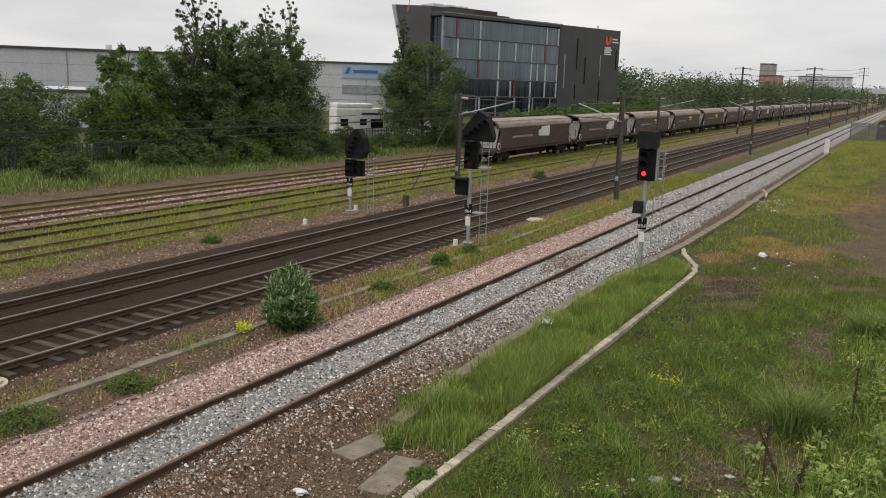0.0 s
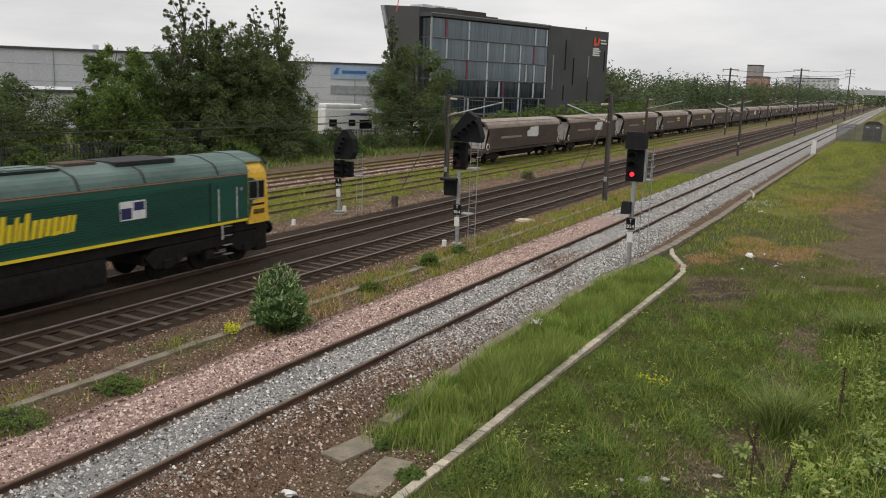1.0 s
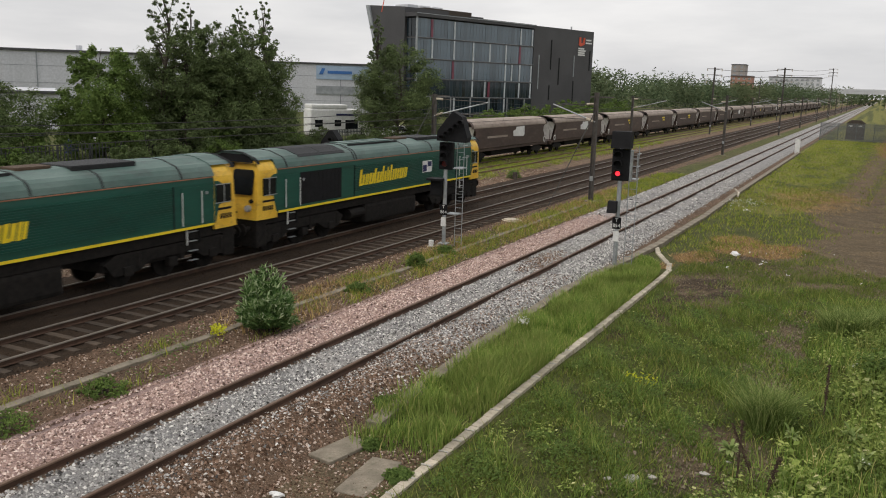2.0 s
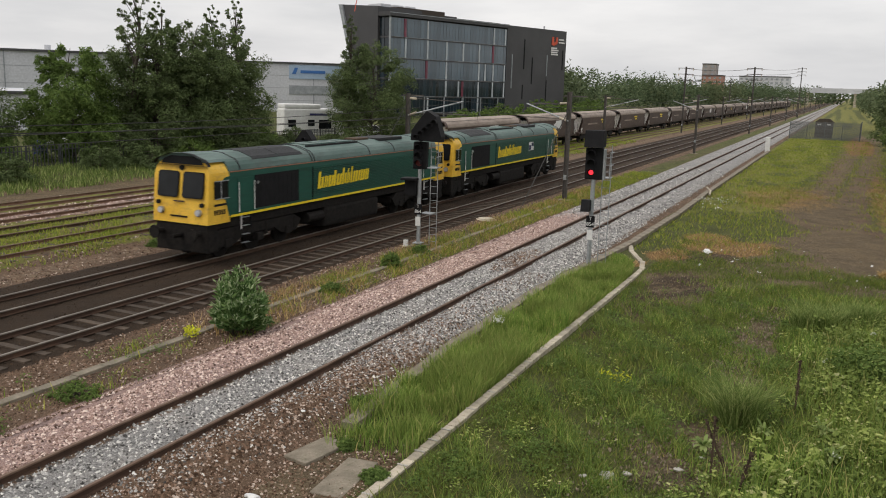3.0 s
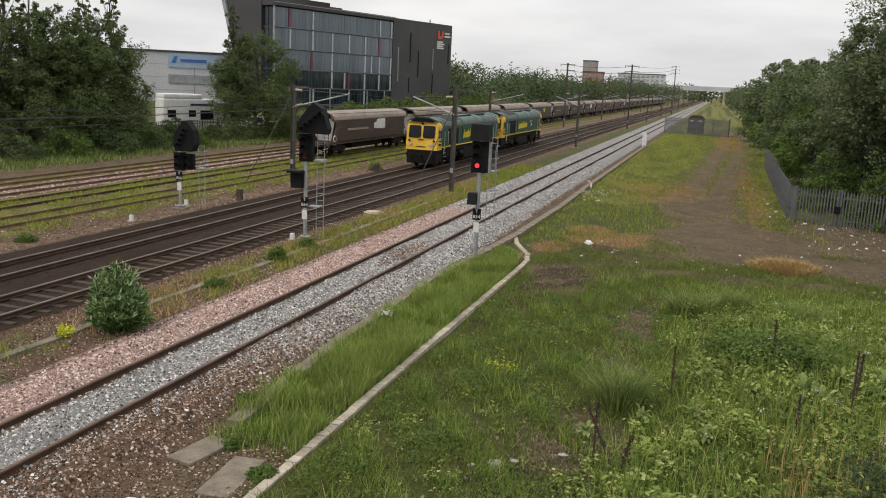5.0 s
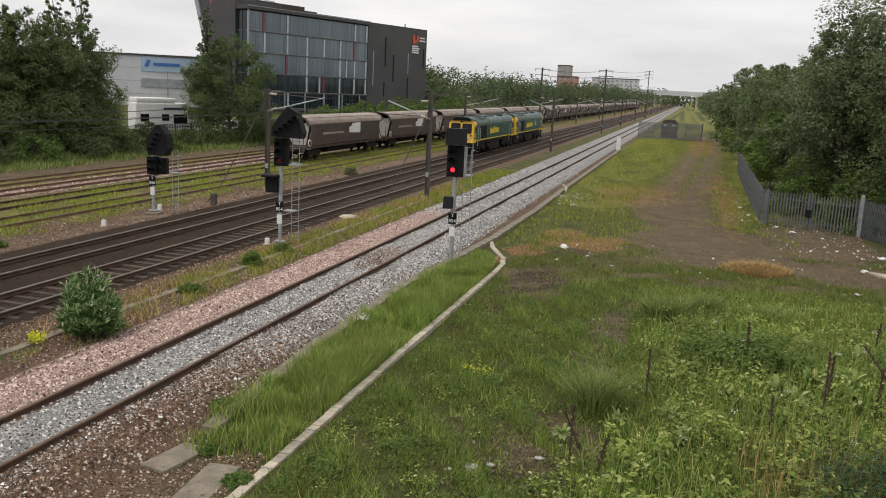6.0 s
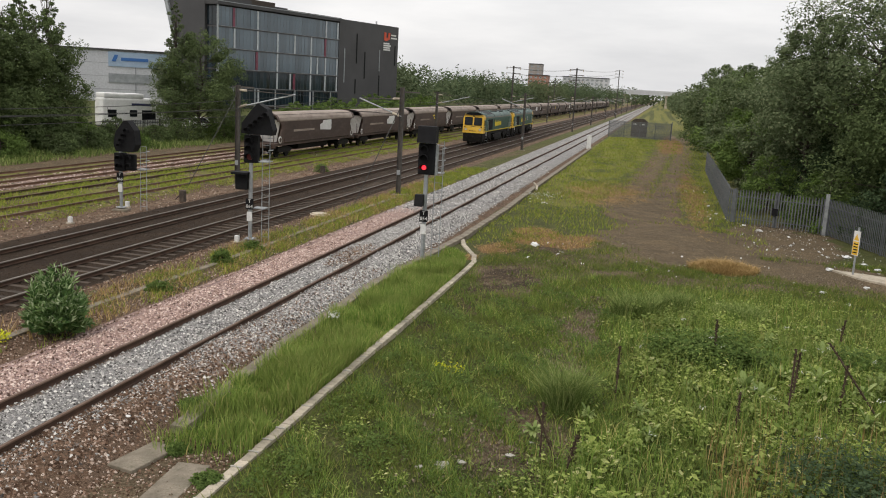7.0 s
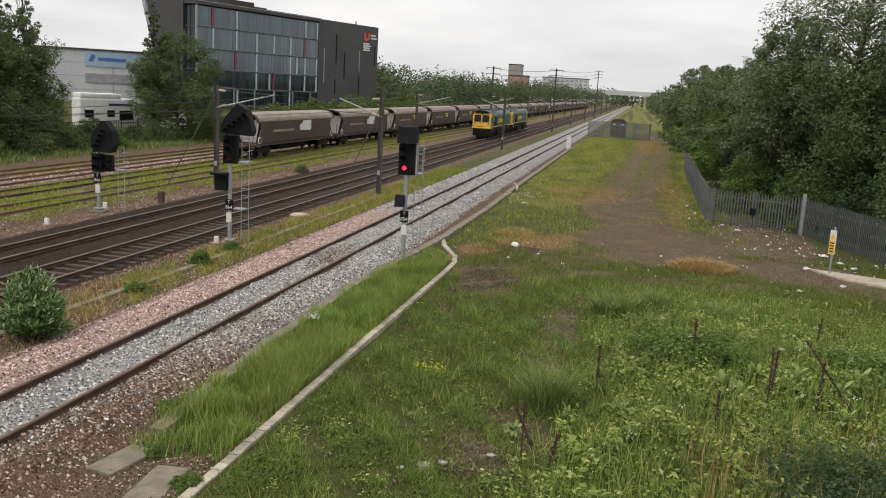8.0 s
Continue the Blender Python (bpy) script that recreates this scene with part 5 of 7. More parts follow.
def wire(name, pts, r, label):
    v, f = [], []
    for (x, y, z) in pts:
        v += [(x - r, y, z - r), (x + r, y, z - r), (x + r, y, z + r), (x - r, y, z + r)]
    for k in range(len(pts) - 1):
        for i in range(4):
            f.append([4 * k + i, 4 * k + (i + 1) % 4, 4 * k + 4 + (i + 1) % 4, 4 * k + 4 + i])
    return tagged(raw(name, v, f, WIRE), label, "wire", "overhead wires")


spans = [-1.5, 51, 101.5, 154.5, 207, 260, 312, 365, 420, 480, 550, 640]
for tx in (MAIN_NEAR_X, MAIN_FAR_X):
    wire("contact_wire", [(tx + (0.2 if k % 2 else -0.2), y, 4.80) for k, y in enumerate(spans)], 0.010, "copper contact wire over the main line")
    cat = []
    for a, b in zip(spans, spans[1:]):
        for k in range(8):
            t = k / 8
            cat.append((tx, a + (b - a) * t, 5.65 - 0.62 * 4 * t * (1 - t)))
    wire("catenary_wire", cat, 0.012, "sagging catenary wire over the main line")
    for a, b in zip(spans[:6], spans[1:7]):
        for k in range(1, 8):
            t = k / 8
            wire("dropper", [(tx, a + (b - a) * t, 4.8), (tx, a + (b - a) * t + 0.01, 5.65 - 0.62 * 4 * t * (1 - t))], 0.006, "thin dropper between the overhead wires")
for dz in (0.0, -1.0, -2.0):
    a, b, c = (-26.0, 153.8, 10.7 + dz), (-15.75, 163, 11.1 + dz), (-14.4, 292, 15.0 + dz)
    pts = []
    for p0, p1 in ((a, b), (b, c)):
        for k in range(9):
            t = k / 8
            pts.append((p0[0] + (p1[0] - p0[0]) * t, p0[1] + (p1[1] - p0[1]) * t, p0[2] + (p1[2] - p0[2]) * t - 1.6 * t * (1 - t)))
    wire("feeder_wire", pts, 0.03, "feeder wire between tall masts")
wire("guy_wire", [(-26.0, 50.4, 5.6), (-27.2, 46.3, -0.2)], 0.02, "slanting guy wire of a mast")
wire("guy_wire", [(-15.75, 52.3, 5.4), (-16.6, 46.5, -0.3)], 0.02, "slanting guy wire of a mast")


# ---- palisade fences ----
PALE = mesh_of("pale", prism([(-0.031, 0.05), (0.031, 0.05), (0.031, 1.93), (0.0, 2.08), (-0.031, 1.93)], "y", -0.012, 0.012), FENCE_STEEL)
PALE_SHADED = mesh_of("pale", prism([(-0.035, 0.05), (0.035, 0.05), (0.035, 1.93), (0.0, 2.08), (-0.035, 1.93)], "y", -0.012, 0.012), FENCE_SHADED)


def palisade(name, pts, label, step=0.168, z=-0.40, tall=1.0, steel=FENCE_STEEL, pale=PALE):
    f = thing(name, pose(pts[0][0], pts[0][1], z), label, "fence")
    ox, oy = pts[0]
    for (ax, ay), (bx, by) in zip(pts, pts[1:]):
        ln = math.hypot(bx - ax, by - ay)
        ang = math.degrees(math.atan2(by - ay, bx - ax))
        m0 = pose(ax - ox, ay - oy, 0, 0, 0, ang)
        nb = max(1, round(ln / 2.75))
        for k in range(nb + 1):
            ob = part("post", box(-0.05, 0.05, 0.03, 0.11, -0.1, 2.02 * tall), steel, f)
            ob.matrix_basis = m0 @ pose(ln * k / nb, 0, 0)
        for zz in (0.35, 1.6 * tall):
            ob = part("fence_rail", box(0, ln, 0.012, 0.05, zz, zz + 0.05), steel, f)
            ob.matrix_basis = m0
        for k in range(int(ln / step)):
            ob = share("pale", pale, f, m0 @ pose(step * (k + 0.5), 0, 0))
            ob.scale.z = tall
    return f


palisade("palisade_fence", [(4.95, 92.0), (4.45, 53.6)], "grey galvanised palisade fence beside the dirt track")
gate = palisade("palisade_gate", [(4.62, 53.45), (9.35, 51.55)], "closed grey palisade gate with a latch box")
part("latch_box", box(2.15, 2.45, -1.10, -0.84, 0.75, 1.15, 0.01), BLACK, gate)
for u in (0.03, 0.485, 0.515, 0.97):
    part("gate_stile", box(4.73 * u - 0.04, 4.73 * u + 0.04, -1.9 * u - 0.09, -1.9 * u - 0.02, 0.05, 2.1), FENCE_STEEL, gate)
post = part("gate_post", box(4.76, 4.94, -2.10, -1.92, -0.1, 2.3, 0.01), GALV, gate)
palisade("palisade_fence", [(9.55, 51.3), (11.85, 42.9), (15.2, 31.0)], "grey galvanised palisade fence along the yard edge")
palisade("palisade_fence", [(-8.64, 155.6), (2.04, 155.85), (2.3, 166.0)], "far grey palisade enclosure beside the track", 0.105, tall=1.45)
# this fence takes the steel with shade in its colour
palisade("palisade_fence", [(-50.2, 30.0), (-50.0, 66.0), (-50.4, 100.0)], "palisade fence behind the lineside shrubs, steel coloured as shaded", 0.3, z=0.05, tall=0.85, steel=FENCE_SHADED, pale=PALE_SHADED)
hut = thing("equipment_cabinet", pose(-3.6, 163.5, -0.4), "brown equipment cabinet inside the enclosure", "cabinet")
part("case", box(-1.4, 1.4, -0.6, 0.6, 0, 2.7, 0.04), OLD_WOOD, hut)
part("roof", prism([(-1.6, 2.7), (1.6, 2.7), (0.8, 3.3), (-0.8, 3.3)], "y", -0.7, 0.7), OLD_WOOD, hut)
for s in (-0.8, 0.7):
    part("label_plate", box(s - 0.3, s + 0.3, -0.64, -0.6, 2.2, 2.42), WHITE, hut)

sign = thing("warning_sign", pose(8.58, 39.1, -0.42, 0, 0, -52), "yellow warning sign on a grey post", "sign")
part("post", rod((0, 0, -0.1), (0, 0, 2.15), 0.045, 10), GALV, sign)
part("board", box(-0.16, 0.16, -0.065, -0.045, 0.95, 2.0), WHITE, sign)
part("yellow_panel", box(-0.14, 0.14, -0.072, -0.066, 0.98, 1.55), YELLOW, sign)
part("triangle", prism([(-0.13, 1.6), (0.13, 1.6), (0.0, 1.88)], "y", -0.072, -0.066), YELLOW, sign)
for z in (1.42, 1.3, 1.18, 1.06):
    part("text_bar", box(-0.1, 0.1, -0.076, -0.072, z, z + 0.05), BLACK, sign)

white_post = thing("marker_post", pose(-8.81, 115.4, -0.4), "white painted lineside marker post", "post")
part("shaft", box(-0.28, 0.28, -0.08, 0.08, 0, 1.75, 0.03), WHITE, white_post)
part("cap", box(-0.31, 0.31, -0.1, 0.1, 1.75, 1.82, 0.02), WHITE, white_post)
for x, y, h in ((-24.8, 41.8, 0.55), (-24.4, 61.0, 0.5)):
    st = thing("timber_stub", pose(x, y, -0.22), "short weathered timber stub in the gravel", "post", "timber stubs")
    part("stub", box(-0.14, 0.14, -0.14, 0.14, -0.1, h, 0.03), OLD_WOOD, st)
    part("rag", rod((-0.5, 0.1, 0.0), (0, 0, h * 0.8), 0.03, 6), OLD_WOOD, st)
for x, y in ((-16.8, 32.6), (-25.2, 33.0), (-26.0, 38.5)):
    st = thing("cable_marker", pose(x, y, -0.28), "small white concrete cable marker", "marker", "cable markers")
    part("block", box(-0.09, 0.09, -0.07, 0.07, -0.05, 0.28, 0.02), WHITE, st)
    part("foot", box(-0.14, 0.14, -0.12, 0.12, -0.05, 0.03, 0.01), CONCRETE, st)
for x, y, r in ((-17.45, 11.2, 0.40), (-16.77, 41.7, 0.40)):
    st = thing("manhole_cover", pose(x, y, -0.27), "round pale concrete manhole cover", "manhole cover", "manhole covers")
    part("lid", rod((0, 0, 0), (0, 0, 0.07), r, 20), CONCRETE, st)
    part("collar", rod((0, 0, -0.1), (0, 0, 0.02), r + 0.12, 20), CONCRETE, st)
for x, y, s in ((-5.05, 39.0, 0.34), (-9.6, 14.15, 0.09), (-8.5, 10.98, 0.22), (6.0, 50.5, 0.25), (5.3, 52.2, 0.2), (9.3, 44.0, 0.3), (9.7, 42.2, 0.22), (10.0, 41.0, 0.25), (4.0, 57.0, 0.2), (3.7, 60.5, 0.18), (7.8, 39.9, 0.3), (8.6, 36.5, 0.2), (6.6, 34.5, 0.18)):
    bm = bmesh.new()
    bmesh.ops.create_icosphere(bm, subdivisions=2, radius=s)
    for v in bm.verts:
        v.co = Vector((v.co.x * 0.6, v.co.y * 0.4, v.co.z * 0.25)) * (1 + 0.9 * noise.noise(v.co * 6 + Vector((x, y, 0))))
    ob = part("litter", bm, WHITE)
    ob.location = (x, y, float(ground_z(np.array(x), np.array(y))) + 0.06)
    tagged(ob, "crumpled white litter lying on the ground", "litter", "litter")
for x, y, s in ((-3.3, 14.62, 0.2), (-3.0, 14.9, 0.1), (-2.2, 15.6, 0.12), (-3.7, 14.4, 0.09), (-1.9, 16.4, 0.1)):
    bm = bmesh.new()
    bmesh.ops.create_icosphere(bm, subdivisions=1, radius=s * 0.8)
    for v in bm.verts:
        v.co = Vector((v.co.x, v.co.y * 0.8, v.co.z * 0.55)) * (1 + 0.8 * noise.noise(v.co * 9 + Vector((x, y, 0))))
    ob = part("loose_stone", bm, STONE)
    ob.location = (x, y, float(ground_z(np.array(x), np.array(y))) + 0.03)
    tagged(ob, "pale loose stone in the weeds", "stone", "loose stones")

# ---- concrete: edging, cable troughs, slabs ----
EDGE = [(-6.76, 10.4), (-6.80, 22.0), (-6.76, 32.6), (-6.80, 33.6), (-6.98, 34.6), (-7.35, 35.7), (-7.91, 37.0), (-8.35, 38.4)]
edge = thing("edging_kerb", pose(0, 0, 0), "pale concrete edging kerb along the grass", "kerb", kind="structure")


def lay(parent, name, line, piece, width, height, z, material):
    """Pieces laid end to end along a line on the ground."""
    me = mesh_of(name, box(-width / 2, width / 2, 0.008, piece - 0.008, -0.12, height, 0.012), material)
    rest, cnt = 0.0, 0
    for (ax, ay), (bx, by) in zip(line, line[1:]):
        ln = math.hypot(bx - ax, by - ay)
        d = rest
        while d < ln:
            t = d / ln
            x, y = ax + (bx - ax) * t, ay + (by - ay) * t
            j = RNG.normal(0, 1, 3)
            share(name, me, parent, pose(x + 0.006 * j[0], y, z + 0.006 * j[1], 0, 0, math.degrees(math.atan2(by - ay, bx - ax)) - 90 + 0.5 * j[2]))
            cnt += 1
            d += piece
        rest = d - ln
    return cnt


lay(edge, "kerb_stone", EDGE, 0.62, 0.20, 0.12, -0.42, CONCRETE)
JOINT = mesh_of("mortar_joint", box(-0.102, 0.102, -0.022, 0.022, 0.0, 0.018, 0.004), STONE)
for k, y in enumerate((11.3, 11.9, 12.6, 13.2, 13.9, 14.5, 15.1, 16.4, 17.6, 18.9, 20.1, 21.4, 23.8, 26.3)):
    share("mortar_joint", JOINT, edge, pose(-6.77 - 0.003 * (y - 10), y, -0.303, 0, 0, 3 * math.sin(k * 2.1)))
trough = thing("cable_trough", pose(0, 0, 0), "concrete cable trough with lids beside the track", "cable trough", kind="structure")
lay(trough, "trough_lid", [(-8.6, 14.3), (-9.0, 20.0), (-9.15, 28.0), (-8.75, 34.5), (-8.5, 39.0), (-8.35, 51.0), (-8.5, 62.0), (-8.6, 115.0)], 0.95, 0.34, 0.12, -0.34, OLD_CONCRETE)
trough2 = thing("cable_trough", pose(0, 0, 0), "half-buried concrete cable trough between the tracks", "cable trough", kind="structure")
lay(trough2, "trough_lid", [(-15.62, 8.0), (-15.61, 17.4), (-15.65, 21.0), (-15.45, 28.0), (-15.5, 50.0)], 0.95, 0.26, 0.09, -0.335, OLD_CONCRETE)
for x, y, w, ln, a, nm in ((-7.52, 12.4, 0.62, 1.5, 4, "paving_slab"), (-8.62, 13.15, 0.6, 1.15, -12, "paving_slab")):
    ob = part(nm, box(-w / 2, w / 2, -ln / 2, ln / 2, -0.1, 0.05, 0.02), OLD_CONCRETE)
    ob.matrix_basis = pose(x, y, -0.405, 1, -1, a)
    tagged(ob, "grey concrete slab lying beside the track", "slab", "concrete slabs")
ob = part("concrete_strip", prism([(7.85, 39.9), (8.72, 38.3), (10.6, 36.9), (13.0, 36.0), (13.4, 37.6), (10.9, 38.8), (9.4, 39.4)], "z", -0.46, -0.30), CONCRETE)
tagged(ob, "broken pale concrete strip by the fence", "concrete", kind="structure")
hose = thing("drain_pipe", pose(-8.5, 62.0, -0.3), "bent pale pipe beside the trough", "pipe")
part("pipe", rod((0.2, 1.0, 0.1), (0.45, -1.2, 0.1), 0.07, 8), CONCRETE, hose)
part("pipe_bend", rod((0.2, 1.0, 0.1), (-0.2, 2.0, 0.25), 0.07, 8), CONCRETE, hose)


# ---- plants ----
def leaf_cards(centres, sizes, rng):
    """A small diamond leaf at each centre, turned at random."""
    n = len(centres)
    a = rng.normal(0, 1, (n, 3))
    a[:, 2] *= 0.7
    a /= np.linalg.norm(a, axis=1, keepdims=True)
    b = rng.normal(0, 1, (n, 3))
    b -= a * (a * b).sum(1, keepdims=True)
    b /= np.linalg.norm(b, axis=1, keepdims=True)
    s = sizes[:, None]
    v = np.stack([centres - a * s, centres + b * s * 0.48, centres + a * s, centres - b * s * 0.48], 1).reshape(-1, 3)
    f = np.arange(4 * n).reshape(-1, 4)
    return v, f


def leaf_sprays(centres, sizes, outward, rng, droop=0.0):
    """A pointed leaf at each centre, its face turned up and outward as leaves turn to the sky."""
    n = len(centres)
    nrm = 0.75 * outward + np.array([0, 0, 0.7]) + rng.normal(0, 0.55, (n, 3))
    nrm /= np.linalg.norm(nrm, axis=1, keepdims=True)
    a = rng.normal(0, 1, (n, 3)) - np.array([0, 0, droop])
    a -= nrm * (a * nrm).sum(1, keepdims=True)
    a /= np.linalg.norm(a, axis=1, keepdims=True)
    b = np.cross(nrm, a)
    s = sizes[:, None]
    v = np.stack([centres + a * s * 1.1, centres - a * s * 0.6 + b * s * 0.52, centres - a * s * 0.6 - b * s * 0.52], 1).reshape(-1, 3)
    return v, np.arange(3 * n).reshape(-1, 3)


def limb(verts, faces, a, b, r0, r1, seg=6):
    a, b = np.array(a, float), np.array(b, float)
    d = (b - a) / np.linalg.norm(b - a)
    u = np.cross(d, (0.3, 0.9, 0.1))
    u /= np.linalg.norm(u)
    w = np.cross(d, u)
    o = len(verts)
    for c, r in ((a, r0), (b, r1)):
        for k in range(seg):
            t = 2 * math.pi * k / seg
            verts.append(c + r * (u * math.cos(t) + w * math.sin(t)))
    for k in range(seg):
        faces.append([o + k, o + (k + 1) % seg, o + seg + (k + 1) % seg, o + seg + k])


def tree(x, y, h, r, material, leaf, count, seed, label, shape="round", low=0.18, z=None, name="tree", category="tree", open_crown=1.0):
    rng = np.random.default_rng(seed)
    z = float(ground_z(np.array(x), np.array(y))) if z is None else z
    t = thing(name, pose(x, y, z - 0.05), label, category)
    tv, tf = [], []
    bend = rng.normal(0, 0.02 * h, (5, 2))
    bend[0] = 0
    hs = np.array([0, 0.25, 0.5, 0.75, 0.96]) * h
    rad = max(0.05, 0.016 * h) * np.array([1.25, 0.9, 0.65, 0.38, 0.10])
    for k in range(4):
        limb(tv, tf, (*bend[k], hs[k]), (*bend[k + 1], hs[k + 1]), rad[k], rad[k + 1], 8)
    # boughs: each carries a lobe, and each lobe a number of leafy sprays
    nl = 24 if shape == "shrub" else int(24 + 4.2 * h) if shape == "spire" else int(20 + 3.0 * h)
    cs, sz, ow = [], [], []
    for k in range(nl):
        q = low + (1 - low) * ((k + rng.uniform(0.1, 0.9)) / nl)
        if shape == "tall":
            env = (1 - q) ** 0.55 * min(1, (q - low) * 6 + 0.5) * (0.8 + 0.35 * math.sin(k * 2.9))
        elif shape == "spire":
            env = (1.02 - q) ** 0.72 * min(1, (q - low) * 5 + 0.4) * (0.85 + 0.3 * math.sin(k * 2.3))
        elif shape == "shrub":
            env = math.sqrt(max(0.05, 1 - ((q - 0.35) / 0.68) ** 2))
        else:
            env = math.sqrt(max(0.04, 1 - ((q - 0.50) / 0.53) ** 2))
        env *= rng.uniform(0.82, 1.08) if shape == "shrub" else rng.uniform(0.4, 1.5) if shape == "spire" else rng.uniform(0.55, 1.2)
        ang = k * 2.4 + rng.uniform(-0.5, 0.5)
        rr = r * env
        lr = max((0.09 * r + 0.12) * (1.12 - q if shape == "spire" else 1.0), rr * (rng.uniform(0.22, 0.40) if shape == "spire" else rng.uniform(0.28, 0.46)))
        off = max(0.0, rr - lr * 0.75)
        c = np.array([off * math.cos(ang), off * math.sin(ang), q * h - lr * 0.8])
        s0 = np.interp(max(0.1, q - 0.14) * h, hs, bend[:, 0]), np.interp(max(0.1, q - 0.14) * h, hs, bend[:, 1])
        if off > 0.3:
            limb(tv, tf, (*s0, max(0.1, q - 0.16) * h), c, 0.008 * h * (1.1 - q) + 0.012, 0.012, 5)
        m = int(0.92 * count * (lr / r) ** 1.6) + 36
        ns = max(5, int((11 + 20 * lr / r) * open_crown))
        d = rng.normal(0, 1, (ns, 3)) + np.array([0.35 * math.cos(ang), 0.35 * math.sin(ang), 0.25])
        d /= np.linalg.norm(d, axis=1, keepdims=True)
        spray = c + d * (lr * rng.uniform(0.45, 1.08, ns))[:, None] * np.array([1, 1, 0.9])
        pick = rng.integers(0, ns, m)
        e = rng.normal(0, 1, (m, 3)) * np.array([1, 1, 0.62])
        e *= (rng.uniform(0.2, 1.0, m) ** 0.6 / np.linalg.norm(e, axis=1))[:, None]
        pts = spray[pick] + e * (lr * 0.46) * rng.uniform(0.6, 1.25, ns)[pick][:, None]
        if shape in ("spire", "tall"):
            pts[:, 2] -= 0.25 * lr * rng.uniform(0, 1, m) ** 2
        cs.append(pts)
        sz.append(leaf * rng.uniform(0.55, 1.25, m))
        o = d[pick] * 0.6 + e * 0.8
        ow.append(o)
    C, S, O = np.concatenate(cs), np.concatenate(sz), np.concatenate(ow)
    keep = C[:, 2] > 0.05
    v, f = leaf_sprays(C[keep], S[keep], O[keep], rng, 0.8 if shape in ("spire", "tall") else 0.2)
    raw("trunk", tv, tf, BARK, t, True)
    raw("crown", v, f, material, t)
    return t


L_TREES = (
    (-55.5, 39.0, 6.6, 5.0, LEAF_DARK, "round", "dense dark green tree beside the warehouse"),
    (-53.0, 47.6, 8.8, 3.5, LEAF, "round", "bright green broadleaf tree behind the fence"),
    (-51.8, 53.0, 14.0, 4.2, LEAF_DARK, "spire", "tall dark tree with a ragged pointed top"),
    (-51.6, 55.4, 12.6, 3.2, LEAF_DARK, "spire", "slender dark tree beside a taller one"),
    (-51.0, 54.6, 10.8, 4.0, LEAF_DARK, "round", "dark dense tree in a lineside clump"),
    (-50.2, 57.5, 11.2, 3.6, LEAF_DARK, "round", "dark dense tree in a lineside clump"),
    (-50.0, 61.5, 10.8, 3.8, LEAF_DARK, "round", "dark dense tree in a lineside clump"),
    (-52.3, 63.0, 13.0, 3.8, LEAF_DARK, "spire", "slender dark tree in a lineside clump"),
    (-51.4, 65.2, 13.6, 4.6, LEAF_DARK, "spire", "slender pointed tree at the clump's edge"),
    (-48.6, 80.6, 13.6, 2.9, LEAF_GREY, "spire", "slender tree with a loose pale upper crown"),
    (-46.6, 82.0, 11.0, 4.6, LEAF_DARK, "round", "dark rounded tree beside the yard"),
)
for k, (x, y, h, r, m, sh, lab) in enumerate(L_TREES):
    tree(x, y, h, r, m, 0.115, 9500 if y < 48 else 6200 if sh == "round" else 5200, 20 + k, lab, sh, 0.26 if y > 79 else 0.08)
SHRUBS = ((-53.0, 40.5, 3.2, 2.0), (-49.2, 48.5, 2.9, 2.2), (-48.3, 51.5, 3.2, 2.3), (-47.7, 54.5, 2.6, 2.0), (-48.0, 57.5, 3.0, 2.3), (-47.9, 61.0, 2.7, 2.2), (-48.6, 64.5, 2.6, 2.1), (-48.4, 67.0, 1.6, 1.6), (-46.2, 78.5, 2.8, 2.2), (-45.0, 84.0, 2.8, 2.4), (-43.5, 89.0, 2.4, 2.2), (-46.5, 36.5, 1.8, 1.6), (-50.5, 37.5, 1.9, 1.6), (-47.6, 45.0, 1.8, 1.7), (-46.6, 49.0, 1.7, 1.8), (-46.2, 53.0, 1.9, 1.9), (-46.0, 58.5, 1.8, 1.9), (-46.3, 63.0, 1.9, 1.9), (-45.6, 68.5, 1.5, 1.6), (-49.0, 71.0, 2.2, 1.8), (-46.8, 74.0, 1.6, 1.5))
for k, (x, y, h, r) in enumerate(SHRUBS):
    tree(x, y, h, r, LEAF if k % 3 == 0 else LEAF_DARK, 0.10, 1500, 60 + k, "lineside shrub in full leaf", "shrub", 0.1, name="shrub", category="shrub")
for k in range(16):
    y = 98 + k * 7.5
    tree(-42.5 - 0.11 * (y - 98) - 2.5 * (k % 2), y, 3.2 + 1.6 * ((k * 7) % 5) / 4, 3.0, LEAF, 0.20, 900, 90 + k, "bright green shrub behind the coal train", "shrub", 0.1, name="shrub", category="shrub")
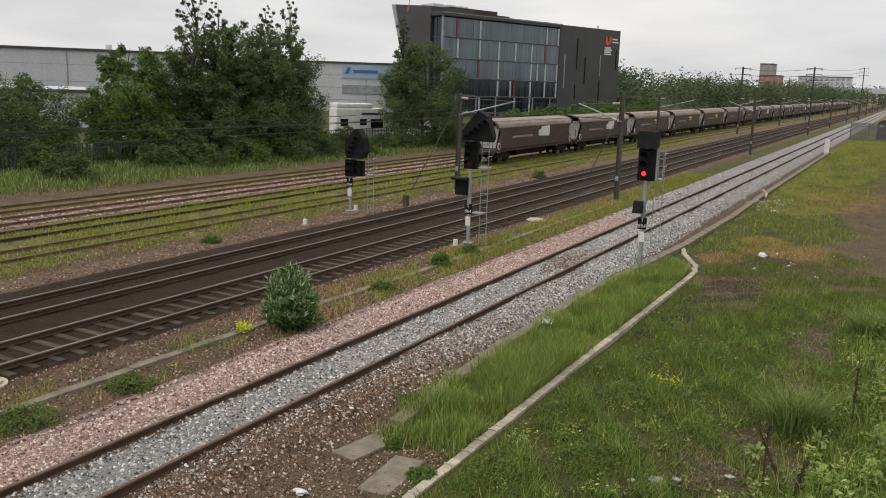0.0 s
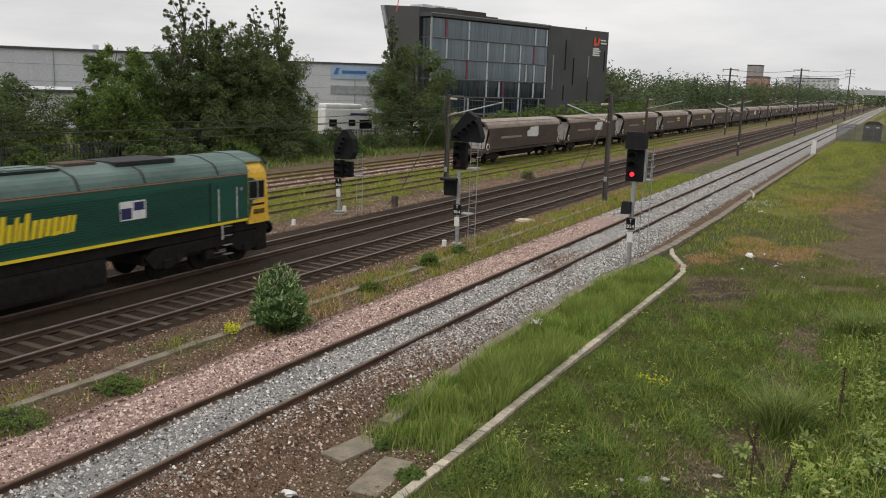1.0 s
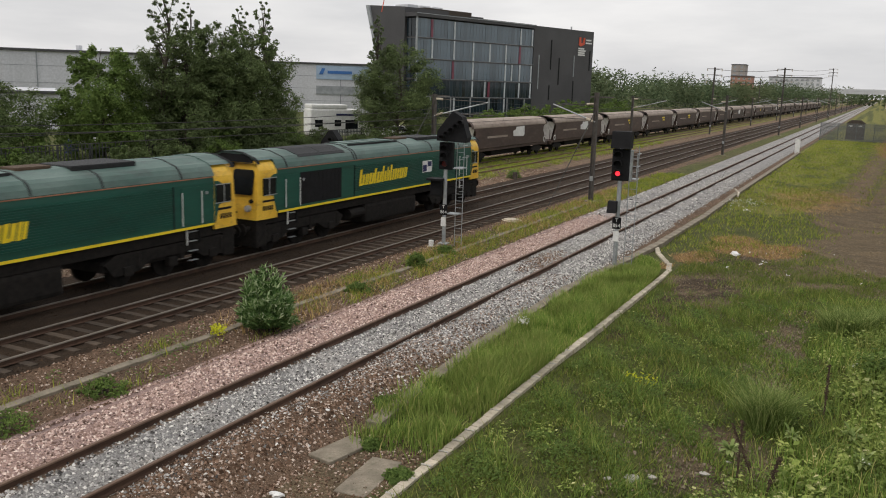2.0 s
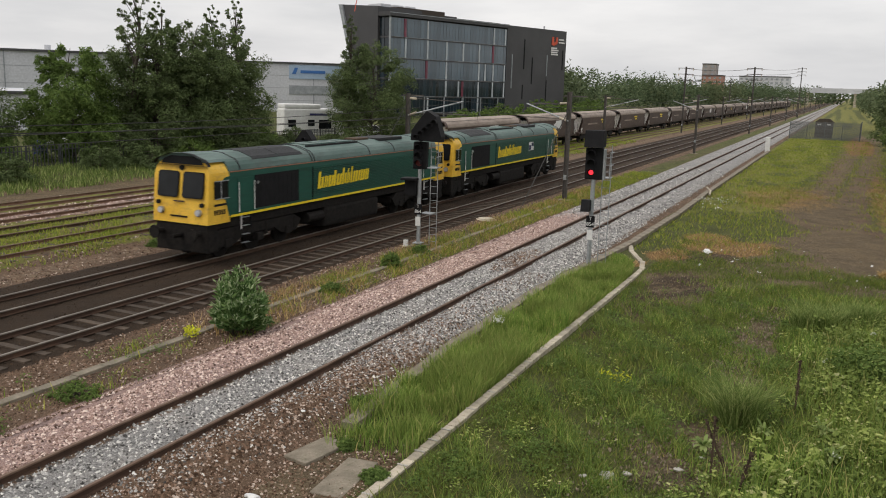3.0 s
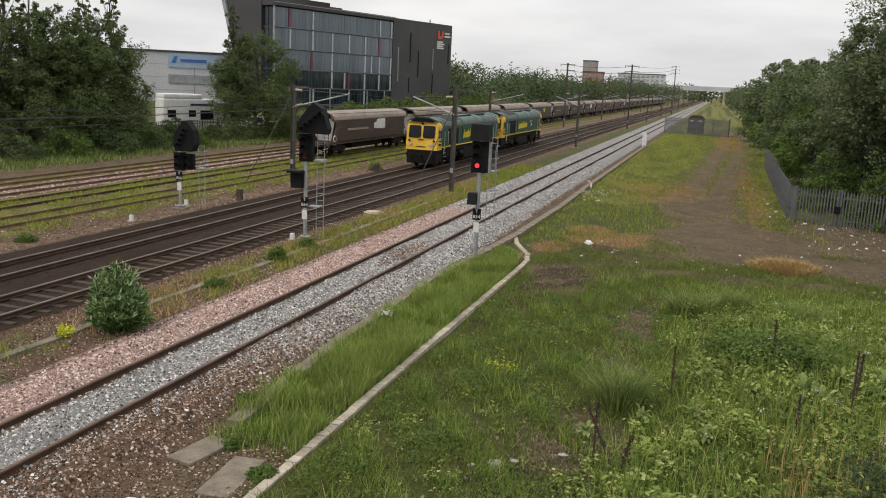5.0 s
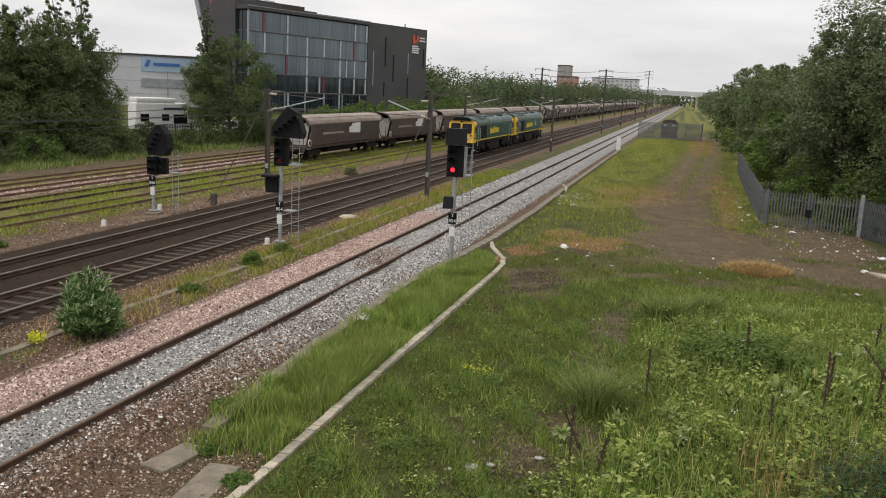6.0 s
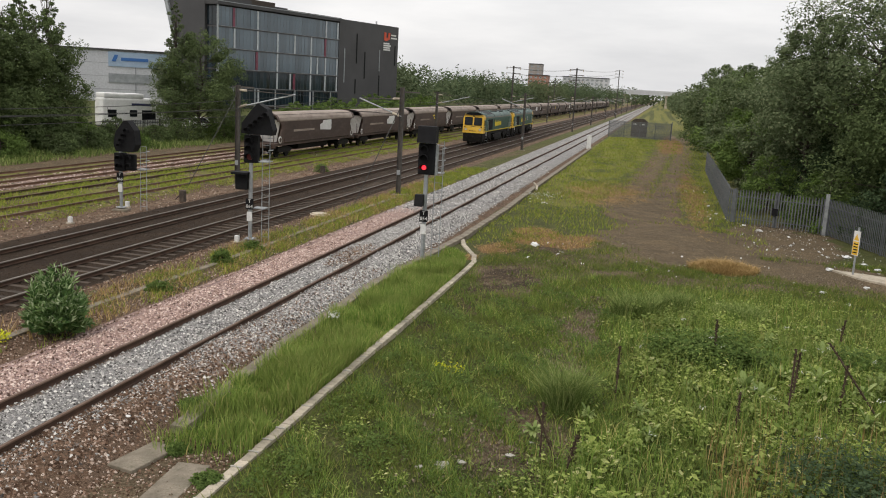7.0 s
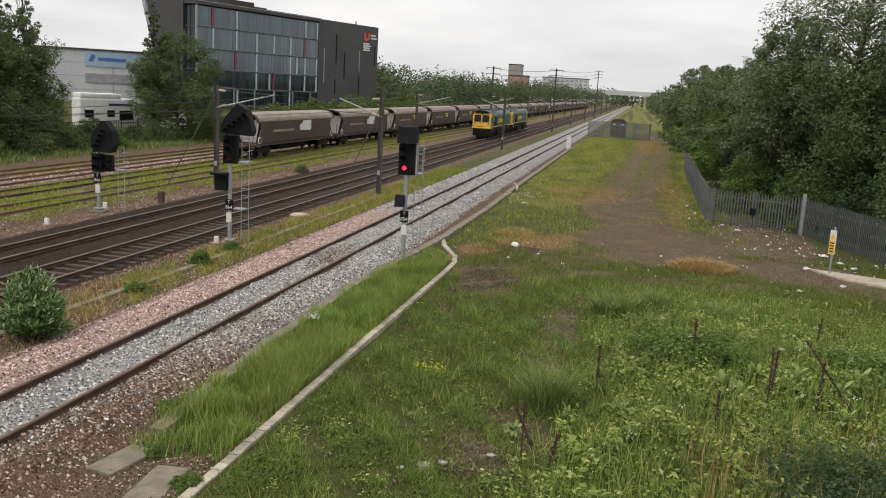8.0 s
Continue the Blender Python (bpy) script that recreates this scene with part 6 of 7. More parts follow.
R_TREES = (
    (13.4, 58.5, 18.5, 6.6, LEAF_GREY, 0.125, 4600, "tall grey-green tree overhanging the fence", "round", 0.42, 0.5),
    (9.6, 61.5, 13.0, 3.6, LEAF_GREY, 0.12, 3400, "loose grey-green tree leaning from the wood's edge", "round", 0.45, 0.5),
    (14.2, 53.5, 11.0, 5.0, LEAF_DARK, 0.115, 5600, "dark tree behind the palisade fence", "round", 0.22, 0.8),
    # dark leaf in place of grey-green, to colour in shade under the canopies
    (17.2, 47.0, 10.5, 5.0, LEAF_DARK, 0.11, 5800, "tree behind the palisade fence, leaves darkened for canopy shade", "round", 0.20, 0.8),
    (18.5, 60.5, 17.0, 6.0, LEAF_GREY, 0.13, 4200, "tall grey-green tree in the wood", "round", 0.3, 0.5),
    (9.6, 66.0, 10.4, 4.0, LEAF_GREY, 0.125, 4600, "green tree at the wood's edge", "round", 0.16, 0.8),
    (7.0, 70.5, 7.0, 2.8, LEAF, 0.12, 2600, "young green tree beside the fence", "round", 0.26, 0.8),
    (9.8, 77.0, 11.0, 4.4, LEAF_GREY, 0.14, 4200, "grey-green tree at the wood's edge", "round", 0.08, 0.8),
    (9.4, 87.0, 10.6, 4.3, LEAF_DARK, 0.15, 4000, "dark green tree at the wood's edge", "round", 0.08, 0.8),
    (9.2, 98.0, 11.6, 4.6, LEAF_GREY, 0.165, 3700, "green tree at the wood's edge", "round", 0.06, 0.8),
    (9.2, 112.0, 11.4, 4.8, LEAF, 0.18, 3400, "bright green tree at the wood's edge", "round", 0.06, 0.8),
    (8.8, 128.0, 12.4, 5.2, LEAF_GREY, 0.20, 3200, "green tree at the wood's edge", "round", 0.06, 0.8),
    (8.8, 148.0, 13.0, 5.8, LEAF_DARK, 0.22, 3000, "dark tree at the far end of the wood", "round", 0.06, 0.8),
    (15.5, 74.0, 12.0, 6.0, LEAF_DARK, 0.22, 2300, "dark tree inside the wood", "round", 0.06, 1.0),
    (15.0, 92.0, 12.0, 6.0, LEAF_DARK, 0.26, 1900, "dark tree inside the wood", "round", 0.06, 1.0),
    # the next three shrubs carry the canopy shade in their leaf colour
    (12.6, 48.8, 4.2, 2.6, LEAF_DARK_SHADE, 0.10, 2200, "shrub behind the palisade fence, leaves darkened for canopy shade", "shrub", 0.05, 1.0),
    (15.4, 42.0, 4.8, 2.8, LEAF_DARK_SHADE, 0.10, 2600, "shrub behind the palisade fence, leaves darkened for canopy shade", "shrub", 0.05, 1.0),
    (14.6, 45.5, 6.0, 3.0, LEAF_DARK, 0.11, 2600, "tall shrub behind the palisade fence, leaves darkened for canopy shade", "shrub", 0.05, 1.0),
    (9.9, 53.8, 3.6, 2.2, LEAF, 0.10, 2200, "green shrub behind the palisade gate", "shrub", 0.05, 1.0),
    (7.3, 60.0, 4.0, 2.1, LEAF, 0.10, 2200, "green shrub behind the palisade fence", "shrub", 0.05, 1.0),
    # added behind the fence, its darkest leaf giving the wood's shade
    (12.2, 60.0, 7.5, 4.0, LEAF_DARK_SHADE, 0.14, 3000, "added undergrowth tree behind the fence, leaves darkened as wood shade", "round", 0.03, 1.0),
    (20.0, 52.0, 13.0, 6.0, LEAF_DARK, 0.17, 3000, "dark tree deep in the wood", "round", 0.05, 1.0),
)
for k, (x, y, h, r, m, lf, cnt, lab, sh, low, gaps) in enumerate(R_TREES):
    tree(x, y, h, r, m, lf, cnt, 140 + k, lab, sh, low, open_crown=gaps)

# far woods on the skyline
rng = np.random.default_rng(3)
C, S = [], []
for k in range(230):
    u = rng.uniform(0, 1)
    y = 215 + 420 * u ** 1.3 + rng.uniform(-10, 10)
    x = -78 - 40 * rng.uniform(0, 1) + (y - 250) * 0.16 + 0.6 * max(0.0, 300 - y) * rng.uniform(0, 0.7)
    h = rng.uniform(10.5, 15.0) if y < 320 else rng.uniform(10, 15)
    r = rng.uniform(3.5, 6)
    m = 230
    d = rng.normal(0, 1, (m, 3))
    d /= np.linalg.norm(d, axis=1, keepdims=True)
    q = d * (rng.uniform(0.5, 1, m)[:, None]) * np.array([r, r, h * 0.5]) * (1 + 0.3 * np.sin(d[:, :1] * 6 + k) * np.sin(d[:, 2:] * 5 + k))
    C.append(q + np.array([x, y, h * 0.5]))
    S.append(rng.uniform(0.35, 0.75, m))
for k in range(60):
    y = rng.uniform(176, 640)
    x = 6.5 + 26 * rng.uniform(0, 1) ** 1.5
    h, r, m = rng.uniform(9, 12.5), rng.uniform(4, 6), 220
    d = rng.normal(0, 1, (m, 3))
    d /= np.linalg.norm(d, axis=1, keepdims=True)
    C.append(d * rng.uniform(0.5, 1, m)[:, None] * np.array([r, r, h * 0.5]) + np.array([x, y, h * 0.5]))
    S.append(rng.uniform(0.35, 0.75, m))
for k in range(90):
    x, y = rng.uniform(-330, 330), rng.uniform(760, 900)
    h, r, m = rng.uniform(10, 17), rng.uniform(8, 14), 120
    d = rng.normal(0, 1, (m, 3))
    d /= np.linalg.norm(d, axis=1, keepdims=True)
    C.append(d * rng.uniform(0.6, 1, m)[:, None] * np.array([r, r, h * 0.5]) + np.array([x, y, h * 0.5]))
    S.append(rng.uniform(1.4, 2.4, m))
C, S = np.concatenate(C), np.concatenate(S)
v, f = leaf_sprays(C, S, np.tile((0.0, -0.4, 0.1), (len(C), 1)), rng)
tagged(raw("far_woods", v, f, LEAF_WOODS), "belt of dark green woods on the skyline", "woods", kind="stuff")



def shoot_bush(x, y, h, r, shoots, seed):
    """A rounded bush of upright shoots: narrow leaves along each one and a pale spike at its tip."""
    rng = np.random.default_rng(seed)
    t = thing("bush", pose(x, y, float(ground_z(np.array(x), np.array(y))) - 0.03), "rounded dark green bush with pale leaf spikes between the tracks", "bush")
    a, q = rng.uniform(0, 6.283, shoots), np.sqrt(rng.uniform(0, 1, shoots))
    top = h * np.sqrt(np.clip(1 - (0.93 * q) ** 2.6, 0.03, 1)) * rng.uniform(0.45, 1.1, shoots) * (0.88 + 0.22 * np.sin(3 * a + 1) * np.sin(5 * q + a))
    tips = np.stack([r * q * np.cos(a), r * q * np.sin(a), top], 1)
    roots = np.stack([0.35 * r * q * np.cos(a), 0.35 * r * q * np.sin(a), 0 * a], 1)
    tv, tf = [], []
    for k in range(0, shoots, 5):
        limb(tv, tf, roots[k], tips[k], 0.012, 0.005, 4)
    raw("stem", tv, tf, BARK, t)
    for nm, lo, hi, per, ln, m, lab in (("foliage", 0.40, 1.0, 26, 0.10, LEAF_BUSH, ""), ("leaf_spike", 0.92, 1.05, 6, 0.075, LEAF_TIP, "pale young leaf spikes")):
        u = rng.uniform(lo, hi, (shoots, per))
        c = roots[:, None] + (tips - roots)[:, None] * u[..., None] + rng.normal(0, 0.012, (shoots, per, 3))
        d = (tips - roots)[:, None] / np.linalg.norm(tips - roots, axis=1)[:, None, None] * 0.75 + rng.normal(0, 0.55, (shoots, per, 3)) * np.array([1, 1, 0.6])
        d /= np.linalg.norm(d, axis=2, keepdims=True)
        s = np.cross(d, rng.normal(0, 1, d.shape))
        s /= np.linalg.norm(s, axis=2, keepdims=True)
        L = (ln * rng.uniform(0.6, 1.3, (shoots, per)))[..., None]
        v = np.stack([c, c + d * L + s * L * 0.26, c + d * L * 2.0, c + d * L - s * L * 0.26], 2).reshape(-1, 3)
        tagged(raw(nm, v, np.arange(len(v)).reshape(-1, 4), m, t), lab)


shoot_bush(-14.62, 18.5, 1.72, 0.77, 340, 300)

for k, (x, y, h, r) in enumerate(((-15.35, 28.6, 0.85, 0.42), (-15.6, 31.6, 0.6, 0.5), (-15.1, 24.0, 0.5, 0.45), (-14.9, 10.4, 0.55, 0.75), (-14.7, 12.9, 0.5, 0.6), (-9.0, 15.6, 0.38, 0.42), (-8.2, 13.6, 0.3, 0.3), (-7.0, 12.6, 0.3, 0.3), (-24.9, 62.0, 1.0, 0.6), (-25.6, 27.0, 0.5, 0.5))):
    tree(x, y, h * 0.75, r, LEAF, 0.040, 700, 320 + k, "small green lineside weed bush", "shrub", 0.05, name="weed_bush", category="bush")


def blades(name, pts, hgt, wid, lean, material, label, rng, kind="stuff", category="grass", segs=2):
    """Blades of grass as thin bent strips rooted at pts."""
    n = len(pts)
    if n == 0:
        return None
    ang = rng.uniform(0, 2 * math.pi, n)
    d = np.stack([np.cos(ang), np.sin(ang), np.zeros(n)], 1)
    s = np.stack([-np.sin(ang + rng.normal(0, 0.8, n)), np.cos(ang), np.zeros(n)], 1)
    h, w, q = hgt[:, None], wid[:, None], (lean * hgt)[:, None]
    up = np.array([0, 0, 1.0])
    if segs == 1:
        v = np.stack([pts - s * w, pts + s * w, pts + up * h + d * q], 1).reshape(-1, 3)
        f = np.arange(3 * n).reshape(-1, 3)
    else:
        mid = pts + up * h * 0.6 + d * q * 0.35
        v = np.stack([pts - s * w, pts + s * w, mid + s * w * 0.8, mid - s * w * 0.8, pts + up * h + d * q], 1).reshape(-1, 3)
        b = np.arange(n)[:, None] * 5
        f = (b + np.array([0, 1, 2, 3])).tolist() + (b + np.array([3, 2, 4])).tolist()
    return tagged(raw(name, v, f, material), label, category, kind=kind)


def scatter(n, x0, x1, y0, y1, rng, density=None):
    x, y = rng.uniform(x0, x1, n), rng.uniform(y0, y1, n)
    if density is not None:
        k = rng.uniform(0, 1, n) < density(x, y)
        x, y = x[k], y[k]
    return np.stack([x, y, ground_z(x, y) - 0.01], 1)


rng = np.random.default_rng(11)
# tall strip between trough and kerb
pt = scatter(80000, -8.95, -6.85, 13.2, 36.0, rng, lambda x, y: np.clip(0.10 + 0.9 * wobble(x, y, 1.3, 2) + 0.55 + 0.3 * ease(x, -8.9, -7.6), 0, 1) * ease(y, 13.0, 16.0) * (1 - 0.5 * ease(y, 33, 37.5)) * ease(x, -9.0 + 0.02 * (y < 17), -8.5) * (x < np.interp(y, [32.0, 33.6, 34.6, 35.7, 37.0], [-6.88, -7.1, -7.4, -7.85, -8.4])))
blades("tall_grass", pt, rng.uniform(0.18, 0.66, len(pt)) * (0.85 + 0.5 * wobble(pt[:, 0], pt[:, 1], 1.1) + 0.35 * wobble(pt[:, 0], pt[:, 1], 3.1, 5)) * (1 - 0.6 * ease(pt[:, 1], 29, 36)), rng.uniform(0.005, 0.011, len(pt)), rng.uniform(0.1, 0.7, len(pt)), GRASS_TALL, "lush tall grass between trough and kerb", rng)
# lawn
def lawn_d(x, y):
    z = zones(x, y)
    return np.clip(z[0] * 1.05 - 0.35 * z[7] - 0.5 * z[2], 0, 1) * (x > -6.6) * np.clip(0.75 + 0.5 * wobble(x, y, 2.1, 4), 0.1, 1)
pt = scatter(350000, -6.6, 12, 10.5, 42, rng, lawn_d)
blades("short_grass", pt, rng.uniform(0.05, 0.22, len(pt)) * (1 + 0.6 * wobble(pt[:, 0], pt[:, 1], 2.1, 4)), rng.uniform(0.006, 0.013, len(pt)), rng.uniform(0.3, 1.2, len(pt)), GRASS_LAWN, "short patchy grass beside the kerb", rng, segs=1)
pt = scatter(90000, -8.3, 6, 38, 155, rng, lambda x, y: np.clip(zones(x, y)[0], 0, 1) * np.clip(0.6 + 0.6 * wobble(x, y, 0.8, 9), 0.05, 1))
blades("rough_grass", pt, rng.uniform(0.08, 0.26, len(pt)), rng.uniform(0.012, 0.028, len(pt)), rng.uniform(0.3, 1.0, len(pt)), GRASS_YELLOW, "yellowing rough grass towards the far enclosure", rng, segs=1)
pt = scatter(110000, -8.5, 6, 34, 75, rng, lambda x, y: np.clip(1.5 * zones(x, y)[2], 0, 1))
tuft = np.exp(-((pt[:, 0] - 3.2) / 1.3) ** 2 - ((pt[:, 1] - 37.7) / 1.0) ** 2)
blades("dead_grass", pt, rng.uniform(0.04, 0.15, len(pt)) * (1 + 2.6 * tuft), rng.uniform(0.006, 0.013, len(pt)), rng.uniform(0.6, 2.4, len(pt)), GRASS_DRY, "orange dead grass matted on bare earth", rng, segs=1)
cnt = 5000
a, q = rng.uniform(0, 6.283, cnt), np.sqrt(rng.uniform(0, 1, cnt))
lump = 0.55 + 0.45 * np.sin(5 * a) * np.sin(7 * q)
x, y = 3.2 + 1.45 * q * np.cos(a), 37.7 + 1.0 * q * np.sin(a)
blades("straw_tuft", np.stack([x, y, ground_z(x, y)], 1), rng.uniform(0.25, 0.62, cnt) * (1.1 - 0.6 * q) * (0.7 + 0.4 * lump), rng.uniform(0.006, 0.012, cnt), rng.uniform(0.3, 1.6, cnt), GRASS_DRY, "mound of bleached dead grass beside the dirt track", rng, kind="", category="grass tuft")
# grass and weeds between the near track and the main line
pt = scatter(60000, -16.7, -14.1, 9, 75, rng, lambda x, y: bed(x, -16.7, -14.1, 0.35) * np.clip(ease(y, 18, 30) * 0.42 + 0.55 * wobble(x, y, 1.6, 5), 0, 1))
blades("verge_grass", pt, rng.uniform(0.06, 0.30, len(pt)), rng.uniform(0.007, 0.016, len(pt)), rng.uniform(0.3, 1.1, len(pt)), GRASS_YELLOW, "thin yellow-green grass between the tracks", rng, segs=1)
pt = scatter(26000, -16.7, -14.1, 18, 60, rng, lambda x, y: bed(x, -16.7, -14.1, 0.35) * np.clip(0.25 + 0.6 * wobble(x, y, 0.9, 7), 0, 1))
blades("dead_grass", pt, rng.uniform(0.10, 0.36, len(pt)), rng.uniform(0.007, 0.014, len(pt)), rng.uniform(0.3, 1.1, len(pt)), GRASS_DRY, "dry tufts between the tracks", rng, segs=1)
# sidings
pt = scatter(170000, -33.2, -26.2, 14, 120, rng, lambda x, y: np.clip(0.30 + 0.75 * wobble(x, y, 0.7, 3) + 0.35 * (np.abs(x - SIDINGS[0]) < 0.7) + 0.35 * (np.abs(x - SIDINGS[1]) < 0.7), 0.02, 1))
blades("siding_grass", pt, rng.uniform(0.05, 0.20, len(pt)), rng.uniform(0.012, 0.028, len(pt)), rng.uniform(0.3, 1.1, len(pt)), GRASS_YELLOW, "yellow-green grass growing through the sidings", rng, segs=1)
pt = scatter(60000, -50, -42.8, 28, 120, rng, lambda x, y: np.clip(0.5 + 0.6 * wobble(x, y, 0.6, 8), 0.1, 1))
blades("bank_grass", pt, rng.uniform(0.15, 0.55, len(pt)), rng.uniform(0.02, 0.04, len(pt)), rng.uniform(0.2, 0.8, len(pt)), GRASS_BLUE, "long grass on the bank below the shrubs", rng, segs=1)


def weeds(name, pts, spread_r, height, per, leaf, material, label, rng):
    """Clumps of broad leaves held at different heights."""
    n = len(pts)
    base_p = np.repeat(pts, per, 0)
    hh = np.repeat(height, per) * rng.uniform(0.25, 1.0, n * per)
    ang = rng.uniform(0, 2 * math.pi, n * per)
    rr = spread_r * np.sqrt(rng.uniform(0, 1, n * per))
    c = base_p + np.stack([rr * np.cos(ang), rr * np.sin(ang), hh], 1)
    d = np.stack([np.cos(ang), np.sin(ang), rng.uniform(-0.5, 0.6, n * per)], 1)
    d /= np.linalg.norm(d, axis=1, keepdims=True)
    s = np.stack([-np.sin(ang), np.cos(ang), rng.normal(0, 0.3, n * per)], 1)
    L = (leaf * rng.uniform(0.5, 1.3, n * per))[:, None]
    dn = np.array([0, 0, -1.0])
    v = np.stack([c - d * L * 0.5, c + s * L * 0.34, c + d * L * 0.7 + dn * L * 0.18, c - s * L * 0.34], 1).reshape(-1, 3)
    return tagged(raw(name, v, np.arange(4 * n * per).reshape(-1, 4), material), label, "weeds", kind="stuff")


def weed_d(x, y):
    edge_x = np.interp(y, [14, 17, 20, 25, 33], [-2.2, -1.4, -0.4, -0.8, 0.6])
    return ease(x, edge_x - 0.6, edge_x + 1.8) * (1 - ease(y, 28.0, 34.0)) * np.clip(0.5 + 0.7 * wobble(x, y, 1.0, 6), 0.08, 1) * (1 - 0.85 * ease(x, 3.0, 4.0) * (1 - ease(y, 14.0, 16.0)))
pt = scatter(7200, -2.5, 11.5, 12.5, 33.5, rng, weed_d)
weeds("nettle_patch", pt, 0.19, rng.uniform(0.15, 0.62, len(pt)) * (1.05 - 0.5 * ease(pt[:, 1], 23, 32)) * (0.95 + 0.7 * wobble(pt[:, 0], pt[:, 1], 1.5, 9)), 18, 0.078, WEED, "dense green nettles and broadleaf weeds", rng)
pt = scatter(2200, -1.0, 10.5, 13, 27, rng, lambda x, y: weed_d(x, y) * np.clip(wobble(x, y, 1.7, 1) + 0.35, 0, 1))
weeds("dock_patch", pt, 0.24, rng.uniform(0.2, 0.55, len(pt)), 20, 0.13, WEED, "large-leaved docks among the nettles", rng)
pt = scatter(46000, -1.5, 12, 13, 34, rng, lambda x, y: weed_d(x, y) * 0.9)
blades("weed_grass", pt, rng.uniform(0.25, 0.75, len(pt)) * (1.05 - 0.4 * ease(pt[:, 1], 23, 32)), rng.uniform(0.005, 0.011, len(pt)), rng.uniform(0.1, 0.6, len(pt)), GRASS_TALL, "tall grass standing among the weeds", rng)
pt = scatter(2600, -6.4, 0.5, 11.5, 27, rng, lambda x, y: np.clip(wobble(x, y, 1.2, 3) + 0.25, 0, 1) * (zones(x, y)[1] < 0.5))
weeds("lawn_weeds", pt, 0.13, rng.uniform(0.06, 0.2, len(pt)), 9, 0.06, WEED, "low broadleaf weeds in the grass", rng)
# darker clover and coarse clumps that roughen the lawn
pt = scatter(13000, -6.4, 3.0, 11.5, 31, rng, lambda x, y: np.clip(1.6 * wobble(x, y, 1.9, 7) + 0.35 - 0.2 * ease(y, 24, 31), 0, 1) * np.clip(zones(x, y)[0] + 0.1, 0, 1))
weeds("clover_patch", pt, 0.14, rng.uniform(0.08, 0.26, len(pt)), 12, 0.05, LEAF, "dark green clover and low weeds in the grass", rng)
pt = scatter(80000, -6.4, 6.0, 11.5, 33, rng, lambda x, y: np.clip(2.2 * wobble(x, y, 2.2, 15) - 0.05, 0, 1) * np.clip(zones(x, y)[0], 0, 1))
blades("coarse_grass", pt, rng.uniform(0.14, 0.42, len(pt)), rng.uniform(0.006, 0.012, len(pt)), rng.uniform(0.2, 1.0, len(pt)), GRASS_TALL, "coarse brighter grass clumps in the lawn", rng, segs=1)
pt = scatter(900, -16.6, -14.2, 9.5, 40, rng, lambda x, y: np.clip(wobble(x, y, 0.8, 2.2) * 1.3, 0, 1))
weeds("verge_weeds", pt, 0.18, rng.uniform(0.1, 0.3, len(pt)), 10, 0.06, LEAF, "small weeds between the tracks", rng)
# a dark bank of broad nettles behind the paler plants
pt = scatter(2600, 0.0, 8.5, 21.2, 25.5, rng, lambda x, y: np.clip(1.25 - ((x - 1.9) / 1.7) ** 2 - ((y - 23.0) / 1.2) ** 2, 0, 1) + 0.8 * np.clip(1.2 - ((x - 6.6) / 1.6) ** 2 - ((y - 23.8) / 0.9) ** 2, 0, 1))
weeds("dark_nettles", pt, 0.16, rng.uniform(0.3, 0.8, len(pt)), 22, 0.095, LEAF, "dark green bank of tall nettles", rng)


def rosette(x, y, size, leaves, seed):
    """A plant of long broad leaves that rise from the ground and arch outward."""
    rng = np.random.default_rng(seed)
    v, f = [], []
    for k in range(leaves):
        a = k * 2.4 + rng.uniform(-0.3, 0.3)
        ln = size * rng.uniform(0.65, 1.1)
        rise = rng.uniform(0.35, 1.25) if k < leaves * 0.7 else rng.uniform(1.2, 2.2)
        d, sd = np.array([math.cos(a), math.sin(a), 0]), np.array([-math.sin(a), math.cos(a), 0])
        o = len(v)
        for u, w in ((0.0, 0.05), (0.3, 0.16), (0.6, 0.20), (0.85, 0.12), (1.0, 0.0)):
            c = d * ln * u * (1 - 0.1 * rise) + np.array([0, 0, ln * (rise * u - 0.75 * u * u) * 0.8 + 0.08])
            if w:
                v += [c - sd * ln * w + (0, 0, 0.05 * ln), c, c + sd * ln * w + (0, 0, 0.05 * ln)]
            else:
                v.append(c)
        for i in range(3):
            b = o + 3 * i
            f += [[b, b + 1, b + 4, b + 3], [b + 1, b + 2, b + 5, b + 4]]
        f += [[o + 9, o + 10, o + 12], [o + 10, o + 11, o + 12]]
    ob = raw("rosette_plant", v, f, LEAF_FELT)
    ob.matrix_basis = pose(x, y, float(ground_z(np.array(x), np.array(y))) + 0.12)
    return tagged(ob, "pale grey-green plant with long felted leaves", "plant", "rosette plants")


for k, (x, y, sz) in enumerate(((1.3, 20.4, 0.45), (2.55, 20.7, 0.60), (2.9, 20.3, 0.50), (3.5, 21.9, 0.62), (4.4, 22.0, 0.60), (4.2, 21.2, 0.5), (5.3, 21.4, 0.55), (5.9, 22.3, 0.65), (6.6, 21.6, 0.6), (0.2, 18.5, 0.38), (2.1, 24.6, 0.45), (3.6, 24.9, 0.4), (-1.9, 16.6, 0.4), (0.4, 17.2, 0.4), (7.4, 22.6, 0.6), (5.0, 19.4, 0.45), (3.2, 23.2, 0.5), (-0.9, 17.9, 0.35), (4.9, 24.4, 0.5))):
    rosette(x, y, 0.66 * sz, 24, 500 + k)
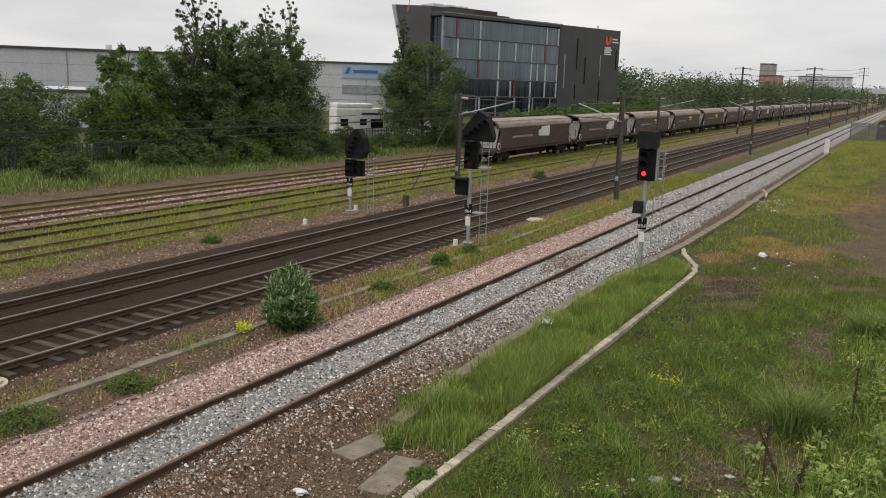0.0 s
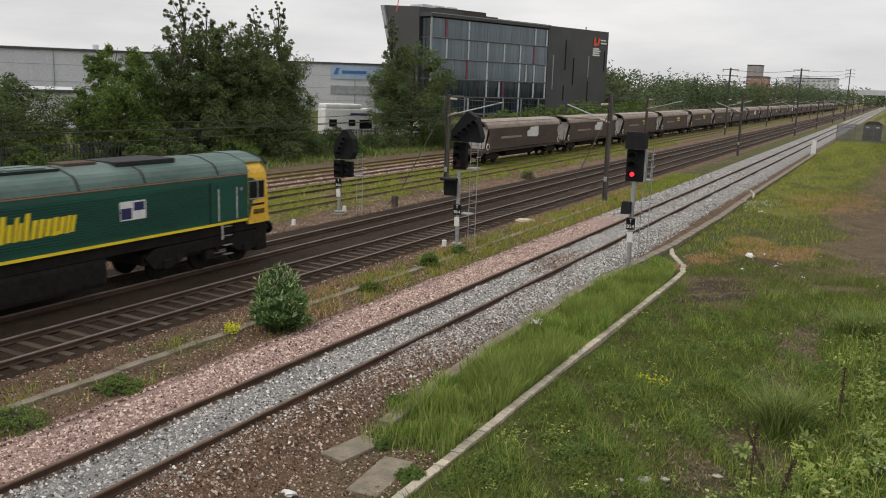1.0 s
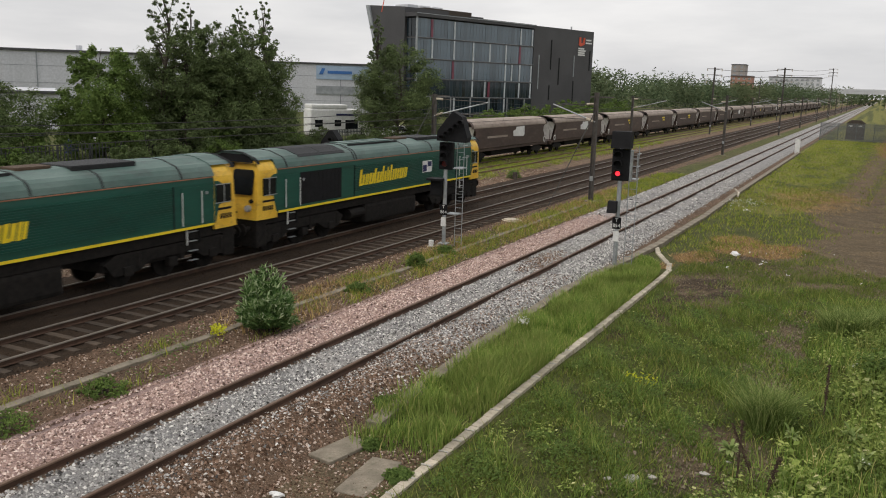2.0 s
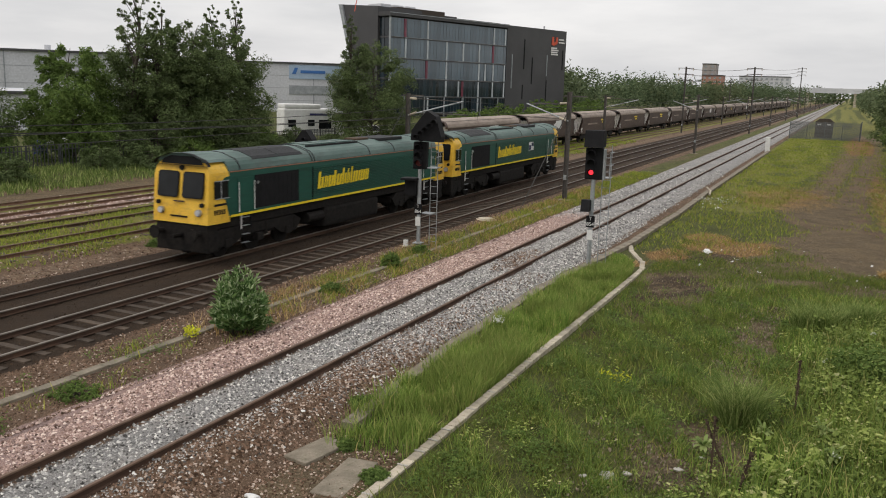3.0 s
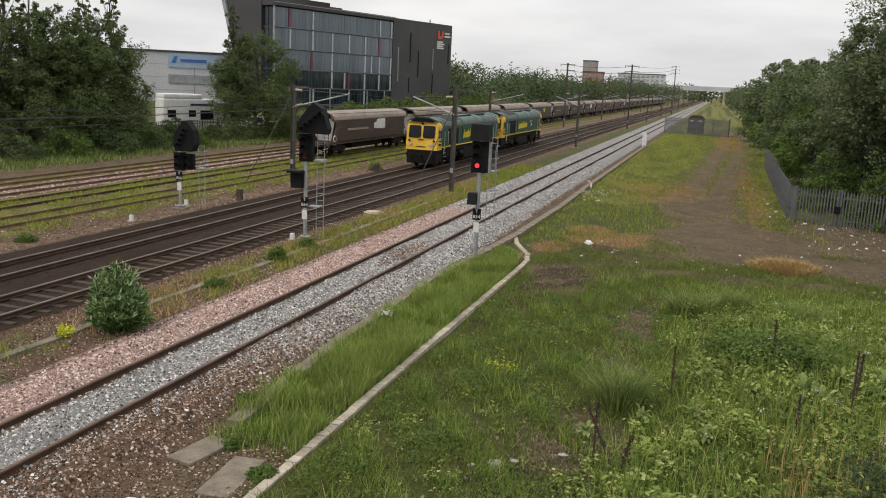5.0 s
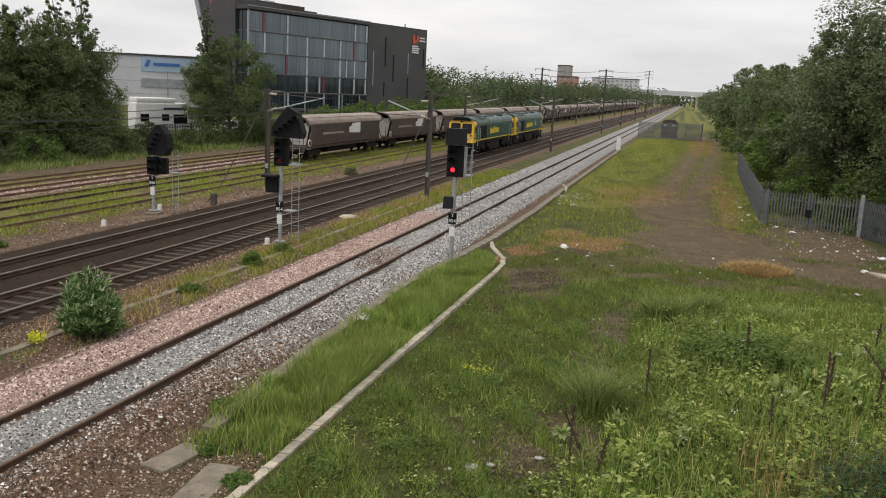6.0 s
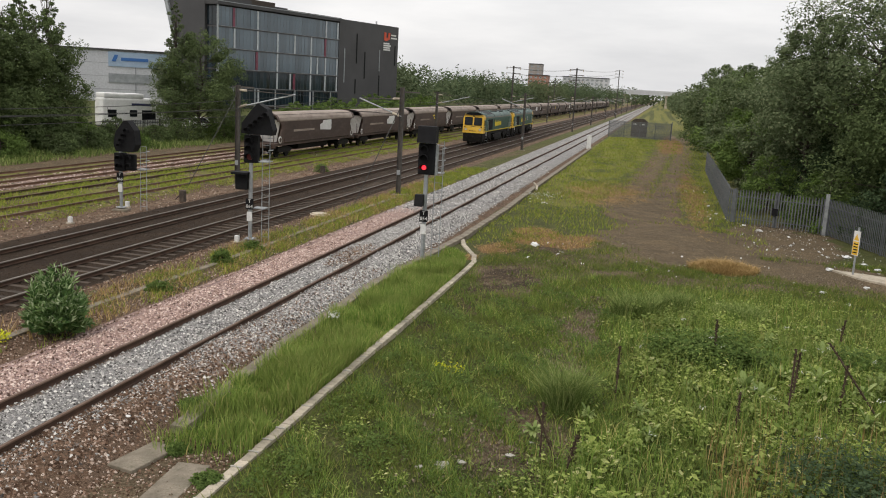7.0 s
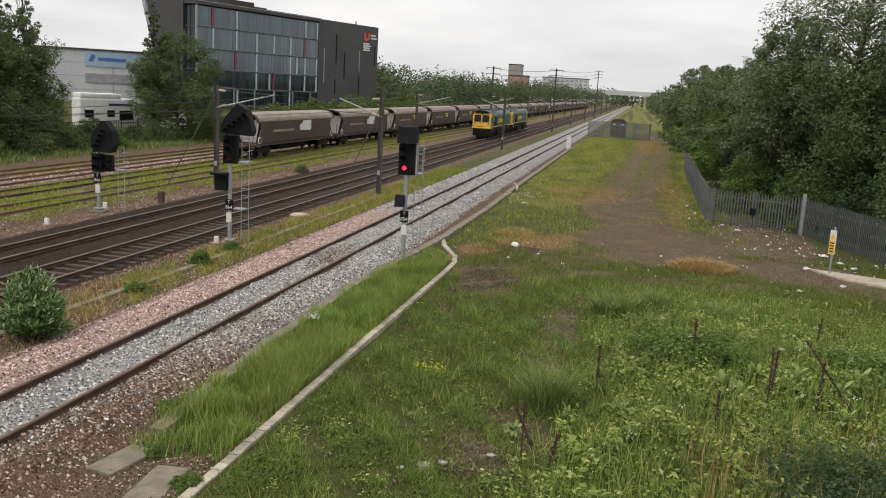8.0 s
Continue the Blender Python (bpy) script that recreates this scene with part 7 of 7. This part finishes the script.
for nm, cx, cy, r, h, cnt in (("grass_tuft", -1.45, 18.6, 0.55, 1.1, 1300), ("grass_tuft", -0.2, 27.5, 0.9, 0.8, 2200), ("grass_tuft", 0.9, 28.6, 0.8, 0.75, 1800), ("grass_tuft", 3.0, 28.0, 0.9, 0.6, 1500)):
    a, q = rng.uniform(0, 6.283, cnt), r * 0.8 * np.sqrt(rng.uniform(0, 1, cnt))
    x, y = cx + q * np.cos(a), cy + q * np.sin(a)
    blades(nm, np.stack([x, y, ground_z(x, y)], 1), rng.uniform(0.5, 1.0, cnt) * h, rng.uniform(0.005, 0.009, cnt), rng.uniform(0.15, 1.3, cnt), GRASS_BLUE, "tall tussock of grey-green grass", rng, kind="", category="grass tuft")
for cx, cy, cnt, r, h, m, lab in ((-4.5, 20.0, 90, 0.40, 0.28, FLOWER_YELLOW, "patch of small yellow flowers in the grass"), (-15.5, 17.55, 170, 0.24, 0.30, FLOWER_YELLOW, "bright yellow flowering weed by the trough"), (-8.3, 21.9, 45, 0.16, 0.66, FLOWER_WHITE, "white umbel flower in the tall grass"), (-7.2, 58.0, 120, 1.6, 0.2, FLOWER_WHITE, "white flowers beside the trough")):
    a, q = rng.uniform(0, 6.283, cnt), r * np.sqrt(rng.uniform(0, 1, cnt))
    x, y = cx + q * np.cos(a), cy + q * np.sin(a)
    c = np.stack([x, y, ground_z(x, y) + h * rng.uniform(0.75 if m is FLOWER_WHITE else 0.2, 1, cnt)], 1)
    v, f = leaf_cards(c, rng.uniform(0.025, 0.055, cnt), rng)
    tagged(raw("flower_patch", v, f, m), lab, "flowers", "flowers", kind="stuff")
STALKS = ((3.34, 19.32, 1.74, 0.0), (1.98, 23.2, 1.16, 0.0), (5.5, 20.5, 1.7, -0.75), (-0.4, 20.0, 1.2, 0.0), (3.6, 20.6, 1.3, 0.05), (4.6, 20.4, 1.2, 0.05), (2.2, 18.4, 1.0, 0.0), (-1.6, 15.4, 1.35, 0.0), (-1.25, 15.6, 1.2, -0.45), (5.6, 26.0, 1.0, 0.1), (-1.1, 15.2, 0.9, 0.2))
for x, y, h, ln in STALKS:
    s = thing("dead_stalk", pose(x, y, float(ground_z(np.array(x), np.array(y))) - 0.03), "brown dead mullein stalk standing in the weeds", "stalk", "dead stalks")
    tv, tf = [], []
    limb(tv, tf, (0, 0, 0), (ln * h, 0, h), 0.024, 0.018, 7)
    raw("stem", tv, tf, STALK, s)
    m = 160
    q = rng.uniform(0.35, 1, m)
    c = np.stack([ln * h * q + rng.normal(0, 0.022, m), rng.normal(0, 0.022, m), h * q], 1)
    v, f = leaf_cards(c, rng.uniform(0.018, 0.04, m), rng)
    raw("seed_head", v, f, STALK, s)
pt = scatter(90, 0.0, 10.5, 14, 32, rng, weed_d)
c = np.repeat(pt, 14, 0) + np.stack([rng.normal(0, 0.05, len(pt) * 14), rng.normal(0, 0.05, len(pt) * 14), np.repeat(rng.uniform(0.5, 0.85, len(pt)), 14) + rng.normal(0, 0.02, len(pt) * 14)], 1)
v, f = leaf_cards(c, rng.uniform(0.012, 0.03, len(c)), rng)
tagged(raw("umbel_flowers", v, f, FLOWER_WHITE), "small white umbels above the weeds", "flowers", kind="stuff")
pt = scatter(4500, 1.5, 9.5, 12.0, 20, rng, lambda x, y: (1 - ease(y, 16, 20)) * np.clip(0.4 + 0.6 * wobble(x, y, 0.9, 4), 0, 1))
blades("dry_stems", pt, rng.uniform(0.45, 1.0, len(pt)), rng.uniform(0.004, 0.008, len(pt)), rng.uniform(0.05, 0.3, len(pt)), GRASS_DRY, "brown dry stems in the nearest weeds", rng)
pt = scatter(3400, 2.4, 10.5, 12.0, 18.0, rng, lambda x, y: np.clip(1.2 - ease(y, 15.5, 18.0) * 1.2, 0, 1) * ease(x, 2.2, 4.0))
weeds("bramble_patch", pt, 0.2, rng.uniform(0.4, 1.0, len(pt)), 12, 0.08, LEAF_DARK_SHADE, "dark bramble thicket below the bridge", rng)
# scattered rubble and straw on the bare strip
for nm, x0, x1, y0, y1, cnt, m, lab in (("rubble", -2.6, -1.2, 21, 30, 1400, STRAW, "scattered pale rubble on a bare strip"), ("rubble", -4.2, -1.0, 13.6, 17.5, 900, STRAW, "scattered pale rubble by the weeds"), ("rubble", 0.0, 10.0, 33.5, 38.0, 1300, STRAW, "pale rubble along the dirt track"), ("rubble", 4.5, 9.5, 42, 52, 260, STONE, "pale rubble below the fence"), ("rubble", -6.6, -2.6, 27, 45, 1500, STRAW, "bits of straw and rubble on the black soil"), ("rubble", 4.6, 9.0, 50.0, 53.2, 700, STRAW, "pale rubble heaped before the gate")):
    pt = scatter(cnt, x0, x1, y0, y1, rng)
    v, f = leaf_cards(pt + np.array([0, 0, 0.035]), rng.uniform(0.012, 0.045, len(pt)), rng)
    v2 = v + np.array([0, 0, 0.02])
    tagged(raw(nm, np.concatenate([v, v2]), np.concatenate([f, f + len(v)]), m), lab, "rubble", kind="stuff")

pt = np.concatenate([scatter(70, 4.6, 9.6, 44, 54, rng), scatter(60, 8.0, 12.0, 37.0, 46, rng), scatter(40, 2.4, 4.6, 54, 72, rng), scatter(40, -5.0, 6.0, 34, 42, rng), scatter(50, -8.2, -6.2, 54, 62, rng)])
v, f = leaf_cards(pt + np.array([0, 0, 0.05]), rng.uniform(0.03, 0.11, len(pt)), rng)
tagged(raw("litter_scraps", v, f, WHITE), "white scraps of litter along the fence", "litter", kind="stuff")

# ---- ballast stones ----
def stones(name, n, x0, x1, y0, y1, size, material, label, rng, density=None, lift=0.0):
    pt = scatter(n, x0, x1, y0, y1, rng, density)
    n = len(pt)
    pt[:, 2] += lift + rng.uniform(-0.3, 0.35, n) * size
    o = np.array([(1, 0, -0.2), (-0.2, 1, -0.2), (-1, -0.3, -0.2), (0.3, -1, -0.2), (0.15, -0.05, 0.72)])
    fc = np.array([(0, 1, 4), (1, 2, 4), (2, 3, 4), (3, 0, 4)])
    a = rng.uniform(0, 6.283, n)
    ca, sa = np.cos(a), np.sin(a)
    s = size * rng.uniform(0.5, 1.25, (n, 1)) * rng.uniform(0.7, 1.3, (n, 3))
    q = o[None] * s[:, None] + rng.normal(0, 0.16 * size, (n, 5, 3))
    v = np.stack([q[..., 0] * ca[:, None] - q[..., 1] * sa[:, None], q[..., 0] * sa[:, None] + q[..., 1] * ca[:, None], q[..., 2]], -1) + pt[:, None]
    f = (np.arange(n)[:, None, None] * 5 + fc).reshape(-1, 3)
    return tagged(raw(name, v.reshape(-1, 3), f, material), label, "ballast", kind="stuff")


rng = np.random.default_rng(23)
GREY_FROM = lambda x, y: np.clip(0.12 + 0.88 * ease(y, 14, 24) + 0.6 * bed(x, -10.75, -10.0, 0.2) + 0.9 * bed(x, -12.2, -10.6, 0.2), 0, 1)
stones("pink_ballast", 42000, -14.25, -12.22, 7, 46, 0.042, B_PINK, "fresh pink ballast shoulder", rng, lambda x, y: (1 - 0.7 * ease(y, 30, 46)) * ease(x, -14.3, -13.9))
stones("grey_ballast", 46000, -12.1, -9.1, 7, 46, 0.042, B_GREY, "clean grey ballast between and beside the rails", rng, lambda x, y: GREY_FROM(x, y))
stones("grey_ballast", 9000, -14.2, -9.2, 44, 80, 0.055, B_GREY, "clean grey ballast further along", rng)
stones("brown_ballast", 24000, -10.6, -8.7, 7.5, 30, 0.040, B_BROWN, "old brown ballast on the track shoulder", rng, lambda x, y: 1 - 0.8 * ease(y, 15, 26))
stones("brown_ballast", 34000, -17.2, -14.0, 8, 44, 0.038, B_BROWN, "old brown ballast between the tracks", rng, lambda x, y: 1 - 0.55 * ease(y, 24, 40))
stones("brown_ballast", 1500, -12.0, -10.85, 29.0, 34.5, 0.04, B_BROWN, "patch of stained stones between the rails", rng, lambda x, y: np.clip(1.3 - ((x + 11.4) / 0.55) ** 2 - ((y - 31.8) / 2.4) ** 2, 0, 1), 0.015)
stones("brown_ballast", 5000, -8.9, -6.95, 8, 14.5, 0.036, B_BROWN, "old brown stones round the slabs", rng)
stones("soot_ballast", 25000, -24.7, -16.8, 9, 60, 0.048, B_SOOT, "sooty dark ballast of the main line", rng, None, -0.02)
stones("siding_gravel", 11000, -27.2, -24.5, 14, 70, 0.045, B_BROWN, "weathered gravel beside the sidings", rng)
stones("siding_gravel", 7000, -40, -27, 18, 90, 0.05, B_BROWN, "weathered gravel in the sidings", rng)
stones("siding_ballast", 10000, -37.0, -33.8, 18, 90, 0.06, B_PINK, "paler ballast along a siding", rng)

# ---- sleepers ----
SLEEPER_MESH = mesh_of("sleeper", prism([(-0.14, -0.2), (0.14, -0.2), (0.105, 0.0), (-0.105, 0.0)], "x", -1.25, 1.25), SLEEPER)
for t, y0, cnt, dz in ((track_main, 8.0, 150, -0.160), (track_far, 8.0, 150, -0.20)):
    for k in range(cnt):
        share("sleeper", SLEEPER_MESH, t, pose(0.03 * math.sin(k * 1.7), y0 + k * 0.65, dz, 0, 0, 0.5 * math.sin(k * 2.3)))
TIMBER_MESH = mesh_of("sleeper", box(-1.28, 1.28, -0.125, 0.125, -0.2, 0.0, 0.015), OLD_WOOD)
for k, t in enumerate([o for o in scene.objects if o.name.startswith("track_siding")][:3]):
    for j in range(100):
        share("sleeper", TIMBER_MESH, t, pose(0.04 * math.sin(j * 2.1 + k), 16 + j * 0.75, -0.15, 0, 0, math.sin(j * 3.1)))


def motions():
    """The pair of locomotives runs away along the far main track at about 20 m/s."""
    def front(t):
        return 4.9 + 20.75 * t - 0.1 * t * t
    for loco, back in ((lead_loco, 10.12), (trail_loco, 31.62)):
        walk(loco, [(k * 0.25, pose(MAIN_FAR_X, front(k * 0.25) - back, -0.065)) for k in range(33)])
        for ob in loco.children:
            if ob.name.startswith("wheelset"):
                y, z = ob.location.y, ob.location.z
                walk(ob, [(k / 30, pose(0, y, z, -math.degrees((front(k / 30) - 4.9) / 0.53) % 360)) for k in range(241)])


motions()
